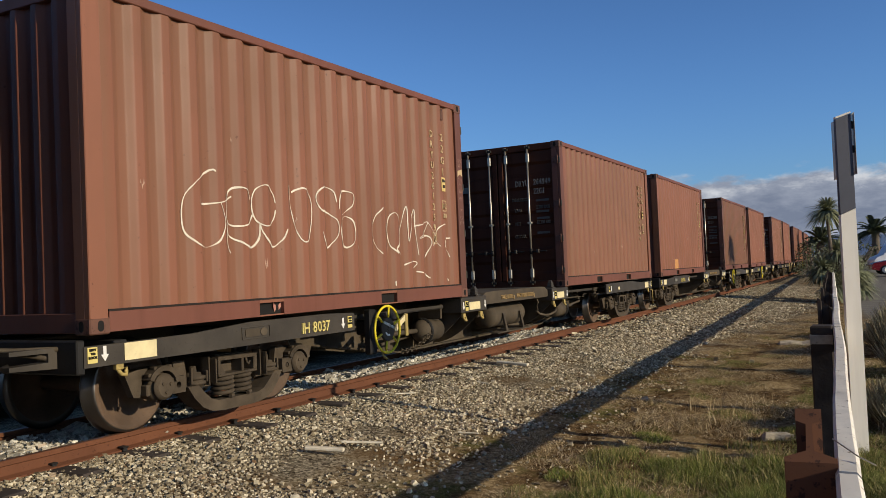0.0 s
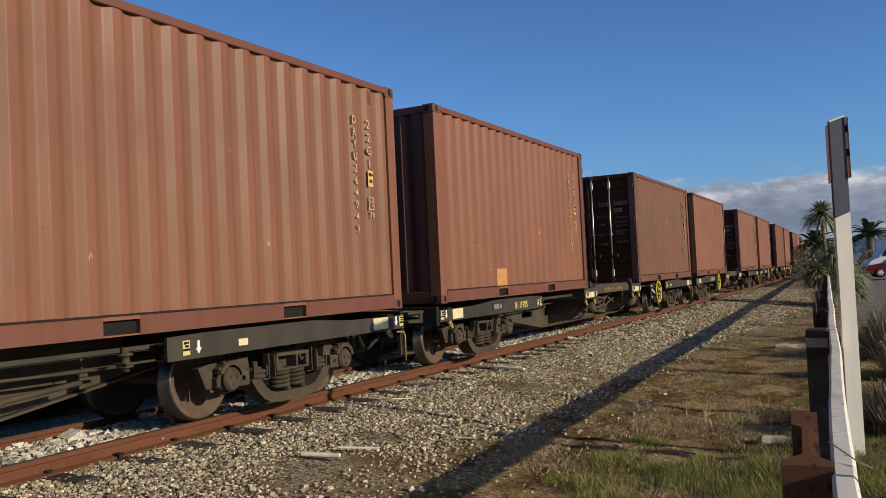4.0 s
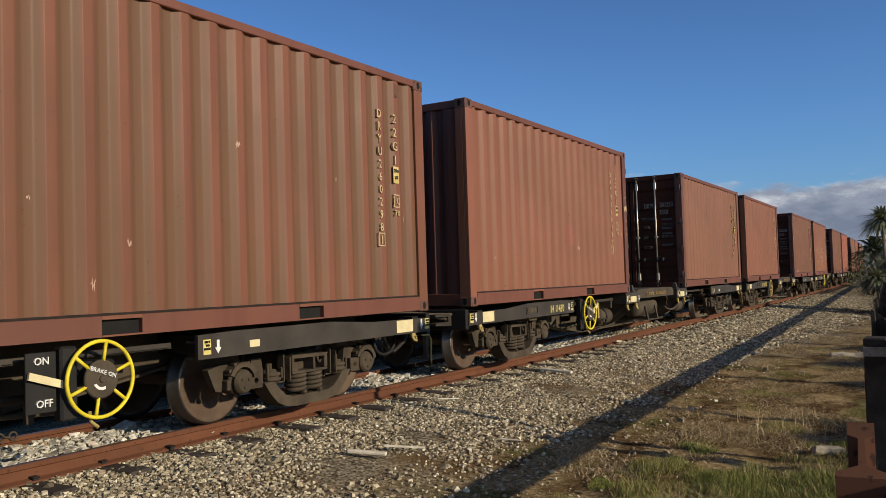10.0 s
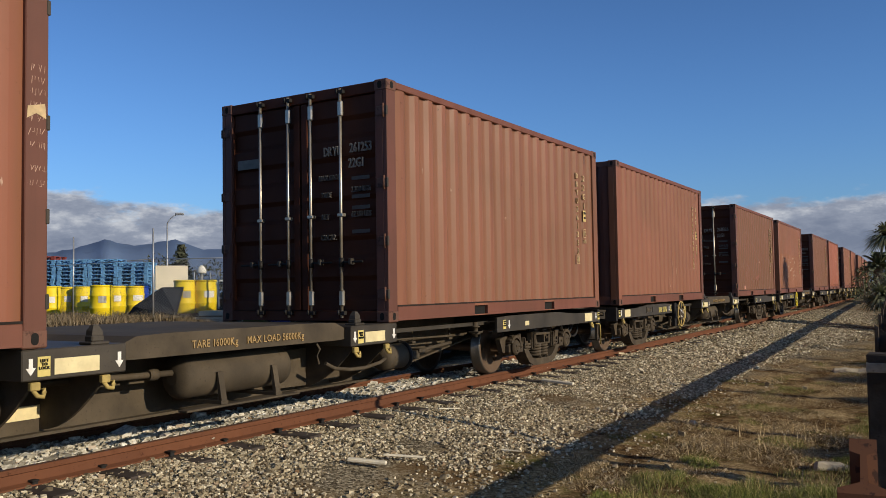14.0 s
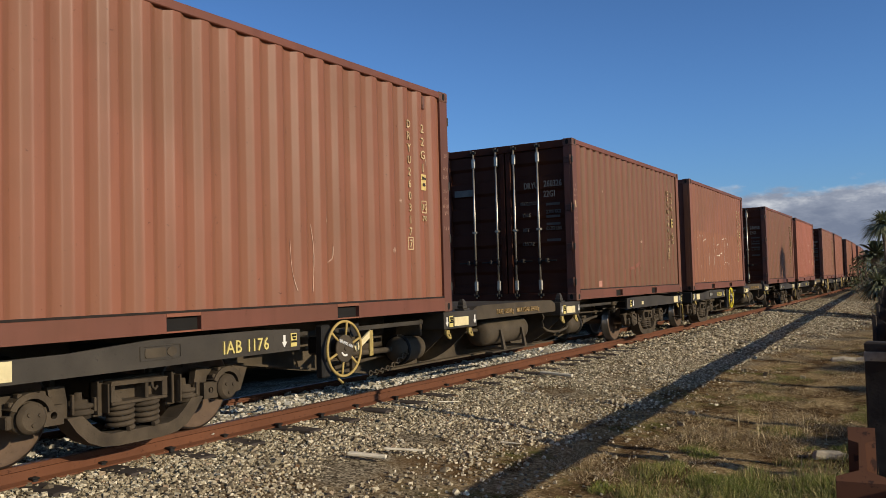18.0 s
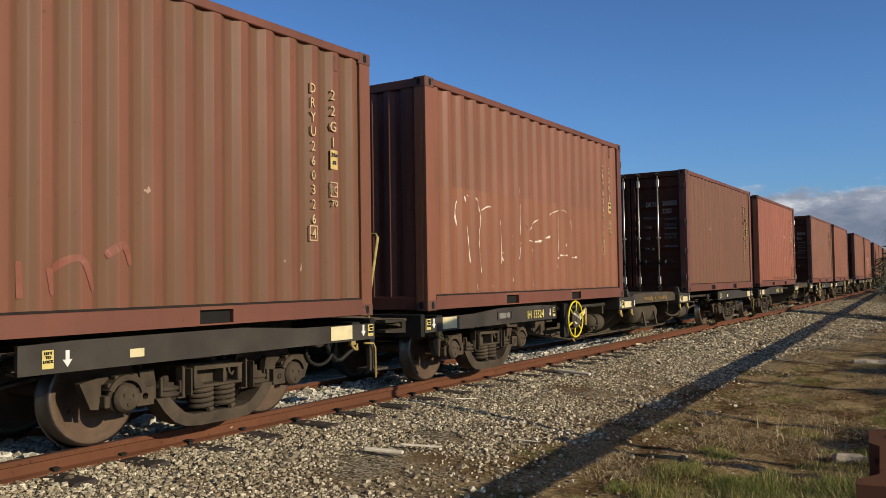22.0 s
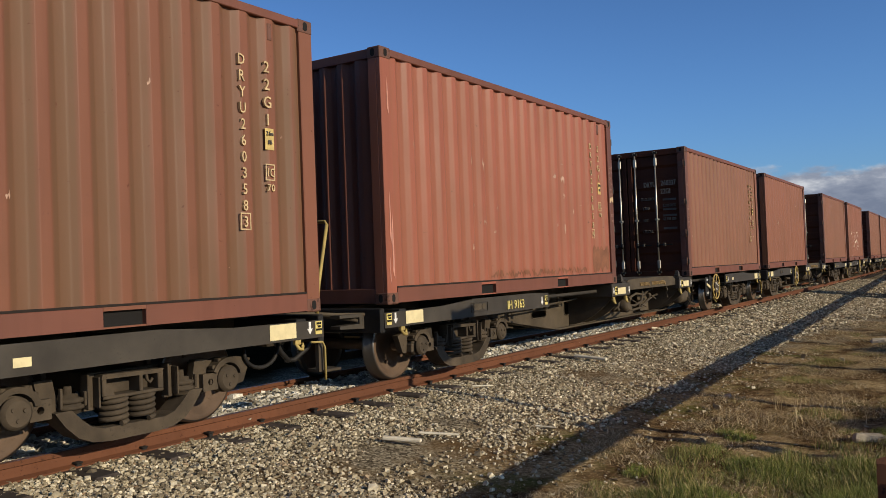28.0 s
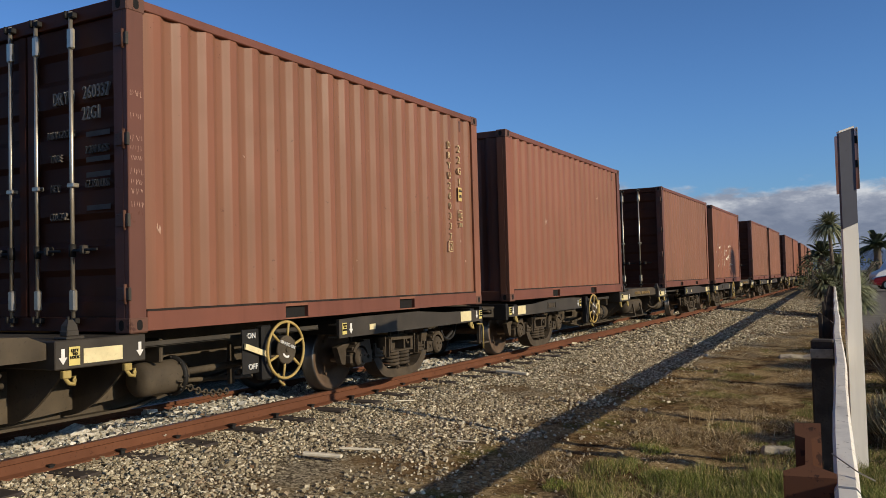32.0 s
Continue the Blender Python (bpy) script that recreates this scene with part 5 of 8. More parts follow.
M_STONE = stone_material("broken_grey_stone", (0.0, (0.12, 0.098, 0.066)), (0.3, (0.30, 0.252, 0.165)), (0.62, (0.51, 0.438, 0.295)), (0.90, (0.84, 0.755, 0.56)), (1.0, (0.24, 0.14, 0.07)))
M_CLEANSTONE = stone_material("clean_pale_stone", (0.0, (0.20, 0.185, 0.150)), (0.35, (0.46, 0.43, 0.35)), (0.7, (0.66, 0.62, 0.52)), (0.96, (0.86, 0.83, 0.74)), (1.0, (0.34, 0.22, 0.12)))


def scatter_stones(name, label, spots, sizes, seed, material=M_STONE):
    """spots: n x 2 of (u, y)."""
    rnd = np.random.RandomState(seed)
    shapes = [stone_shape(rnd) for _ in range(24)]
    n = len(spots)
    V = np.empty((n, 8, 3))
    for i in range(n):
        a, b = rnd.uniform(0, 6.28), rnd.uniform(-0.9, 0.9)
        ca, sa, cb, sb = math.cos(a), math.sin(a), math.cos(b), math.sin(b)
        R = np.array(((ca, -sa, 0), (sa, ca, 0), (0, 0, 1))) @ np.array(((1, 0, 0), (0, cb, -sb), (0, sb, cb)))
        u, y = spots[i]
        x = u + bend_x(y)
        V[i] = shapes[rnd.randint(24)] @ R.T * sizes[i] + (x, y, ground_z(x, y) + relief(x, y) + sizes[i] * 0.26)
    F = (STONE_FACES[None] + 8 * np.arange(n)[:, None, None]).reshape(-1, 4)
    ob = new(name, raw(name, V.reshape(-1, 3).tolist(), F.tolist(), material))
    return tagged(ob, label, "gravel", kind="stuff")


SLEEPER_Y = 3.58


def ballast():
    rnd = np.random.RandomState(5)

    def field(n, u0, u1, y0, y1, lean=1.0):
        return np.c_[rnd.uniform(u0, u1, n), y0 + (y1 - y0) * rnd.uniform(0, 1, n) ** lean]
    a = field(76000, -5.70, -3.2, 1.8, 17, 1.4)
    bare = np.array([noise.noise(Vector((x * 0.9, y * 0.75, 2.2))) for x, y in a])     # brown earth shows through in patches
    a = a[(bare + np.clip((a[:, 0] + 3.9) / 1.2, -1, 1) * 0.34) < 0.08 + 0.30 * rnd.uniform(0, 1, len(a)) ** 3]
    for x, y, rx, ry in ((-3.75, 5.5, 0.75, 0.75), (-3.35, 8.4, 0.6, 0.32), (-4.3, 6.6, 0.28, 0.22), (-3.2, 6.6, 0.45, 0.5)):
        inside = ((a[:, 0] - bend_x(6) - x) / rx) ** 2 + ((a[:, 1] - y) / ry) ** 2
        a = a[inside > 0.55 + 0.9 * rnd.uniform(0, 1, len(a))]
    over = np.abs((a[:, 1] - SLEEPER_Y + 0.32) % 0.64 - 0.32) < 0.11                   # sleeper ends lie bare
    a = a[~(over & (a[:, 0] < -5.22) & (rnd.uniform(0, 1, len(a)) < 0.82))]
    far = np.r_[field(36000, -5.75, -2.0, 16.0, 48, 1.5), field(3500, -6.85, -5.77, 16.5, 45, 1.4)]
    b = field(17000, -6.84, -5.77, 1.5, 17, 1.3)
    e = field(6500, -3.9, -2.3, 2.5, 15, 1.2)
    keep = rnd.uniform(0, 1, len(e)) < np.clip((-2.2 - e[:, 0]) / 1.9, 0, 1) ** 1.4
    e = e[keep]
    edge = (far[:, 1] - 14.5) / 9.0 + (-3.3 - far[:, 0]) / 1.0
    far = far[rnd.uniform(0, 1, len(far)) < np.clip(edge, 0.0, 1.0)]
    d = field(1600, -7.9, -6.9, 3, 20, 1.2)
    size = lambda n, s: s * np.exp(rnd.normal(0, 0.36, n))
    scatter_stones("ballast_stones", "loose grey broken ballast stones along the rail", np.r_[a, d], size(len(a) + len(d), 0.0172), 1)
    scatter_stones("distant_ballast", "pale broken ballast stones further along the line", far, size(len(far), 0.028), 4)
    scatter_stones("ballast_between_rails", "pale coarse ballast between the rails", b, size(len(b), 0.031), 2, M_CLEANSTONE)
    chips = field(1500, -3.0, -0.2, 4.0, 22, 1.5)
    scatter_stones("pale_chips", "small pale chips on the earth", chips, size(len(chips), 0.011), 6)
    scatter_stones("loose_gravel", "scattered gravel on the brown earth", e, size(len(e), 0.021), 3)


ballast()

# ---- track ----


def build_rail(off):
    profs = (("rail_foot", [(-0.0635, -0.14), (0.0635, -0.14), (0.0635, -0.128), (0.012, -0.112), (-0.012, -0.112), (-0.0635, -0.128)]),
             ("rail_web", [(0.012, -0.112), (0.009, -0.045), (-0.009, -0.045), (-0.012, -0.112)]),
             ("rail_head", [(0.009, -0.045), (0.035, -0.036), (0.035, -0.008), (0.027, 0.0), (-0.027, 0.0), (-0.035, -0.008), (-0.035, -0.036), (-0.009, -0.045)]))
    ss = spread((-30, 40, 1.0), (40, 400, 5.0))
    rail = thing("rail", "rust-brown steel rail spiked to timber sleepers", "rail", "rails of the track")
    for piece, prof in profs:
        bm = B()
        rings = [[bm.verts.new(along(s, off) @ Vector((x, 0, z))) for x, z in prof] for s in ss]
        n = len(prof)
        for P, Q in zip(rings, rings[1:]):
            for i in range(n):
                f = bm.faces.new((P[i], P[(i + 1) % n], Q[(i + 1) % n], Q[i]))
                f.material_index = 1 if piece == "rail_head" and i == 3 else 0
        bm.faces.new(rings[0])
        bm.faces.new(rings[-1][::-1])
        part(piece, bm, [M_RAIL, M_RAILTOP], rail)


for off in (0.57, -0.57):
    build_rail(off)


def build_sleepers():
    bm = B()
    box(bm, -1.065, 1.065, -0.105, 0.105, -0.30, -0.142, 0.014)
    for v in bm.verts:
        v.co += Vector((noise.noise(v.co * 4) * 0.02, noise.noise(v.co * 5 + Vector((3, 1, 2))) * 0.02, noise.noise(v.co * 6) * 0.006))
    body = finish("sleeper", bm, M_SLEEPER)
    bm = B()
    box(bm, -0.022, 0.022, -0.022, 0.022, -0.142, -0.10, 0.006)
    box(bm, -0.045, 0.03, -0.03, 0.03, -0.112, -0.098, 0.006)
    spike = finish("rail_spike", bm, M_BLACK)
    rnd = random.Random(8)
    y = SLEEPER_Y - 12 * 0.64
    i = 0
    while i < 120:
        s = y + i * 0.64 + rnd.uniform(-0.03, 0.03)
        ob = new("sleeper", body)
        ob.matrix_world = along(s, rnd.uniform(-0.05, 0.05)) @ pose(0, 0, 0, 0, 0, rnd.uniform(-1.5, 1.5))
        tagged(ob, "weathered dark timber sleeper sunk in ballast", "railway sleeper", "sleepers under the rails")
        for x, k in ((0.57 + 0.075, 1), (0.57 - 0.075, -1), (-0.57 + 0.075, 1)):
            sp = new("rail_spike", spike)
            sp.parent = ob
            sp.matrix_local = Matrix.Translation((x, rnd.uniform(-0.05, 0.05), 0)) @ Matrix.Rotation(0 if k > 0 else math.pi, 4, "Z")
        i += 1


build_sleepers()

# ---- the fence beside the camera ----
M_WHITEWOOD = worn_paint("flaking_white_timber", (0.82, 0.77, 0.67), (0.68, 0.63, 0.54), (0.30, 0.26, 0.21), 0.7, 0.60, 26)
M_RUBBLE = plain("dirty_concrete", (0.42, 0.37, 0.28), 0.9, 0.0, 0.35, 9.0, 0.5)
M_OLDWOOD = plain("dark_weathered_timber", (0.050, 0.040, 0.033), 0.9, 0.0, 0.4, 5.0, 0.6)
M_MARKER = worn_paint("chalky_white_board", (0.86, 0.82, 0.73), (0.76, 0.72, 0.64), (0.5, 0.46, 0.4), 0.7, 0.70, 20)
M_IRON = worn_paint("rusted_iron", (0.160, 0.068, 0.034), (0.100, 0.046, 0.027), (0.05, 0.025, 0.018), 0.85, 0.56, 24)
M_POSTGREY = plain("blue_grey_shade_tone", (0.088, 0.094, 0.118), 0.7, 0.0, 0.1, 4.0)
M_LEAF = plain("sword_leaf_green", (0.25, 0.265, 0.155), 0.55, 0.0, 0.4, 6.0)
M_PALM = plain("dark_palm_green", (0.070, 0.085, 0.040), 0.6, 0.0, 0.4, 2.0)
M_BARK = plain("grey_bark", (0.16, 0.13, 0.10), 0.9, 0.0, 0.3, 9.0, 0.5)


def fence_x(y):
    return 0.012 - 0.0632 * y


FENCE_TURN = math.degrees(math.atan(0.0632))


def rough_beam(name, y0, y1, top, label):
    """A hand-sawn rail of the fence, slightly bowed, with uneven edges."""
    bm = B()
    n = max(4, int((y1 - y0) / 0.25))
    rings = []
    for i in range(n + 1):
        y = y0 + (y1 - y0) * i / n
        x = fence_x(y) + 0.006 * math.sin(y * 1.3)
        j = lambda k: noise.noise(Vector((y * 2.3, k, 0.0))) * 0.005
        w = 0.032
        rings.append([bm.verts.new(q) for q in ((x - w + j(1), y, top - 0.165), (x + w + j(2), y, top - 0.165), (x + w + j(3), y, top - 0.012 + j(9)),
                                               (x + w - 0.01 + j(3), y, top + j(4)), (x - w + 0.01 + j(5), y, top + j(6)), (x - w + j(5), y, top - 0.012 + j(7)))])
    for P, Q in zip(rings, rings[1:]):
        for i in range(6):
            bm.faces.new((P[i], P[(i + 1) % 6], Q[(i + 1) % 6], Q[i]))
    bm.faces.new(rings[0])
    bm.faces.new(rings[-1][::-1])
    return bm


def build_fence():
    f = thing("timber_fence", "low fence of flaking white timber rails on old posts", "fence", at=Matrix.Translation((0, 0, 0)))
    for y0, y1, top in [(0.7, 2.42, 0.648), (2.428, 7.40, 0.652)] + [(7.41 + 5 * i, 12.4 + 5 * i, 0.655 + 0.006 * math.sin(i * 2.1)) for i in range(12)]:
        part("fence_rail", rough_beam("fence_rail", y0, y1, top, ""), M_WHITEWOOD, f, "flaking white painted rail")
    for y in (7.35,):
        bm = B()
        x = fence_x(y) - 0.034
        box(bm, x - 0.165, x, y - 0.08, y + 0.08, -0.75, 0.67, 0.012, )
        for v in bm.verts:
            v.co += Vector((noise.noise(v.co * 5) * 0.012, 0, noise.noise(v.co * 3) * 0.01))
        p = part("fence_post", bm, M_OLDWOOD, f, "dark weathered timber post")
        bm = B()
        box(bm, x - 0.167, x + 0.001, y - 0.083, y + 0.083, 0.52, 0.60, 0.006)
        part("paint_band", bm, M_RUBBLE, p, "worn pale paint band")
    # upright lengths of old rail, their ends cut aslant
    prof = [(-0.066, 0), (0.066, 0), (0.066, 0.012), (0.010, 0.030), (0.008, 0.100), (0.034, 0.108), (0.034, 0.142), (-0.034, 0.142), (-0.034, 0.108),
            (-0.008, 0.100), (-0.010, 0.030), (-0.066, 0.012)]
    for y, turn in [(2.46, FENCE_TURN + 2)] + [(9.72 + 3.25 * i, FENCE_TURN + 90) for i in range(15)]:
        bm = B()
        lo = [bm.verts.new((a, b, -0.8)) for a, b in prof]
        hi = [bm.verts.new((a, b, 0.665 + b * 0.85)) for a, b in prof]
        for i in range(12):
            bm.faces.new((lo[i], lo[(i + 1) % 12], hi[(i + 1) % 12], hi[i]))
        for q in ((0, 1, 2, 3, 10, 11), (3, 4, 9, 10), (4, 5, 6, 7, 8, 9)):
            bm.faces.new([hi[i] for i in q])
        x = -0.235 if y < 3 else fence_x(y) - 0.036
        part("iron_post", bm, M_IRON if y < 3 else M_OLDWOOD, f, "rusty upright piece of old rail" if y < 3 else "", pose(x, y, 0, 0, 0, turn))
    bm = B()
    pts = [(-0.19, 2.62, 0.70), (-0.12, 2.56, 0.665), (-0.08, 2.50, 0.66)]
    pipe(bm, pts, 0.002, 6)
    part("tie_wire", bm, M_ZINC, f)
    bm = B()
    pipe(bm, [(-0.21, 2.52, 0.60), (-0.16, 2.47, 0.58), (-0.10, 2.46, 0.575)], 0.002, 6)
    part("tie_wire", bm, M_ZINC, f)


build_fence()


def build_marker():
    y = 7.62
    x = fence_x(y) + 0.045
    m = thing("marker_post", "tall flat white marker post with its top toned grey as shade", "post", at=pose(x, y, 0, 0, 0, FENCE_TURN + 20))
    bm = B()
    prism(bm, [(0.028, -0.8), (0.150, -0.8), (0.150, 1.60), (0.028, 1.55)], "y", 0.0, 0.045)
    lower = part("lower_board", bm, M_MARKER, m, "white painted lower part")
    # the shaded upper part of the board is done by a blue-grey colour
    bm = B()
    prism(bm, [(0.028, 1.553), (0.150, 1.603), (0.150, 2.385), (0.028, 2.345)], "y", 0.0, 0.045)
    part("upper_board", bm, M_POSTGREY, m, "upper part with shade put into its blue-grey colour")
    bm = B()
    prism(bm, [(0.028, 2.347), (0.150, 2.387), (0.150, 2.402), (0.028, 2.362)], "y", -0.002, 0.047)
    part("top_edge", bm, M_WHITEWOOD, m)
    for z in (2.26, 2.06):
        bm = B()
        box(bm, 0.150, 0.168, 0.0, 0.045, z, z + 0.06, 0.003)
        part("bracket", bm, M_BLACK, m)
    bm = B()
    box(bm, 0.168, 0.172, -0.02, 0.48, 1.88, 2.39, 0.001)
    part("sign_plate", bm, M_ZINC, m, "flat metal sign plate seen edge-on")


build_marker()

# ---- beyond the fence: trees, car park ----


def leaf_head(bm, c, radius, n, rnd, wide=0.035, droop=0.5):
    """A tuft of sword leaves about a point."""
    for _ in range(n):
        a, e = rnd.uniform(0, 2 * math.pi), math.asin(rnd.uniform(-0.55, 1.0))
        w = Vector((math.cos(a) * math.cos(e), math.sin(a) * math.cos(e), math.sin(e)))
        side = w.cross(Vector((0, 0, 1)))
        side = side.normalized() if side.length > 0.01 else Vector((1, 0, 0))
        L = radius * rnd.uniform(0.75, 1.1)
        prev = None
        for k in range(4):
            t = k / 3
            q = c + w * (L * t) + Vector((0, 0, -droop * L * t * t * 0.55))
            hw = wide * (1 - t) * (0.6 + t) + 0.002
            pair = (bm.verts.new(q - side * hw), bm.verts.new(q + side * hw))
            if prev:
                bm.faces.new((prev[0], prev[1], pair[1], pair[0]))
            prev = pair


def cabbage_tree(x, y, heads, seed, label):
    rnd = random.Random(seed)
    z0 = ground_z(x, y)
    t = thing("cabbage_tree", label, "tree", "trees beside the line", Matrix.Translation((x, y, z0)))
    top = max(h[2] for h in heads)
    bm = B()
    for hx, hy, hz, r in heads:
        pts = [(0.03 * hx, 0.03 * hy, -0.1), (0.25 * hx, 0.25 * hy, hz * 0.35), (0.7 * hx, 0.7 * hy, hz * 0.7), (hx, hy, hz)]
        pts = [Vector(p) for p in pts]
        rr = 0.09
        rings = []
        for i, p in enumerate(pts):
            rad = rr * (1 - 0.18 * i)
            rings.append([bm.verts.new(p + Vector((rad * math.cos(j * math.pi / 4), rad * math.sin(j * math.pi / 4), 0))) for j in range(8)])
        for P, Q in zip(rings, rings[1:]):
            for j in range(8):
                bm.faces.new((P[j], P[(j + 1) % 8], Q[(j + 1) % 8], Q[j]))
    part("trunk", bm, M_BARK, t)
    for hx, hy, hz, r in heads:
        bm = B()
        leaf_head(bm, Vector((hx, hy, hz)), r, int(230 * min(1.4, r / 0.6)), rnd, 0.036 * r / 0.6, 0.75)
        part("crown", bm, M_LEAF, t, "tuft of long sword leaves")
    return t


cabbage_tree(-2.02, 32.6, [(-0.12, 0, 3.2, 0.92), (0.15, 0.3, 1.75, 0.85), (-0.35, -0.2, 1.15, 0.85), (0.45, -0.1, 1.05, 0.8), (0.0, -0.4, 0.55, 0.85), (0.75, 0.4, 0.55, 0.8)], 3,
             "cabbage tree with spiky leaf tufts beside the line")
cabbage_tree(-1.62, 33.8, [(0.0, 0.0, 0.70, 0.8), (0.35, 0.3, 1.0, 0.7), (0.15, 0.0, 1.5, 0.55)], 4, "low cabbage tree with spiky leaf tufts")


def date_palm(x, y, height, spread_r, seed):
    rnd = random.Random(seed)
    z0 = ground_z(x, y)
    t = thing("date_palm", "date palm with dark drooping fronds", "palm tree", "palms beyond the car park", Matrix.Translation((x, y, z0)))
    bm = B()
    lathe(bm, (0, 0, -0.2), (0, 0, height), [(0, 0.42), (0.6, 0.34), (height, 0.30), (height + 0.2, 0.38)], 12)
    part("trunk", bm, M_BARK, t)
    bm = B()
    for i in range(46):
        a, e = rnd.uniform(0, 2 * math.pi), rnd.uniform(-0.25, 1.35)
        w = Vector((math.cos(a) * math.cos(e), math.sin(a) * math.cos(e), math.sin(e)))
        side = Vector((-math.sin(a), math.cos(a), 0))
        L = spread_r * rnd.uniform(0.8, 1.1)
        for k in range(14):
            u = (k + 1) / 14
            q = Vector((0, 0, height + 0.15)) + w * (L * u) + Vector((0, 0, -0.42 * L * u * u))
            for s in (-1, 1):
                tip = q + side * s * 0.24 * L * (1 - 0.6 * u) + w * 0.12 * L + Vector((0, 0, -0.10 * L))
                bm.faces.new((bm.verts.new(q - w * 0.035 * L), bm.verts.new(q + w * 0.035 * L), bm.verts.new(tip)))
    part("crown", bm, M_PALM, t, "crown of feathered fronds")


date_palm(-5.2, 70.0, 2.6, 1.9, 5)
date_palm(-1.7, 84.0, 3.3, 2.3, 6)
date_palm(2.6, 88.0, 2.5, 2.2, 7)


def shrub(x, y, r, h, seed, material, label, name="shrub", dense=420):
    """A loose bush of small leaf clumps round a few stems."""
    rnd = random.Random(seed)
    t = thing(name, label, "shrub", "shrubs", Matrix.Translation((x, y, ground_z(x, y))))
    bm = B()
    for _ in range(7):
        a = rnd.uniform(0, 6.28)
        pipe(bm, [(0, 0, -0.1), (0.4 * r * math.cos(a), 0.4 * r * math.sin(a), h * 0.4), (0.7 * r * math.cos(a + 0.3), 0.7 * r * math.sin(a + 0.3), h * 0.75)], 0.02 * max(1, r), 5)
    part("branchwork", bm, M_BARK, t)
    bm = B()
    k = 0.10 * max(1.0, r) * 0.8
    for _ in range(dense):
        v = Vector((rnd.gauss(0, 1), rnd.gauss(0, 1), rnd.gauss(0, 1))).normalized() * (0.55 + 0.45 * rnd.random())
        lump = 1 + 0.35 * noise.noise(v * 2.1 + Vector((seed, 0, 0)))
        c = Vector((v.x * r * lump, v.y * r * lump, max(0.02, h * 0.52 + v.z * h * 0.5 * lump)))
        q = [Vector((rnd.uniform(-1, 1), rnd.uniform(-1, 1), rnd.uniform(-1, 1))) * k for _ in range(3)]
        bm.faces.new([bm.verts.new(c + w) for w in q])
    part("foliage", bm, material, t)


for i, (x, y, r, h) in enumerate(((-4.2, 52, 1.3, 2.2), (-3.5, 56, 1.1, 2.2), (-5.6, 66, 1.6, 2.6), (-6.5, 80, 2.5, 3.0), (-8.3, 100, 3.5, 3.6), (-3.0, 75, 2.2, 2.6), (-0.4, 90, 3.0, 2.8))):
    shrub(x, y, r, h, 20 + i, M_PALM, "dark green shrub near the end of the line")

M_RED = plain("dark_red_car_paint", (0.20, 0.012, 0.018), 0.25, 0.0, 0.08)
M_CARWHITE = plain("white_van_paint", (0.72, 0.73, 0.74), 0.3, 0.0, 0.06)
M_CARGLASS = plain("dark_car_glass", (0.012, 0.014, 0.016), 0.08, 0.0, 0.1)
M_TYRE = plain("tyre_rubber", (0.018, 0.018, 0.018), 0.85)
M_RIM = plain("alloy_rim", (0.62, 0.62, 0.60), 0.3, 0.8, 0.1)


def vehicle(name, label, category, at, outline, glass, wide, paint, wheels, wheel_r):
    """A parked vehicle from its side outline (x along, z); glass: outlines of the side panes."""
    v = thing(name, label, category, at=at)
    bm = B()
    n = len(outline)
    rows = []
    for yy, k in ((-wide / 2, 0.0), (-wide / 2 + 0.10, 1.0), (wide / 2 - 0.10, 1.0), (wide / 2, 0.0)):
        rows.append([bm.verts.new((x, yy * (1 - 0.10 * max(0, z - 0.85)), z - (0.03 if k == 0 and z > 0.6 else 0))) for x, z in outline])
    for P, Q in zip(rows, rows[1:]):
        for i in range(n):
            bm.faces.new((P[i], P[(i + 1) % n], Q[(i + 1) % n], Q[i])).smooth = True
    bm.faces.new(rows[0])
    bm.faces.new(rows[-1][::-1])
    body = part("body", bm, paint, v)
    for g in glass:
        for s in (-1, 1):
            bm = B()
            y = s * (wide / 2 * (1 - 0.10 * 0.35) + 0.004)
            prism(bm, g, "y", y - 0.012, y + 0.012)
            part("side_window", bm, M_CARGLASS, body)
    for wx in wheels:
        for s in (-1, 1):
            bm = B()
            y = s * (wide / 2 - 0.09)
            lathe(bm, (wx, y - 0.10, wheel_r), (wx, y + 0.10, wheel_r), [(0, wheel_r * 0.66), (0.0, wheel_r * 0.93), (0.03, wheel_r), (0.17, wheel_r), (0.20, wheel_r * 0.93), (0.20, wheel_r * 0.66)], 24)
            wl = part("tyre", bm, M_TYRE, v)
            bm = B()
            for k in range(7):
                a = 2 * math.pi * k / 7
                p1 = (wx + wheel_r * 0.64 * math.cos(a), y + s * 0.102, wheel_r + wheel_r * 0.64 * math.sin(a))
                tube(bm, (wx, y + s * 0.104, wheel_r), p1, 0.028, 6)
            lathe(bm, (wx, y + s * 0.09, wheel_r), (wx, y + s * 0.10, wheel_r), [(0, wheel_r * 0.66), (0.012, wheel_r * 0.60)], 20)
            part("rim", bm, M_RIM, wl)
    return v


CAR = [(-2.0, 0.35), (-1.95, 0.62), (-1.85, 0.74), (-0.95, 0.88), (-0.35, 1.32), (0.10, 1.40), (0.95, 1.36), (1.55, 1.02), (1.92, 0.92), (2.02, 0.60), (1.98, 0.32), (1.4, 0.22), (-1.4, 0.22)]
CAR_GLASS = [[(-0.82, 0.90), (-0.28, 1.27), (0.22, 1.32), (0.26, 0.92)], [(0.34, 0.92), (0.30, 1.32), (0.90, 1.28), (1.38, 1.0), (1.35, 0.94)]]
vehicle("parked_car", "dark red hatchback parked on the asphalt", "car", pose(0.35, 59.5, -0.075, 0, 0, 10), CAR, CAR_GLASS, 1.68, M_RED, (-1.25, 1.25), 0.30)
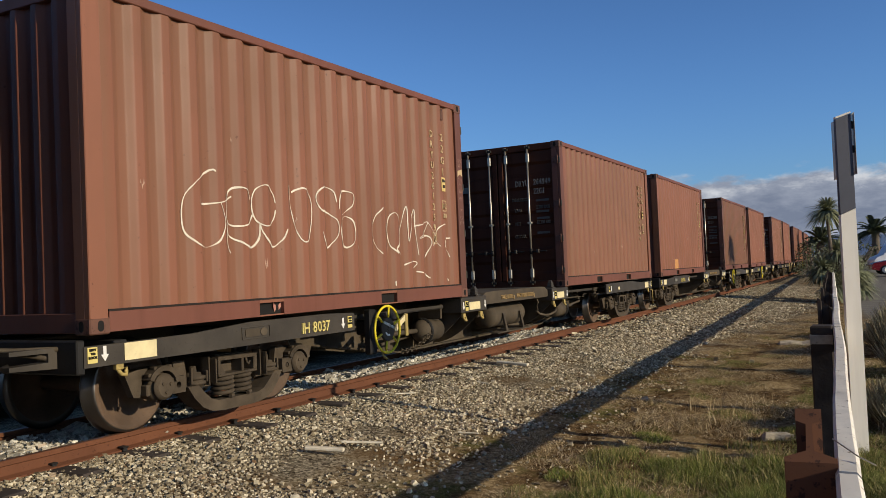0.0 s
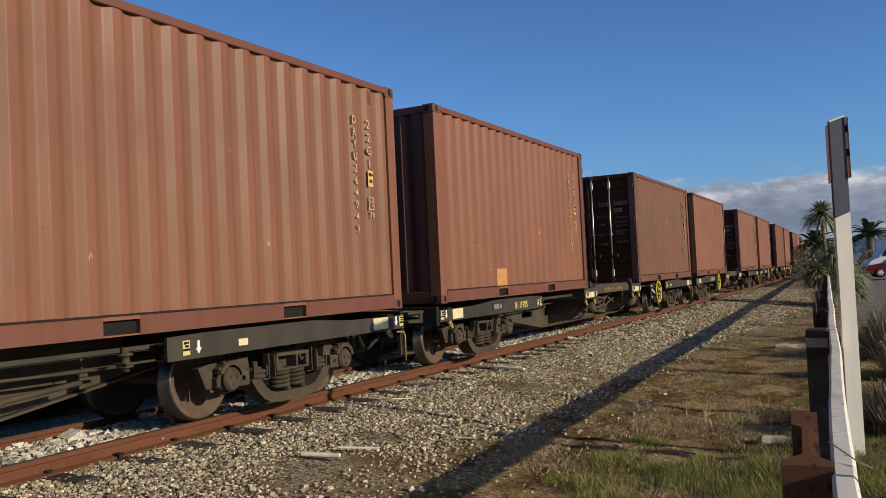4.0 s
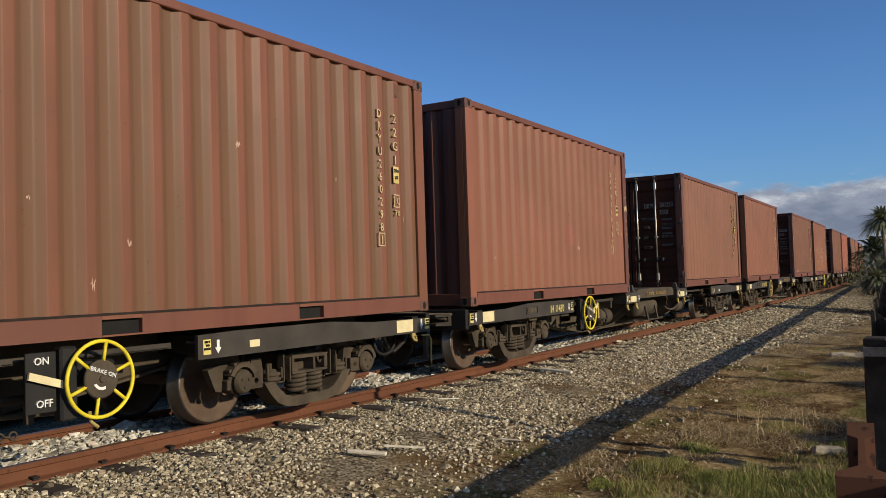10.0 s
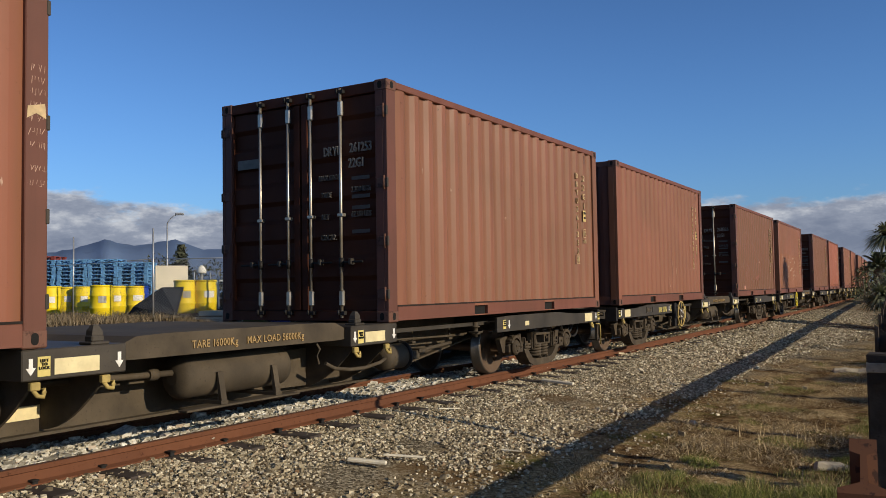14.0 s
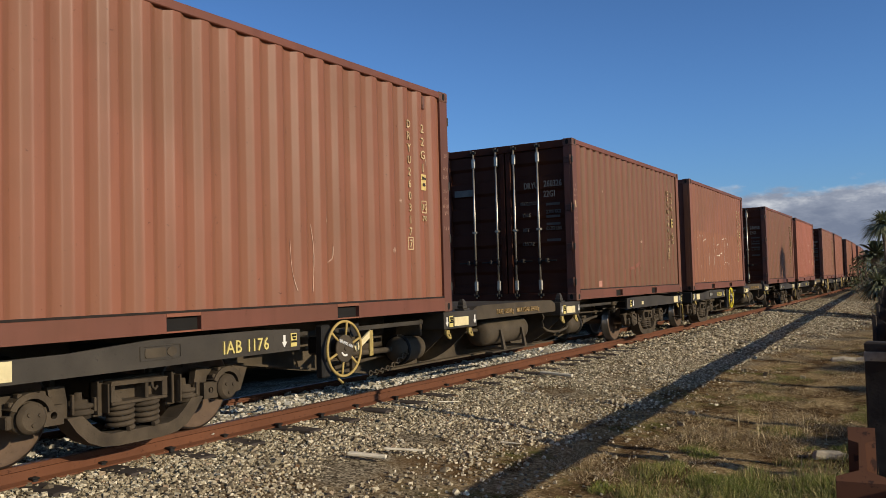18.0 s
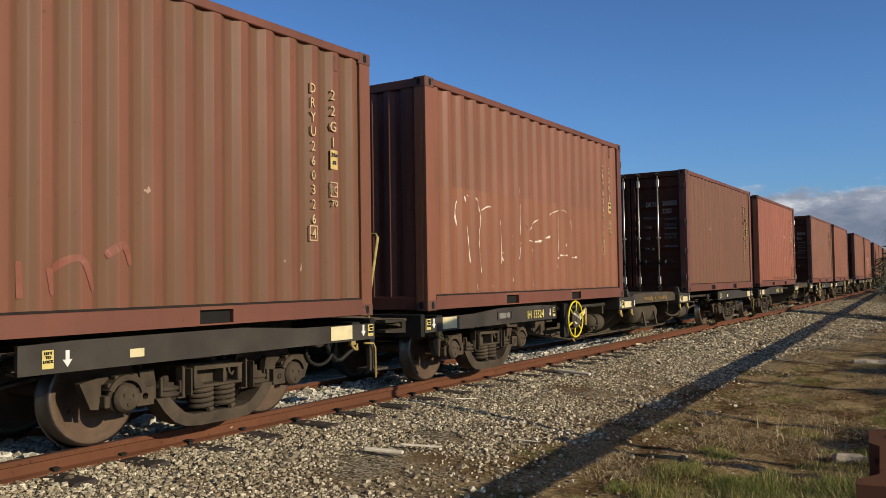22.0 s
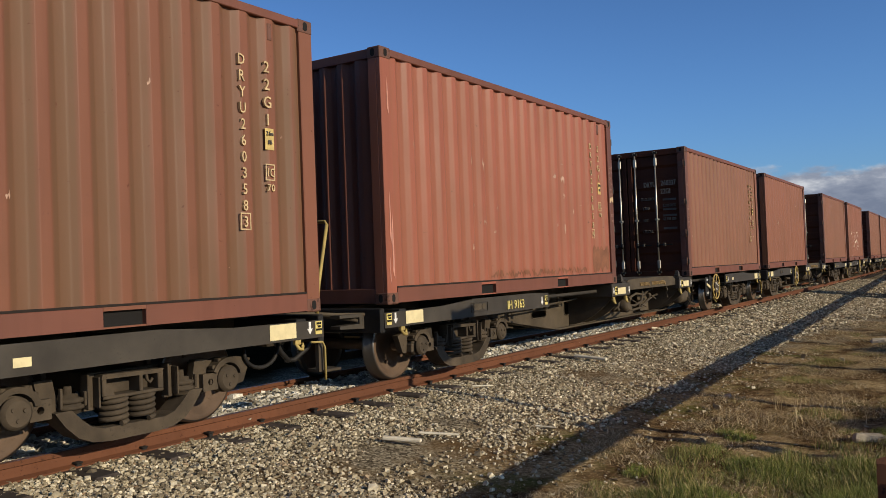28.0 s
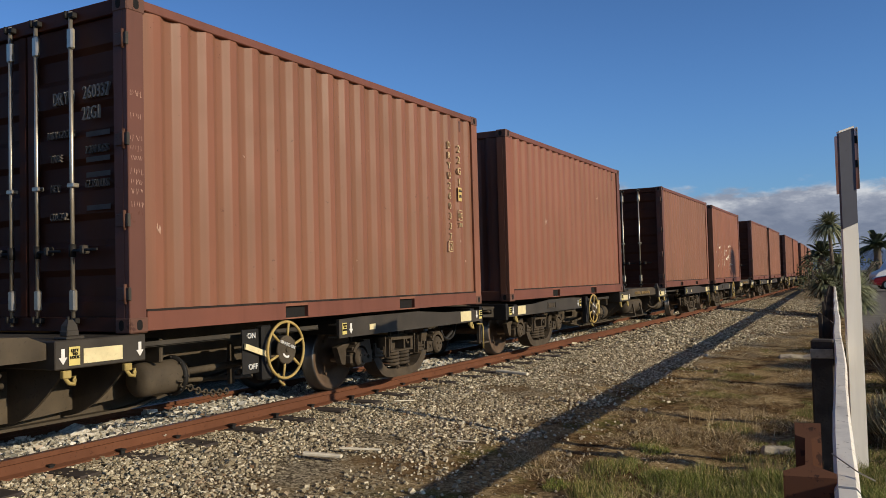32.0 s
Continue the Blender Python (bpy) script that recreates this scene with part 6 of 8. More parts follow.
VAN = [(-2.3, 0.4), (-2.28, 0.85), (-2.1, 1.05), (-1.6, 1.25), (-1.1, 2.05), (-0.95, 2.35), (-0.55, 2.72), (0.9, 2.80), (2.2, 2.70), (2.35, 2.3), (2.38, 0.45), (1.8, 0.3), (-1.8, 0.3)]
VAN_GLASS = [[(-1.42, 1.30), (-1.0, 1.98), (-0.55, 2.02), (-0.55, 1.30)], [(-0.42, 1.30), (-0.42, 2.02), (0.7, 2.02), (0.7, 1.30)], [(0.85, 1.30), (0.85, 2.02), (2.0, 1.98), (2.05, 1.30)]]
vehicle("camper_van", "white camper van parked behind the red car", "van", pose(0.45, 68.0, -0.05, 0, 0, 16), VAN, VAN_GLASS, 1.85, M_CARWHITE, (-1.45, 1.5), 0.33)

# ---- the yard behind the line ----
M_DRUM = plain("yellow_plastic_drum", (0.80, 0.60, 0.015), 0.45, 0.0, 0.08, 3.0, 0.05)
M_BLUE = plain("blue_plastic_drum", (0.012, 0.045, 0.30), 0.4, 0.0, 0.15, 3.0, 0.05)
M_NAVY = plain("dark_blue_bin_plastic", (0.010, 0.018, 0.060), 0.5, 0.0, 0.15, 3.0, 0.05)
M_PALLET = plain("blue_painted_pallet", (0.13, 0.31, 0.54), 0.75, 0.0, 0.35, 4.0, 0.2)
M_PALLETRED = plain("red_painted_pallet", (0.22, 0.045, 0.035), 0.75, 0.0, 0.3, 4.0, 0.2)
M_BIN = plain("olive_bin_plastic", (0.105, 0.105, 0.030), 0.5, 0.0, 0.12, 2.0, 0.05)
M_BINLID = plain("yellow_green_lid_plastic", (0.17, 0.17, 0.03), 0.5, 0.0, 0.12, 2.0, 0.05)
M_GALV = plain("galvanised_pipe", (0.42, 0.43, 0.43), 0.45, 0.6, 0.15)
M_PANEL = plain("cream_board", (0.62, 0.56, 0.42), 0.7, 0.0, 0.1, 2.0)
M_CABIN = plain("white_cabin_wall", (0.72, 0.70, 0.62), 0.6, 0.0, 0.08, 2.0)
M_ROOF = plain("dull_green_canopy", (0.070, 0.090, 0.080), 0.6, 0.0, 0.2, 2.0)
# distance haze is mixed into the hills' own blue
M_HILL = plain("haze_blue_hills", (0.130, 0.195, 0.320), 1.0, 0.0, 0.14, 0.004, 0.0, 0.02)
M_GREYWALL = plain("grey_block_wall", (0.22, 0.23, 0.25), 0.85, 0.0, 0.1, 1.5)
M_PINE = plain("dark_conifer", (0.070, 0.076, 0.044), 0.8, 0.0, 0.35, 1.2)
M_SHEET = plain("slate_shade_cloth", (0.050, 0.055, 0.066), 0.8, 0.0, 0.2)


def build_drum(material, label, category="drum"):
    d = thing("plastic_drum", label, category, "drums in the yard")
    bm = B()
    lathe(bm, (0, 0, 0), (0, 0, 0.90), [(0, 0.255), (0.02, 0.275), (0.24, 0.285), (0.26, 0.298), (0.29, 0.298), (0.31, 0.288), (0.58, 0.288), (0.60, 0.298), (0.63, 0.298),
                                        (0.65, 0.286), (0.84, 0.275), (0.86, 0.262)], 24)
    part("shell", bm, material, d)
    bm = B()
    lathe(bm, (0, 0, 0.845), (0, 0, 0.9), [(0, 0.285), (0.03, 0.293), (0.05, 0.288), (0.055, 0.24)], 24)
    part("lid", bm, material, d)
    return d


def drum_label(d, turn, z0=0.38, z1=0.60):
    bm = B()
    a0 = radians(turn)
    R = 0.2995
    pts = [(a0 + radians(k) - radians(22)) for k in range(0, 45, 5)]
    lo = [bm.verts.new((R * math.cos(a), R * math.sin(a), z0)) for a in pts]
    hi = [bm.verts.new((R * math.cos(a), R * math.sin(a), z1)) for a in pts]
    for i in range(len(pts) - 1):
        bm.faces.new((lo[i], lo[i + 1], hi[i + 1], hi[i])).smooth = True
    part("paper_label", bm, M_WHITE, d)


drum_y, drum_b = build_drum(M_DRUM, "bright yellow plastic drum with lid"), build_drum(M_BLUE, "blue plastic drum with lid")
spots = [(-22.5, 14.8), (-24.6, 16.75), (-23.9, 16.85), (-20.0, 14.65), (-22.2, 16.8), (-23.1, 18.2), (-17.95, 15.75), (-17.62, 16.20)]
for i, (x, y) in enumerate(spots):
    z = ground_z(x, y) + (0.0 if i < 6 else 0.10)
    d = copy_thing(drum_y, pose(x, y, z, 0, 0, 40 * i)) if i else drum_y
    d.matrix_basis = pose(x, y, z, 0, 0, 0)
    if i in (0, 3, 5, 6, 7):
        drum_label(d, -28 + 14 * (i % 3), 0.42, 0.60)
for i, (x, y) in enumerate([(-24.9, 19.84), (-17.07, 19.21), (-16.67, 19.42), (-15.84, 17.04), (-16.1, 17.5)]):
    z = ground_z(x, y)
    d = copy_thing(drum_b, Matrix()) if i else drum_b
    d.matrix_basis = pose(x, y, z, 0, 0, 60 * i)


def build_pallet(material, label):
    p = thing("pallet", label, "pallet", "pallet stacks in the yard")
    for name, z0, z1, xs in (("deck_board", 0.122, 0.144, (-0.53, -0.265, 0, 0.265, 0.53)), ("base_board", 0.0, 0.022, (-0.52, 0, 0.52))):
        bm = B()
        for x in xs:
            box(bm, x - 0.06, x + 0.06, -0.5, 0.5, z0, z1)
        part(name, bm, material, p)
    bm = B()
    for y in (-0.44, 0, 0.44):
        box(bm, -0.59, 0.59, y - 0.055, y + 0.055, 0.098, 0.122)
        for x in (-0.52, 0, 0.52):
            box(bm, x - 0.07, x + 0.07, y - 0.055, y + 0.055, 0.022, 0.098)
    part("pallet_base", bm, material, p)
    return p


pal_b, pal_r = build_pallet(M_PALLET, "blue painted wooden pallet in a tall stack"), build_pallet(M_PALLETRED, "dull red wooden pallet on a stack")
rnd = random.Random(4)
first = {}
for i, (x, y, n) in enumerate([(-33.62, 19.13, 14), (-32.5, 19.8, 14), (-31.42, 20.45, 15), (-30.36, 21.1, 14), (-29.3, 21.75, 14), (-28.3, 22.4, 13), (-34.7, 18.5, 13), (-31.9, 21.4, 14)]):
    for k in range(n):
        red = i == 2 and k == n - 1
        proto = pal_r if red else pal_b
        m = pose(x + rnd.uniform(-0.03, 0.03), y + rnd.uniform(-0.03, 0.03), ground_z(x, y) + 0.01 + k * 0.1445, 0, 0, 31 + rnd.uniform(-2, 2))
        if proto.name in first:
            copy_thing(proto, m)
        else:
            first[proto.name] = 1
            proto.matrix_basis = m


def wheelie(x, y, turn, body, lid, label, w=0.62, h=1.02):
    z = ground_z(x, y)
    b = thing("wheelie_bin", label, "bin", "bins in the yard", pose(x, y, z, 0, 0, turn))
    bm = B()
    lo = [(-w * 0.40, -w * 0.40), (w * 0.40, -w * 0.40), (w * 0.40, w * 0.40), (-w * 0.40, w * 0.40)]
    A = [bm.verts.new((a, c, 0.06)) for a, c in lo]
    Z = [bm.verts.new((a * 1.22, c * 1.22, h - 0.12)) for a, c in lo]
    for i in range(4):
        bm.faces.new((A[i], A[(i + 1) % 4], Z[(i + 1) % 4], Z[i]))
    bm.faces.new(A[::-1])
    bm.faces.new(Z)
    bmesh.ops.bevel(bm, geom=bm.edges[:], offset=0.03, segments=2, affect="EDGES")
    part("bin_body", bm, body, b)
    bm = B()
    box(bm, -w * 0.54, w * 0.54, -w * 0.54, w * 0.54, h - 0.13, h, 0.03)
    part("bin_lid", bm, lid, b)
    for s in (-1, 1):
        bm = B()
        lathe(bm, (s * w * 0.40, w * 0.40, 0.10), (s * w * 0.46, w * 0.40, 0.10), [(0, 0.09), (0.02, 0.10), (0.06, 0.10)], 14)
        part("bin_wheel", bm, M_TYRE, b)


wheelie(-15.33, 15.75, 28, M_BIN, M_BINLID, "olive green bin with a yellow-green lid", 0.62, 1.20)
wheelie(-15.58, 18.88, 20, M_NAVY, M_NAVY, "dark blue plastic bin")
wheelie(-15.05, 19.2, 20, M_NAVY, M_NAVY, "dark blue plastic bin")
wheelie(-14.4, 19.7, 15, M_NAVY, M_BLACK, "dark blue plastic bin with black lid")


def yard_fence():
    f = thing("chain_link_fence", "chain-link fence on galvanised pipe posts round the yard", "fence")
    P = [(-30.5, 15.9, 2.9), (-26.1, 15.73, 2.95), (-22.66, 15.64, 2.95), (-17.93, 14.69, 2.92), (-15.76, 15.99, 3.2)]
    for x, y, top in P:
        bm = B()
        tube(bm, (x, y, ground_z(x, y) - 0.1), (x, y, top), 0.024, 10)
        part("fence_post", bm, M_GALV, f)
    Q = P[3:] + [(-14.2, 18.6, 2.25), (-13.0, 21.6, 2.25), (-11.6, 26.0, 2.3)]
    for x, y, top in Q[2:]:
        bm = B()
        tube(bm, (x, y, ground_z(x, y) - 0.1), (x, y, top), 0.03, 8)
        part("fence_post", bm, M_GALV, f)
    runs = list(zip(P, P[1:])) + list(zip(Q[1:], Q[2:]))
    for (x0, y0, _), (x1, y1, _) in runs:
        a, b = Vector((x0, y0, 0)), Vector((x1, y1, 0))
        L = (b - a).length
        z0, z1 = max(ground_z(x0, y0), ground_z(x1, y1)) + 0.02, 2.12
        H = z1 - z0
        vs, fs = [], []
        way = (b - a) / L
        step = 0.075
        k = 0
        for s in (1, -1):
            o = -H
            while o < L:
                u0, u1 = max(0, o), min(L, o + H)
                if u1 > u0:
                    w0, w1 = (u0 - o, u1 - o)
                    if s < 0:
                        w0, w1 = H - w0, H - w1
                    n = len(vs)
                    for u, w in ((u0, w0), (u1, w1)):
                        p = a + way * u
                        vs += [(p.x, p.y, z0 + w - 0.0028), (p.x, p.y, z0 + w + 0.0028)]
                    fs.append((n, n + 2, n + 3, n + 1))
                o += step
        ob = new("wire_mesh", raw("wire_mesh", vs, fs, M_GALV))
        ob.parent = f
        bm = B()
        tube(bm, (x0, y0, z1), (x1, y1, z1), 0.012, 8)
        part("top_rail", bm, M_GALV, f)


yard_fence()


def yard_bits():
    # shade cloth hung on the fence
    t = thing("shade_cloth", "slate grey shade cloth hung on the wire fence", "cloth")
    bm = B()
    pts = [(-17.85, 14.90, 1.38), (-17.30, 15.16, 1.38), (-17.56, 15.14, 0.64), (-19.2, 14.90, 0.66), (-18.85, 14.80, 0.88)]
    A = [bm.verts.new(p) for p in pts]
    Z = [bm.verts.new((x - 0.01, y + 0.012, z)) for x, y, z in pts]
    bm.faces.new(A)
    bm.faces.new(Z[::-1])
    for i in range(5):
        bm.faces.new((A[i], Z[i], Z[(i + 1) % 5], A[(i + 1) % 5]))
    part("cloth", bm, M_SHEET, t)
    # cream board on posts
    t = thing("notice_board", "blank cream board on two posts", "board", at=pose(-25.8, 22.0, 0.5, 0, 0, 66))
    bm = B()
    box(bm, -0.62, 0.62, -0.03, 0.03, 0.85, 1.78, 0.01)
    part("board", bm, M_PANEL, t)
    for x in (-0.5, 0.5):
        bm = B()
        tube(bm, (x, 0.05, 0), (x, 0.05, 1.8), 0.04, 8)
        part("post", bm, M_GALV, t)
    # street lamp
    t = thing("street_lamp", "tall grey street lamp behind the yard", "street lamp", at=pose(-36.05, 30.45, 0.5, 0, 0, 40))
    bm = B()
    lathe(bm, (0, 0, 0), (0, 0, 4.45), [(0, 0.065), (1.0, 0.055), (4.45, 0.035)], 10)
    part("pole", bm, M_GALV, t)
    bm = B()
    pipe(bm, [(0, 0, 4.42), (0.08, 0, 4.62), (0.30, 0, 4.84), (0.5, 0, 4.93)], 0.028, 8)
    part("arm", bm, M_GALV, t)
    bm = B()
    box(bm, 0.42, 0.86, -0.1, 0.1, 4.90, 5.02, 0.03)
    part("lamp_head", bm, M_GALV, t)
    # three white poles
    for i, (x, y) in enumerate(((-16.28, 18.42), (-16.13, 18.5), (-15.98, 18.58))):
        t = thing("white_pole", "slim white pole standing in the yard", "pole", "white poles", Matrix.Translation((x, y, 0.4)))
        bm = B()
        tube(bm, (0, 0, 0), (0, 0, 3.08), 0.032, 10)
        part("pole_shaft", bm, M_CABIN, t)
        bm = B()
        lathe(bm, (0, 0, 3.08), (0, 0, 3.11), [(0, 0.036), (0.03, 0.03)], 10)
        part("pole_cap", bm, M_GALV, t)
    # cabin with a sign
    t = thing("site_cabin", "white site cabin with a dark sign on its wall", "cabin", at=pose(-18.4, 23.6, 0.5, 0, 0, 28))
    bm = B()
    box(bm, -1.9, 1.9, -0.9, 0.9, 0.0, 1.70, 0.02)
    part("cabin_wall", bm, M_CABIN, t)
    bm = B()
    box(bm, -1.95, 1.95, -0.95, 0.95, 1.70, 1.78, 0.02)
    part("cabin_roof", bm, M_GREYWALL, t)
    bm = B()
    box(bm, -0.62, 0.02, -0.93, -0.90, 1.18, 1.64)
    s = part("sign", bm, M_BLACK, t, "black sign with yellow bars of print")
    for z, x0, x1 in ((1.55, -0.55, -0.05), (1.47, -0.55, -0.15), (1.39, -0.5, -0.05), (1.31, -0.55, -0.2), (1.23, -0.5, -0.1)):
        bm = B()
        box(bm, x0, x1, -0.937, -0.931, z, z + 0.045)
        part("print_bar", bm, M_LABEL, s)
    # canopy on raking struts
    t = thing("yard_canopy", "long dull green canopy roof on raking struts", "canopy", at=pose(-18.4, 25.0, 0.5, 0, 0, 28))
    bm = B()
    prism(bm, [(-1.2, 2.78), (1.2, 2.98), (1.2, 3.22), (-1.2, 3.08)], "x", -2.2, 5.5)
    part("canopy_roof", bm, M_ROOF, t)
    for x in (0.6, 4.6):
        bm = B()
        tube(bm, (x, 0, 0), (x, 0, 2.85), 0.06, 8)
        tube(bm, (x, 0, 2.1), (x - 0.8, 0, 2.85), 0.045, 8)
        tube(bm, (x, 0, 2.1), (x + 0.8, 0, 2.9), 0.045, 8)
        part("canopy_post", bm, M_BLACK, t)
    # grey block wall, white pipe rails, domed white lamp, slabs
    t = thing("block_wall", "grey block building behind the yard fence", "building", at=pose(-24.2, 26.8, 0.5, 0, 0, 30))
    bm = B()
    box(bm, -1.4, 2.2, 0, 2.5, 0, 2.0, 0.02)
    part("building_wall", bm, M_GREYWALL, t)
    bm = B()
    box(bm, -1.5, 2.3, -0.1, 2.6, 2.0, 2.1, 0.02)
    part("building_roof", bm, M_CABIN, t)
    t = thing("pipe_rail", "white bent pipe rail in the yard", "rail", at=pose(-26.6, 25.4, 0.58, 0, 0, 28))
    bm = B()
    pipe(bm, [(-0.26, 0, 0), (-0.26, 0, 1.05), (-0.20, 0, 1.14), (0.20, 0, 1.14), (0.26, 0, 1.05), (0.26, 0, 0)], 0.045, 8)
    part("bent_pipe", bm, M_CABIN, t)
    t = thing("globe_lamp", "white domed lamp on a short post", "lamp", at=pose(-23.5, 21.4, 0.5))
    bm = B()
    tube(bm, (0, 0, 0), (0, 0, 1.45), 0.05, 8)
    part("lamp_post", bm, M_GALV, t)
    bm = B()
    lathe(bm, (0, 0, 1.42), (0, 0, 1.8), [(0, 0.15), (0.05, 0.18), (0.15, 0.16), (0.26, 0.09), (0.30, 0.02)], 16)
    part("dome", bm, M_CABIN, t)
    for k, (x, y) in enumerate(((-16.7, 16.0), (-16.6, 16.1))):
        t = thing("concrete_slab", "pale concrete slab stacked in the yard", "slab", "slabs", pose(x, y, 0.45 + 0.16 * k, 0, 0, 27))
        bm = B()
        box(bm, -0.75, 0.75, -0.3, 0.3, 0, 0.13, 0.01)
        part("slab_body", bm, M_PANEL, t)
    # palisade behind the drums
    f = thing("palisade_fence", "pale palisade fence behind the yard", "fence")
    for i in range(34):
        u = i / 33
        x, y = -28.0 + 12.0 * u, 23.0 + 3.0 * u
        bm = B()
        box(bm, x - 0.025, x + 0.025, y - 0.02, y + 0.02, 0.5, 2.05)
        part("pale", bm, M_GALV, f)
    for z in (1.0, 1.75):
        bm = B()
        tube(bm, (-28.0, 23.03, z), (-16.0, 26.03, z), 0.025, 6)
        part("pale_rail", bm, M_GALV, f)


yard_bits()


def conifer(x, y, h, r, seed):
    rnd = random.Random(seed)
    z = ground_z(x, y)
    t = thing("conifer", "tall dark conifer with tiered branches", "tree", "conifers behind the yard", Matrix.Translation((x, y, z)))
    bm = B()
    lathe(bm, (0, 0, -0.2), (0, 0, h), [(0, 0.16), (h, 0.02)], 8)
    part("trunk", bm, M_BARK, t)
    bm = B()
    for k in range(20):
        u = k / 19
        zz, rr = h * (0.12 + 0.86 * u), r * (1 - u) + 0.08
        for j in range(11):
            a = rnd.uniform(0, 6.28)
            w = Vector((math.cos(a), math.sin(a), 0.12))
            s = Vector((-math.sin(a), math.cos(a), 0))
            L = rr * rnd.uniform(0.75, 1.1)
            for m in range(5):
                v = (m + 0.6) / 5
                c = Vector((0, 0, zz)) + w * L * v + Vector((0, 0, -0.06 * L * v))
                q = 0.16 * r
                bm.faces.new([bm.verts.new(c + Vector((rnd.uniform(-q, q), rnd.uniform(-q, q), rnd.uniform(-q, q) * 0.6))) for _ in range(3)])
    part("crown", bm, M_PINE, t)


conifer(-43.8, 44.3, 4.9, 2.4, 1)
conifer(-48.2, 42.0, 4.1, 1.7, 2)
shrub(-49.5, 41.0, 2.2, 3.4, 41, M_PINE, "dark bushy tree behind the yard", dense=700)
shrub(-46.0, 43.0, 2.0, 3.0, 42, M_PINE, "dark bushy tree behind the yard", dense=600)
shrub(-56.0, 30.0, 3.0, 3.2, 43, M_PINE, "dark bushy tree behind the pallets", dense=600)
shrub(-38.0, 48.0, 2.6, 2.6, 44, M_PINE, "dark bushy tree behind the yard", dense=600)
shrub(-62.0, 27.0, 3.2, 3.0, 45, M_PINE, "dark bushy tree behind the pallets", dense=600)


def hills():
    """A far range from the west round to the north-east, as one solid ridge."""
    ways = [-2.0, -1.6, -1.15, -1.0, -0.966, -0.937, -0.905, -0.862, -0.83, -0.79, -0.74, -0.70, -0.68, -0.66, -0.5, -0.3, -0.1, 0.1, 0.6]
    tops = [70, 85, 96, 106, 115, 140, 124, 142, 116, 112, 103, 98, 116, 99, 72, 56, 50, 44, 40]
    vs, fs, n = [], [], 420
    for i in range(n + 1):
        a = -2.0 + 2.6 * i / n                       # from +y, negative to the left
        h = float(np.interp(a, ways, tops))
        h *= 1 + 0.05 * noise.noise(Vector((a * 40, 1.0, 0))) + 0.03 * noise.noise(Vector((a * 110, 1.0, 3)))
        for d, k in ((1900, 0.0), (2000, 0.35), (2120, 0.62), (2300, 1.0), (2800, 0.0)):
            kk = k * (1 + (0.3 * noise.noise(Vector((a * 34, d * 0.01, 5))) if 0 < k < 1 else 0))
            vs.append((math.sin(a) * d, math.cos(a) * d, 0.2 + h * kk))
    for i in range(n):
        for j in range(4):
            q = i * 5 + j
            fs.append((q, q + 5, q + 6, q + 1))
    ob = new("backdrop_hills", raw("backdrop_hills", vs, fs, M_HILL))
    for p in ob.data.polygons:
        p.use_smooth = True
    tagged(ob, "far blue hazy mountain range", "hills", kind="structure")


hills()

# ---- small things on the ground ----
M_GRASS = Mat("grass_blades", 0.7)
_g = M_GRASS.n("ShaderNodeNewGeometry")
M_GRASS.colour(M_GRASS.ramp(_g.outputs["Random Per Island"], (0.0, (0.080, 0.105, 0.020)), (0.45, (0.165, 0.185, 0.042)), (0.75, (0.30, 0.265, 0.09)), (1.0, (0.58, 0.46, 0.22))))
M_STRAW = Mat("dry_grass_blades", 0.8)
_g = M_STRAW.n("ShaderNodeNewGeometry")
M_STRAW.colour(M_STRAW.ramp(_g.outputs["Random Per Island"], (0.0, (0.085, 0.057, 0.024)), (0.5, (0.30, 0.215, 0.105)), (1.0, (0.82, 0.67, 0.42))))


M_GREEN = Mat("fresh_grass_blades", 0.7)
_g = M_GREEN.n("ShaderNodeNewGeometry")
M_GREEN.colour(M_GREEN.ramp(_g.outputs["Random Per Island"], (0.0, (0.08, 0.115, 0.018)), (0.6, (0.185, 0.215, 0.046)), (0.9, (0.38, 0.36, 0.11)), (1.0, (0.55, 0.46, 0.22))))
M_BANK = Mat("mixed_bank_grass", 0.8)
_g = M_BANK.n("ShaderNodeNewGeometry")
M_BANK.colour(M_BANK.ramp(_g.outputs["Random Per Island"], (0.0, (0.055, 0.045, 0.024)), (0.5, (0.15, 0.115, 0.068)), (0.9, (0.30, 0.23, 0.14)), (1.0, (0.52, 0.44, 0.32))))


def grass(name, label, spots, height, material, seed, lean=0.5, wide=0.004):
    rnd = np.random.RandomState(seed)
    vs, fs = [], []
    for x, y, k in spots:
        z = ground_z(x, y) + relief(x, y) - 0.005
        a, l, h = rnd.uniform(0, 6.28), rnd.uniform(0.1, lean), height * k * rnd.uniform(0.5, 1.2)
        b = rnd.uniform(0, 6.28)
        dx, dy = math.cos(a) * l * h, math.sin(a) * l * h
        wx, wy = math.cos(b) * wide, math.sin(b) * wide
        n = len(vs)
        vs += [(x - wx, y - wy, z), (x + wx, y + wy, z), (x + dx * 0.4 + wx * 0.7, y + dy * 0.4 + wy * 0.7, z + h * 0.6), (x + dx * 0.4 - wx * 0.7, y + dy * 0.4 - wy * 0.7, z + h * 0.6), (x + dx, y + dy, z + h)]
        fs += [(n, n + 1, n + 2, n + 3), (n + 3, n + 2, n + 4)]
    ob = new(name, raw(name, vs, fs, material.m))
    tagged(ob, label, "grass", kind="stuff")


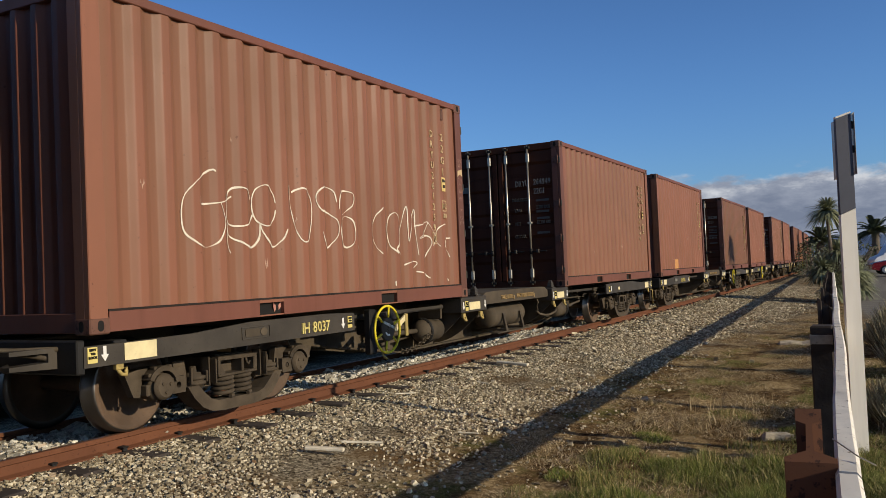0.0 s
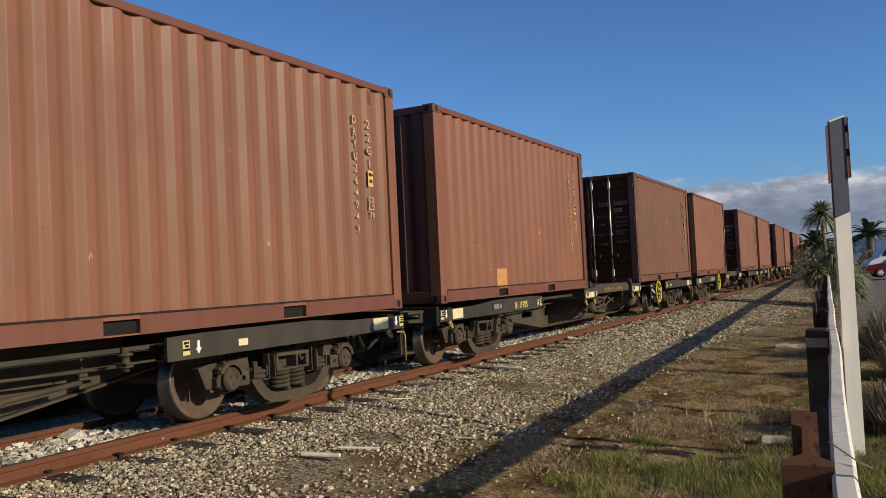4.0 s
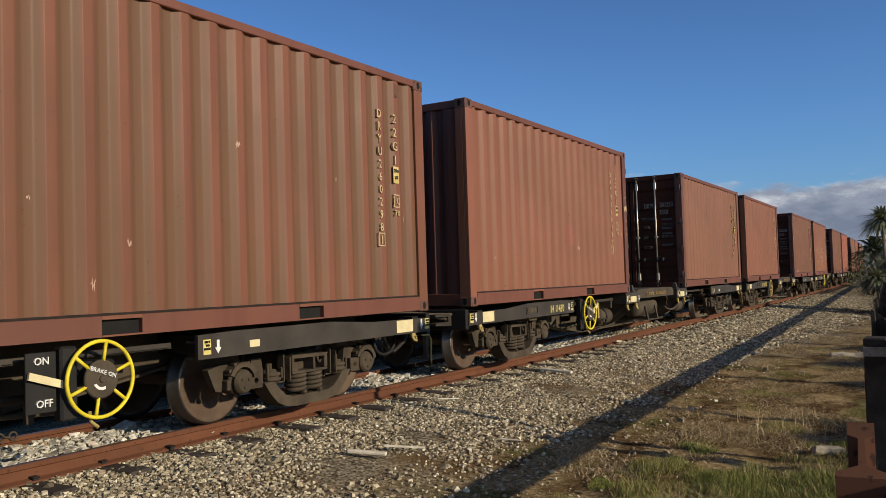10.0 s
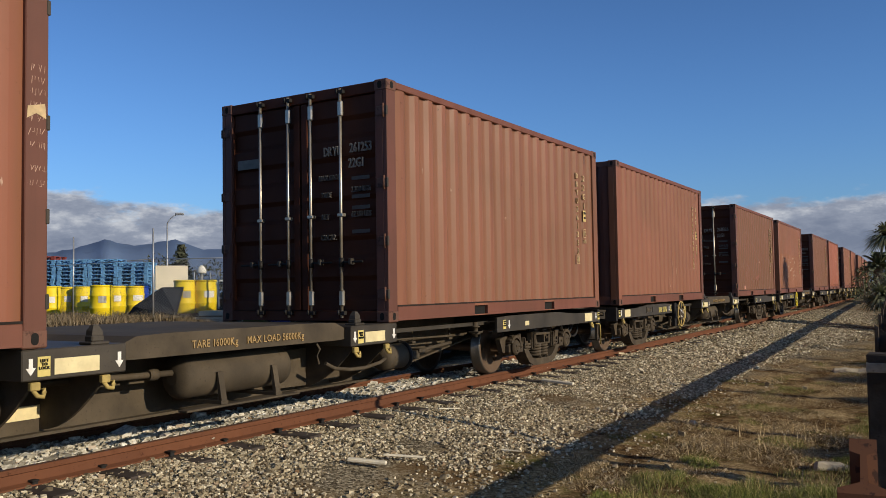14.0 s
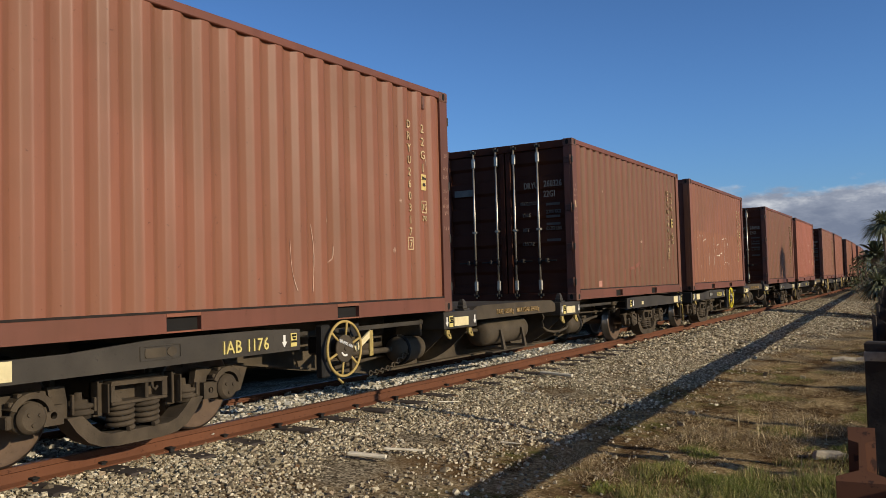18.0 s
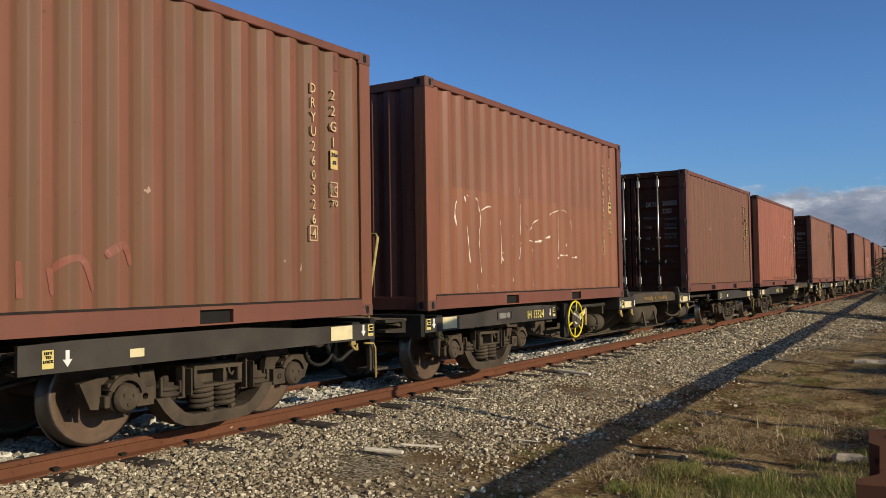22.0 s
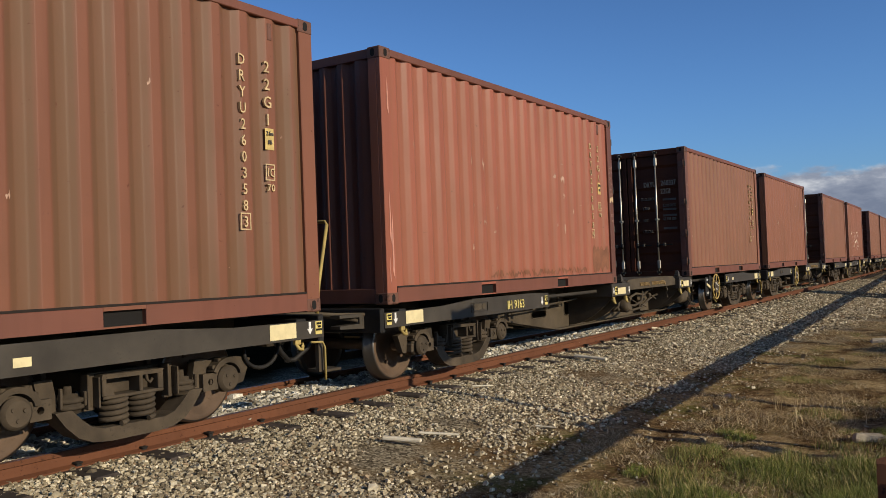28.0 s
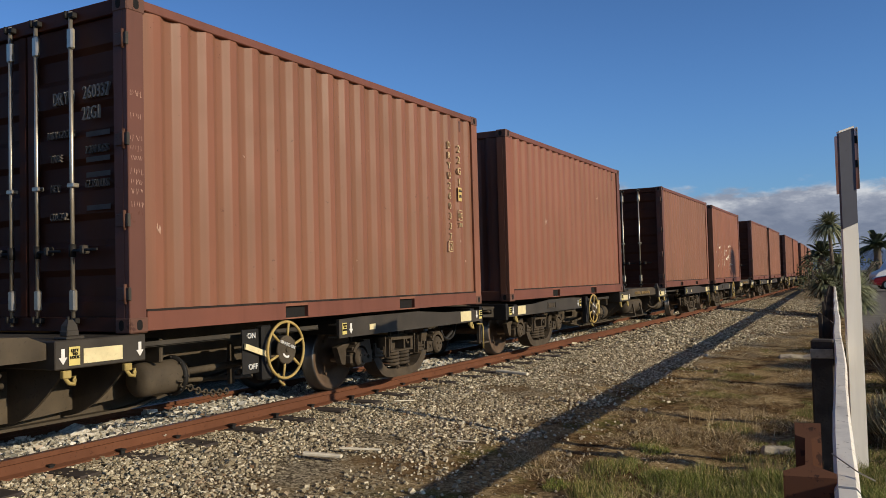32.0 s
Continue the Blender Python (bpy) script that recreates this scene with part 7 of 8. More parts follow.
def lush(x, y):
    """Grass is green close to the fence and in the near hollow, straw elsewhere."""
    def share(v):
        return max(0.0, min(1.0, v))
    near = x - fence_x(y)
    return 0.50 * share((7.5 - y) / 0.8) * share((x + 2.6) / 0.5) + 0.35 * share((near + 1.1) / 0.6) * share((10 - y) / 1.5) + 0.20 * share((near + 0.5) / 0.3) - 0.18


def sow(n, x0, x1, y0, y1, seed, cut=0.0, lean=1.0, scale=0.9, bias=None):
    rnd = np.random.RandomState(seed)
    out = []
    while len(out) < n:
        x, y = rnd.uniform(x0, x1), y0 + (y1 - y0) * rnd.uniform() ** lean
        k = noise.noise(Vector((x * scale, y * scale, seed))) + (bias(x, y) if bias else 0.0)
        if k > cut:
            out.append((x, y, 0.5 + 1.2 * (k - cut)))
    return out


grass("grass", "short green grass in patches beside the fence", sow(52000, -2.6, 0.4, 3.6, 19, 11, 0.12, 1.6, 1.5, lush), 0.060, M_GRASS, 1, 1.6, 0.0020)
grass("green_tufts", "taller green tufts by the fence", sow(13000, -2.4, 0.0, 4.6, 9.5, 12, 0.34, 1.1, 2.4, lush), 0.13, M_GRASS, 2, 0.9, 0.0022)
grass("lush_grass", "dense green grass in the hollow beside the fence", sow(36000, -2.5, 0.0, 4.4, 8.8, 18, 0.30, 1.0, 1.7, lush), 0.085, M_GREEN, 8, 1.1, 0.0020)
grass("dry_grass", "dry straw-coloured grass lying on the earth", sow(70000, -3.1, 0.3, 4.0, 24, 13, -0.02, 1.5, 1.1), 0.055, M_STRAW, 3, 4.5, 0.0027)
grass("dry_stalks", "thin dry grass stalks", sow(380, -2.4, -0.2, 4.6, 12, 14, 0.1), 0.30, M_STRAW, 4, 0.5, 0.002)
grass("verge_grass", "rough grass beyond the fence", sow(6000, 0.1, 2.4, 4, 26, 15, -0.2), 0.14, M_STRAW, 5, 0.8)
grass("bank_grass", "tall dry grass on the bank by the yard", sow(12000, -26, -13.2, 10.5, 16.5, 16, -0.15, 1.0, 0.6), 0.21, M_BANK, 6, 0.9, 0.0045)
grass("bank_weeds", "dull green weeds on the bank by the yard", sow(7000, -27, -13.2, 10.5, 16.0, 17, 0.02, 1.0, 0.5), 0.20, M_BANK, 7, 1.0, 0.006)
shrub(-23.6, 12.9, 0.8, 1.15, 46, M_PINE, "dark scrubby bush on the grassy bank", dense=420)
shrub(-25.3, 14.1, 1.0, 1.3, 47, M_PINE, "dark scrubby bush on the grassy bank", dense=420)



M_HEADS = Mat("pale_flower_heads", 0.8)
_g = M_HEADS.n("ShaderNodeNewGeometry")
M_HEADS.colour(M_HEADS.ramp(_g.outputs["Random Per Island"], (0.0, (0.17, 0.165, 0.095)), (0.6, (0.36, 0.33, 0.20)), (1.0, (0.58, 0.52, 0.36))))


def twig_bush(x, y, r, h, seed):
    """A rounded bush of fine upright stalks with pale heads."""
    rnd = random.Random(seed)
    t = thing("lavender_bush", "dry grey-green bush of fine stalks beyond the fence", "shrub", "bushes beyond the fence", Matrix.Translation((x, y, ground_z(x, y))))
    for name, n, mat, lo, hi, wide in (("stalk_mass", 2600, M_BANK.m, 0.35, 0.95, 0.003), ("flower_mass", 2200, M_HEADS.m, 0.6, 1.08, 0.005)):
        vs, fs = [], []
        for _ in range(n):
            a, q = rnd.uniform(0, 6.28), math.sqrt(rnd.random())
            top = h * rnd.uniform(lo, hi) * (1 - 0.45 * q * q)
            bx, by = 0.75 * r * q * math.cos(a), 0.75 * r * q * math.sin(a)
            tx, ty = r * q * math.cos(a) + rnd.uniform(-0.14, 0.14), r * q * math.sin(a) + rnd.uniform(-0.14, 0.14)
            k0 = 0.0 if name == "stalk_mass" else 0.62
            b = rnd.uniform(0, 6.28)
            wx, wy = wide * math.cos(b), wide * math.sin(b)
            p0, p1 = (bx + (tx - bx) * k0, by + (ty - by) * k0, top * k0), (tx, ty, top)
            m = len(vs)
            vs += [(p0[0] - wx, p0[1] - wy, p0[2]), (p0[0] + wx, p0[1] + wy, p0[2]), (p1[0] + wx * 0.5, p1[1] + wy * 0.5, p1[2]), (p1[0] - wx * 0.5, p1[1] - wy * 0.5, p1[2])]
            fs.append((m, m + 1, m + 2, m + 3))
        ob = new(name, raw(name, vs, fs, mat))
        ob.parent = t


for i, (x, y, r, h) in enumerate(((0.02, 8.9, 0.42, 0.52), (0.45, 9.5, 0.5, 0.58), (0.30, 13.0, 0.6, 0.68), (0.05, 15.6, 0.65, 0.80), (0.75, 16.4, 0.8, 0.85), (0.3, 18.6, 0.8, 0.9))):
    twig_bush(x, y, r, h, 60 + i)

M_STICK = plain("bleached_wood", (0.70, 0.64, 0.50), 0.8, 0.0, 0.2, 12.0)


def litter():
    for i, (x, y, L, turn, w) in enumerate(((-4.95, 11.1, 0.52, -8, 0.060), (-4.15, 6.05, 0.36, 28, 0.028), (-4.25, 5.65, 0.34, 20, 0.05), (-5.0, 8.2, 0.25, 50, 0.02), (-3.6, 7.0, 0.2, 10, 0.018), (-4.6, 9.4, 0.22, -20, 0.016))):
        bm = B()
        box(bm, -L / 2, L / 2, -w / 2, w / 2, 0, w * 0.6, w * 0.15)
        for v in bm.verts:
            v.co += Vector((0, noise.noise(v.co * 9) * 0.02, 0))
        ob = new("wood_offcut", finish("wood_offcut", bm, M_STICK))
        ob.matrix_world = pose(x, y, ground_z(x, y) + 0.042, 3, 3, turn)
        tagged(ob, "bleached splinter of timber lying on gravel", "wood scrap", "timber scraps")
    rs = np.random.RandomState(3)
    for i, (x, y, r) in enumerate(((-2.62, 9.1, 0.075), (-2.1, 13.9, 0.09), (-4.75, 9.0, 0.07), (-0.95, 8.1, 0.05), (-2.3, 7.5, 0.055), (-1.62, 16.8, 0.055), (-1.9, 17.2, 0.05), (-2.55, 13.8, 0.05))):
        v = stone_shape(rs)
        bm = B()
        for q in v:
            bm.verts.new(Vector(q) * r)
        bm.verts.ensure_lookup_table()
        for f in STONE_FACES:
            bm.faces.new([bm.verts[k] for k in f])
        bmesh.ops.subdivide_edges(bm, edges=bm.edges[:], cuts=2, smooth=0.5, use_grid_fill=True)
        for vv in bm.verts:
            vv.co += vv.co.normalized() * noise.noise(vv.co * 30) * r * 0.2
        ob = new("rock", finish("rock", bm, M_STONE))
        ob.matrix_world = pose(x, y, ground_z(x, y) + r * 0.35)
        tagged(ob, "pale rock lying on the brown earth", "rock", "loose rocks")
    for x, y, a, b in ((-1.75, 16.9, 0.34, 0.16), (-1.02, 8.2, 0.15, 0.07)):
        bm = B()
        box(bm, -a, a, -b, b, -0.04, 0.075, 0.035)
        bmesh.ops.subdivide_edges(bm, edges=bm.edges[:], cuts=2, use_grid_fill=True)
        for v in bm.verts:
            v.co += Vector((noise.noise(v.co * 5), noise.noise(v.co * 5 + Vector((7, 0, 0))), noise.noise(v.co * 7))) * 0.055
        ob = new("concrete_lump", finish("concrete_lump", bm, M_RUBBLE))
        ob.matrix_world = pose(x, y, ground_z(x, y) - 0.012, 0, 0, 10)
        tagged(ob, "broken pale concrete lump lying in the grass", "rubble", "rubble")


litter()

# ---- the train ----
LABELS = ["red oxide freight container with worn ribbed steel sides", "faded red freight container with rust-stained ribbed sides",
          "brown-red freight container with streaked ribbed sides", "bright red repainted freight container with ribbed sides"]
CONTAINERS = [build_container(PAINT[i], LABELS[i]) for i in range(4)]
# a wagon a row: paint of the near and the far box, their side numbers, the far box's door number, the wagon's number, tare, load, brake wheel by the near box
TRAIN = [
    (0, 2, "", "", "", "", "15800", "56200", True),
    (0, 0, "DRYU2612590", "DRYU264949", "264949", "IH 8037", "16000", "56000", True),
    (1, 2, "DRYU2603265", "DRYU2602981", "260298", "IH 11695", "16000", "56000", False),
    (1, 0, "DRYU2603602", "DRYU2612538", "261253", "IH 11430", "16000", "56000", True),
    (1, 2, "DRYU2603177", "DRYU2603264", "260326", "IAB 1176", "15600", "56400", True),
    (1, 2, "DRYU2601509", "DRYU2603583", "260358", "IH 13324", "16000", "56000", True),
    (3, 0, "DRYU2288584", "DRYU2603372", "260337", "IH 9163", "16000", "56000", False),
    (1, 0, "", "", "", "", "16000", "56000", True),
    (1, 0, "", "", "", "", "16000", "56000", True),
    (0, 2, "", "", "", "", "16000", "56000", False),
    (1, 0, "", "", "", "", "16000", "56000", True),
    (2, 0, "", "", "", "", "16000", "56000", True),
    (0, 1, "", "", "", "", "16000", "56000", True),
    (1, 2, "", "", "", "", "16000", "56000", True),
    (0, 2, "", "", "", "", "16000", "56000", True),
]
FIRST = -1
SPARE = [build_wagon(True), build_wagon(False)]
WAGONS, BOXES = [], []          # (index, wagon), (index, place on the wagon, box)


def box_spot(near):
    y = (GAP + CL) / 2
    return pose(0, -y, DECK, 0, 0, 180) if near else pose(0, y, DECK)


def chalk(c, seed, mirror=False):
    """Rows of small faded scribble on the corner post, too worn to read."""
    rnd = random.Random(seed)
    vs, fs = [], []
    for row in range(11):
        z, y = 1.86 - row * 0.085 + rnd.uniform(-0.01, 0.01), -HY + 0.030
        if rnd.random() < 0.2:
            continue
        while y < -HY + 0.135:
            w, h = rnd.uniform(0.010, 0.022), rnd.uniform(0.025, 0.050)
            a, b = (y, z), (y + w * rnd.choice((0.2, 1.0, -0.3)), z - h)
            for p, q in ((a, b),) if rnd.random() < 0.5 else ((a, b), (b, (y + w, z - h * rnd.random()))):
                n = len(vs)
                for u, v in (p, q):
                    for e in (-0.0016, 0.0016):
                        vs.append((-HX + 0.0015, u + e, v + e) if mirror else (HX - 0.0015, u + e, v + e))
                fs.append((n, n + 1, n + 3, n + 2))
            y += w + 0.008
    ob = new("chalk_scribble", raw("chalk_scribble", vs, fs, M_SCUFF))
    ob.parent = c
    tagged(ob, "faded pale scribble on the post")


def sprayed_letters(c):
    """Loose looping capitals sprayed along the side."""
    W = 0.0125

    def go(*strokes):
        scrawl(c, "sprayed_letter", strokes, W, M_SPRAY, True, "white sprayed letter", 0.62)
    go([(-1.69, 1.29), (-1.74, 1.30), (-1.94, 1.18), (-2.06, 1.02), (-2.07, 0.81), (-1.98, 0.70), (-1.83, 0.64), (-1.68, 0.69), (-1.60, 0.85), (-1.65, 1.03)],
       [(-1.88, 1.00), (-1.63, 1.03), (-1.48, 1.09)])
    go([(-1.56, 1.02), (-1.53, 1.12), (-1.44, 1.17), (-1.30, 1.16), (-1.24, 1.07)], [(-1.57, 1.02), (-1.57, 0.88), (-1.47, 0.83), (-1.30, 0.85), (-1.20, 0.95)],
       [(-1.57, 0.85), (-1.54, 0.75), (-1.40, 0.69), (-1.26, 0.64), (-1.15, 0.71), (-1.13, 0.86)], [(-1.57, 0.80), (-1.57, 0.68), (-1.51, 0.59)])
    go(arc(-1.05, 1.03, 0.17, 0.19, 10, 350), [(-1.13, 0.86), (-1.09, 0.76), (-0.95, 0.65), (-0.83, 0.71), (-0.75, 0.82)])
    go([(-0.69, 1.25), (-0.68, 1.10), (-0.56, 0.77), (-0.47, 0.70), (-0.37, 0.78), (-0.32, 1.0), (-0.35, 1.16), (-0.48, 1.23), (-0.64, 1.18)])
    go([(0.07, 1.12), (0.03, 1.24), (-0.11, 1.27), (-0.23, 1.22), (-0.26, 1.13), (-0.20, 1.03), (-0.04, 1.0), (0.08, 0.92), (0.09, 0.81), (0.01, 0.70), (-0.11, 0.65), (-0.19, 0.81)])
    go([(0.11, 1.05), (0.14, 1.19), (0.24, 1.25), (0.38, 1.22), (0.36, 1.10), (0.20, 0.99)], arc(0.27, 0.815, 0.13, 0.165, 140, 490))
    go([(0.98, 1.11), (0.85, 1.0), (0.77, 0.86), (0.80, 0.73), (0.94, 0.58)])
    go([(1.28, 0.59), (1.14, 0.69), (1.09, 0.84), (1.13, 0.99), (1.23, 1.06), (1.32, 0.98), (1.32, 0.72), (1.25, 0.64), (1.34, 0.57)])
    go([(1.34, 0.81), (1.43, 0.97), (1.51, 1.14), (1.53, 0.74), (1.62, 0.95), (1.73, 1.12), (1.74, 0.92), (1.78, 0.57)])
    go([(1.72, 0.92), (1.91, 0.95), (2.05, 0.98), (1.97, 0.86), (1.80, 0.77), (2.02, 0.81), (2.10, 0.74), (2.05, 0.63), (1.94, 0.53)])
    go([(2.05, 0.98), (2.17, 0.83), (2.36, 0.68)], [(2.49, 0.97), (2.36, 0.93), (2.24, 0.81), (2.13, 0.68)])
    go([(2.64, 0.79), (2.49, 0.77), (2.45, 0.68), (2.57, 0.61), (2.62, 0.54)])
    go([(1.45, 0.45), (1.55, 0.48), (1.71, 0.49), (1.75, 0.46), (1.66, 0.41)], [(1.73, 0.37), (1.86, 0.35)], [(1.93, 0.34), (2.06, 0.28)], [(1.21, 0.27), (1.21, 0.21)], [(2.50, 0.28), (2.58, 0.23)])


def sprayed_drips(c, k):
    """Half-washed white marks with runs of paint."""
    W = 0.014

    def faint(*strokes, wide=W):
        scrawl(c, "washed_letter", strokes, wide * (0.85 if k == 4 else 2.8), M_SPRAY, True, "half-washed white spray mark", 1.0)
    faint([(-2.33, 1.26), (-2.37, 1.17), (-2.37, 1.06), (-2.33, 0.96)], wide=0.02)
    faint([(-2.22, 1.32), (-2.18, 1.26)], [(-2.12, 1.36), (-2.06, 1.33)], wide=0.024)
    faint([(-1.95, 1.32), (-1.85, 1.25), (-1.79, 1.16), (-1.77, 1.05), (-1.81, 0.92)], [(-1.84, 0.84), (-1.90, 0.77)])
    faint([(-1.81, 0.92), (-1.81, 0.73), (-1.79, 0.57), (-1.77, 0.42)], wide=0.008)
    faint([(-2.11, 0.99), (-2.08, 0.84), (-2.06, 0.67), (-2.04, 0.54)], [(-2.07, 0.66), (-2.05, 0.61)], [(-1.95, 0.28), (-1.92, 0.21)], wide=0.015)
    faint([(-1.75, 1.18), (-1.66, 1.23), (-1.50, 1.24)], [(-1.61, 0.84), (-1.56, 0.83)])
    faint([(-1.34, 1.09), (-1.32, 0.85), (-1.32, 0.53)], [(-1.29, 0.52), (-1.27, 0.32)], [(-0.97, 0.44), (-0.93, 0.30)], [(-1.49, 0.28), (-1.49, 0.24)], wide=0.009)
    faint([(-1.31, 0.64), (-1.19, 0.68)], [(-1.27, 0.65), (-1.20, 0.57)], wide=0.018)
    faint([(-1.02, 0.78), (-0.94, 0.91)], [(-0.77, 1.32), (-0.78, 1.10), (-0.77, 0.92)], [(-0.77, 0.79), (-0.81, 0.60)], [(-1.25, 1.25), (-1.25, 1.18)], wide=0.010)
    faint([(-0.80, 0.80), (-0.68, 0.84), (-0.68, 0.90)], wide=0.018)
    faint([(-0.51, 0.99), (-0.37, 1.07), (-0.22, 1.15)], [(-0.10, 1.20), (-0.12, 1.11)])
    faint([(0.18, 1.23), (0.38, 1.30), (0.59, 1.33), (0.74, 1.29), (0.76, 1.22)])
    faint([(-0.52, 0.85), (-0.35, 0.84)], [(-0.29, 0.84), (-0.04, 0.87)], [(0.02, 0.90), (0.20, 0.94)], wide=0.018)
    faint([(-0.36, 0.74), (-0.39, 0.57), (-0.38, 0.38), (-0.34, 0.24)], [(-0.15, 0.63), (-0.07, 0.38)], wide=0.012)
    faint([(0.42, 1.25), (0.42, 0.95), (0.41, 0.68)], [(0.91, 1.20), (0.92, 1.06)], [(0.78, 0.56), (0.76, 0.38), (0.78, 0.28)], [(0.38, 0.54), (0.38, 0.47)], wide=0.008)
    faint([(0.38, 0.62), (0.52, 0.66)], [(0.55, 0.67), (0.77, 0.67)], [(0.92, 0.64), (1.16, 0.65)], [(0.77, 0.93), (0.68, 0.80)], wide=0.018)


plan = []
for i, row in enumerate(TRAIN):
    plan.append((i, row, copy_thing(SPARE[0 if row[8] else 1], Matrix()), copy_thing(CONTAINERS[row[0]], Matrix()), copy_thing(CONTAINERS[row[1]], Matrix())))
for proto in SPARE + CONTAINERS:
    for o in [*proto.children_recursive, proto]:
        bpy.data.objects.remove(o)
for i, row, wag, near, far in plan:
    k = i + FIRST
    if i < 9:
        wagon_marks(wag, row[5], row[6], row[7])
    if row[2]:
        side_number(near, row[2], 2.18, True)
    if row[3]:
        side_number(far, row[3], 2.18)
    if row[4]:
        door_marks(far, row[4])
    if k in (1, 4):                      # the maker's plates have stayed bright on some wagons
        for o in wag.children_recursive:
            if o.name.startswith(("maker_plate", "maker_badge")) and not o.name.startswith("maker_plate_frame"):
                o.material_slots[0].link = "OBJECT"
                o.material_slots[0].material = M_PLACARD
    if i < 9:
        scuffs(near, 7, 100 + i, True)
        scuffs(far, 7, 200 + i)
    if k not in (0, 1, 2, 4):                  # most brake wheels have faded
        for o in wag.children_recursive:
            if o.name.startswith(("hand_wheel", "spoke")):
                o.material_slots[0].link = "OBJECT"
                o.material_slots[0].material = M_TAN
    if k in (3, 4):                      # a bent yellow handrail between the boxes
        bm = B()
        pipe(bm, [(1.10, 8.07, 0.85), (1.10, 8.10, 1.10), (1.10, 8.24, 1.66), (1.06, 8.26, 1.69), (0.66, 8.28, 1.69), (0.62, 8.26, 1.66), (0.60, 8.12, 1.10)], 0.017, 8)
        part("hand_rail", bm, M_YELLOW_DIRTY, wag, "bent yellow handrail at the wagon end")
    if k == 0:
        sprayed_letters(near)
        patch(near, "undercoat_patch", -1.70, -1.36, 0.03, 0.15, M_PINKPATCH, True, "", 0.3, 5)
        patch(near, "undercoat_patch", -0.99, -0.68, 0.04, 0.15, M_PINKPATCH, True, "", 0.5, 6)
    if k == 1:
        patch(near, "orange_sticker", -1.16, -0.83, 0.18, 0.43, M_ORANGE, True, "square faded orange sticker")
    if k == 2:
        patch(near, "repair_patch", 0.06, 0.40, 0.82, 1.16, M_REPAIR, True, "repainted square")
    if k == 3:                           # a knocked side with bare streaks
        scrawl(near, "bare_streak", [[(0.53, 0.92), (0.57, 0.66), (0.55, 0.29)]], 0.012, M_SCUFF, True, "bare pale streaks")
        scrawl(near, "bare_streak", [[(0.86, 0.72), (0.84, 0.60), (0.72, 0.56)]], 0.014, M_SCUFF, True)
        scrawl(near, "bare_streak", [[(0.24, 0.76), (0.26, 0.52), (0.32, 0.30)]], 0.006, M_SCUFF, True)
    if k in (0, 2, 5):                   # torn stickers on the corner posts
        bm = B()
        z = {0: 1.62, 2: 1.50, 5: 1.28}[k]
        prism(bm, [(-HY + 0.02, z), (-HY + 0.09, z + 0.03), (-HY + 0.155, z - 0.01), (-HY + 0.15, z + 0.07), (-HY + 0.03, z + 0.10)], "x", -HX - 0.001, -HX + 0.004)
        part("torn_sticker", bm, M_LETTER, near, "torn pale sticker")
    if k in (1, 3):
        bm = B()
        z = 1.54
        prism(bm, [(-HY + 0.04, z + 0.06), (-HY + 0.07, z + 0.06), (-HY + 0.10, z - 0.05), (-HY + 0.07, z - 0.06)], "x", HX - 0.004, HX + 0.001)
        part("torn_sticker", bm, M_LETTER, far, "torn pale sticker")
    if k == 4:
        patch(near, "overpainted_area", -2.86, 2.86, 0.184, 1.42, M_OVER, True, "paler repainted lower side", 0.012, 9)
    if k in (1, 3, 5):
        chalk(far, 70 + k)
    if k in (0, 2, 3, 5):
        chalk(near, 80 + k, True)
    if k == 3:                           # grey smears and a pale square low on the far box
        scrawl(far, "grey_smear", [[(-0.57, 0.50), (-0.56, 0.26)], [(-0.38, 0.46), (-0.36, 0.28)], [(-0.36, 0.45), (-0.15, 0.52), (-0.06, 0.30)]], 0.035, M_REPAIR, False, "dull grey-brown smear")
        scrawl(far, "grey_smear", [[(0.06, 0.54), (0.18, 0.62), (0.24, 0.48)]], 0.05, M_REPAIR)
        patch(far, "undercoat_patch", -1.94, -1.86, 0.20, 0.30, M_PINKPATCH)
    if k == 5:                           # knocked ribs, brown grime along the foot, a peeling post
        for y, z, h, wd in ((-1.32, 1.50, 0.16, 0.03), (-1.07, 1.48, 0.16, 0.05), (-1.07, 0.82, 0.10, 0.05), (-1.01, 0.36, 0.14, 0.02), (-1.35, 0.50, 0.12, 0.03), (0.90, 1.52, 0.10, 0.06),
                            (1.16, 1.44, 0.18, 0.07), (1.20, 1.24, 0.14, 0.03), (1.20, 0.74, 0.18, 0.03), (0.94, 0.84, 0.08, 0.03), (1.36, 0.40, 0.07, 0.03), (1.50, 1.04, 0.10, 0.02), (1.76, 1.185, 0.02, 0.05)):
            patch(near, "paint_scuff", y, y + wd, z, z + h, M_SCUFF, True, "", 0.75, int(z * 999))
        patch(near, "grime_patch", 2.12, 2.78, 0.184, 0.62, M_GRIMY, True, "brown grime low on the side", 0.22, 31)
        patch(near, "grime_patch", -0.90, 1.90, 0.184, 0.30, M_GRIMY, True, "", 0.92, 32)
        for y0, y1, z0, z1 in ((-0.13, -0.10, 0.25, 0.92), (-0.095, -0.07, 0.60, 1.15), (-0.12, -0.09, 1.9, 2.3), (-0.07, -0.05, 0.2, 0.5)):
            bm = B()
            prism(bm, [(HY + y0, z0), (HY + y1, z0 + 0.08), (HY + y1 - 0.004, z1 - 0.1), (HY + (y0 + y1) / 2, z1), (HY + y0 + 0.006, z1 - 0.2)], "x", -HX - 0.001, -HX + 0.004)
            part("peeled_paint", bm, M_PINKPATCH, near, "bare peeled strip on the post")
    if k in (4, 7):
        sprayed_drips(near, k)
    WAGONS.append((k, wag))
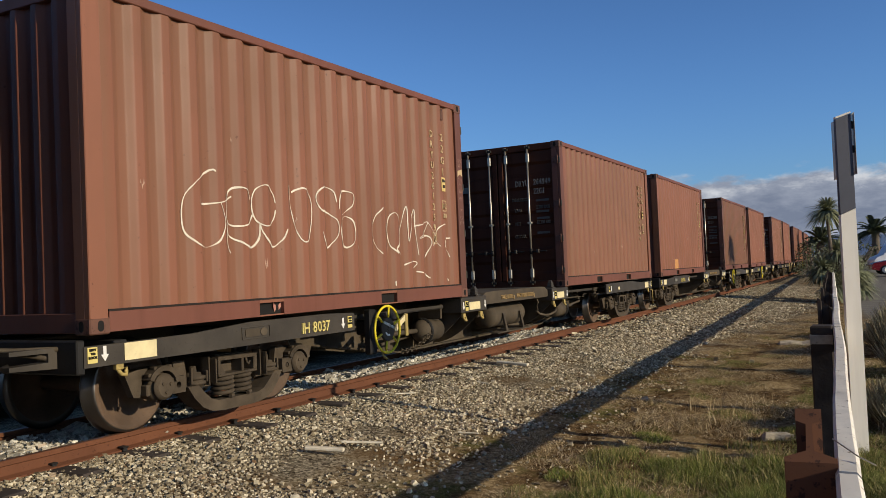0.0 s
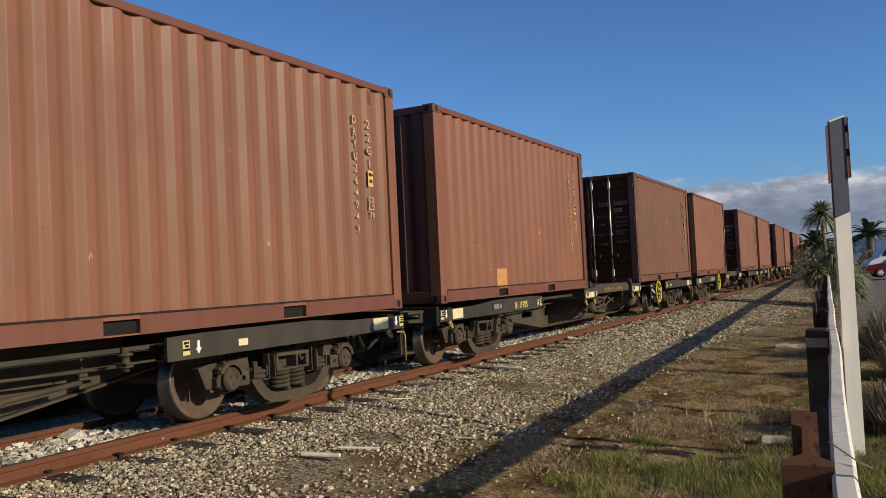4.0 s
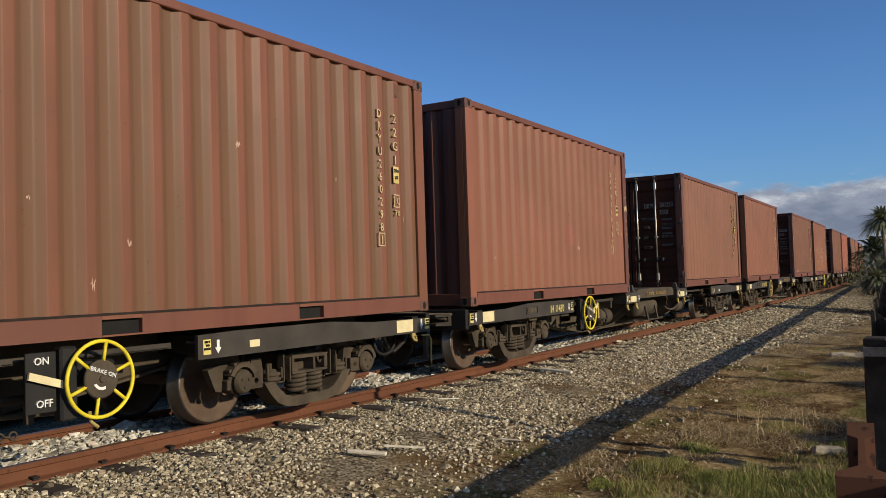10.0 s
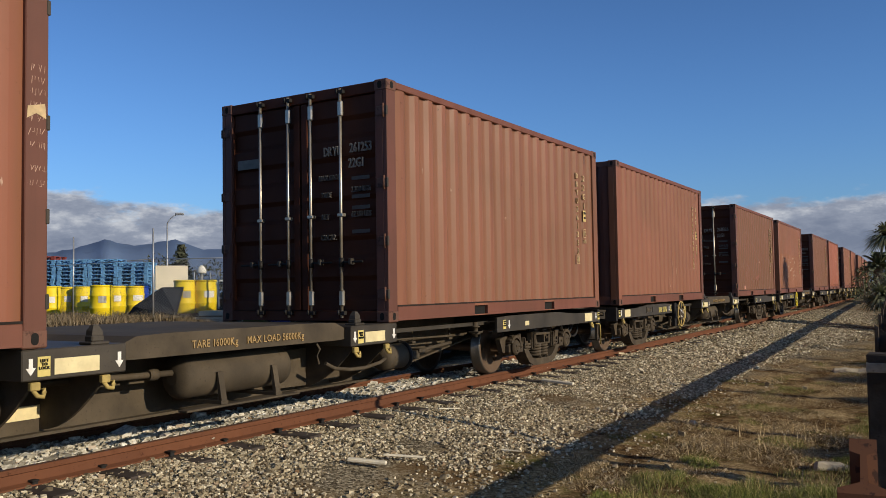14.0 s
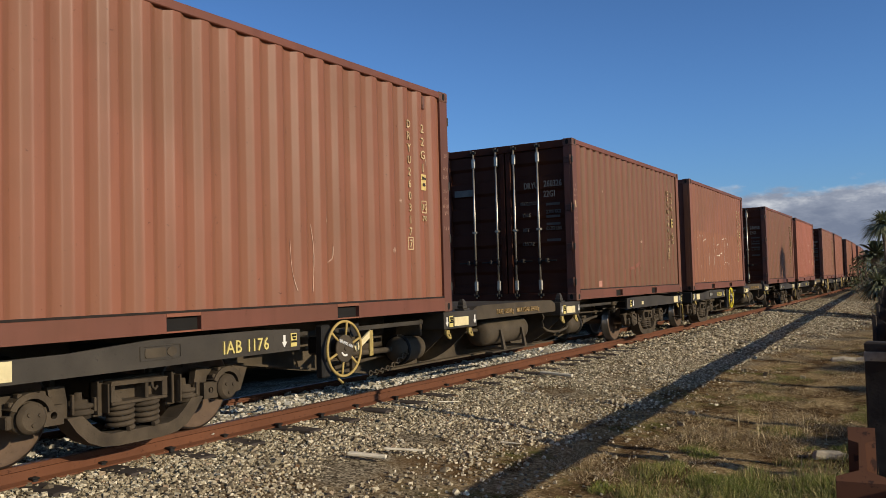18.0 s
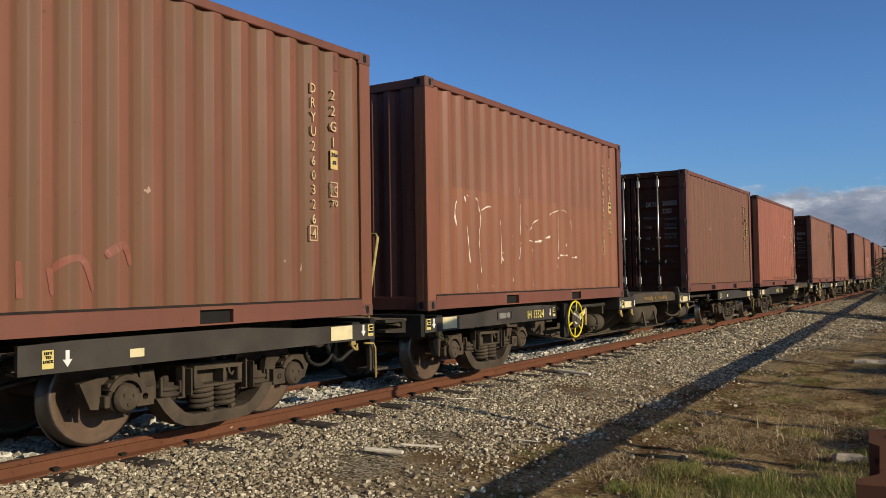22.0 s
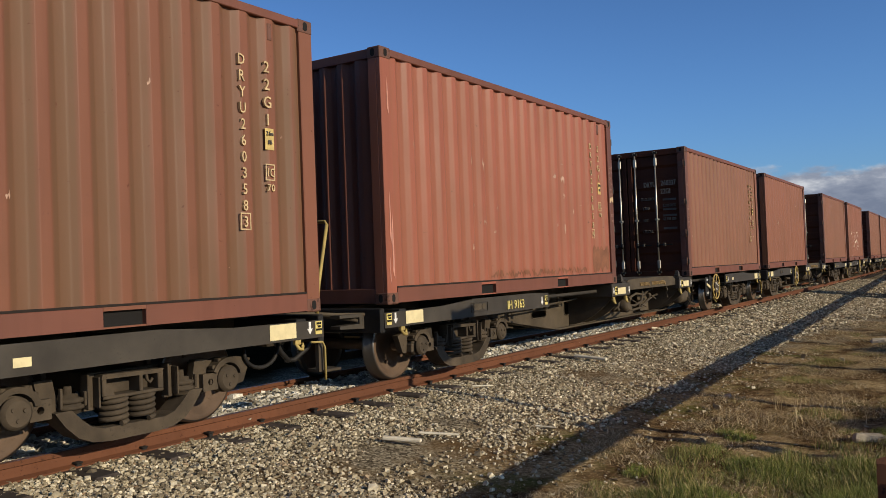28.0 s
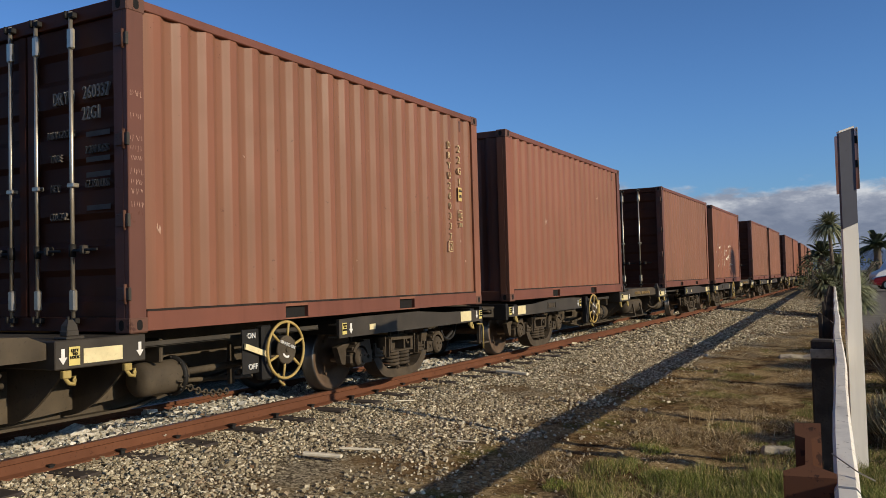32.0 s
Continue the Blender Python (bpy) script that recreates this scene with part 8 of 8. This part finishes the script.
    BOXES.append((k, box_spot(True), near))
    BOXES.append((k, box_spot(False), far))


def motions():
    times = [float(t) for t in range(0, 33, 2)]
    mid = (2 * CL + GAP) / 2
    for k, wag in WAGONS:
        rows = [(t, along(travelled(t) + k * PITCH + mid)) for t in times]
        walk(wag, rows)
        for kk, spot, bx in BOXES:
            if kk == k:
                walk(bx, [(t, m @ spot) for t, m in rows])
    # wheels turn with the way that the train has gone
    step = 0.17
    fine = [min(32.0, i * step) for i in range(int(32 / step) + 2)]
    turns = [(t, (travelled(t) - travelled(0)) / WHEEL_R) for t in fine]
    for k, wag in WAGONS:
        if k > 8:
            continue
        for o in wag.children_recursive:
            if o.name.startswith("wheelset"):
                at = o.location.copy()
                walk(o, [(t, Matrix.Translation(at) @ Matrix.Rotation(-a, 4, "X")) for t, a in turns])


motions()
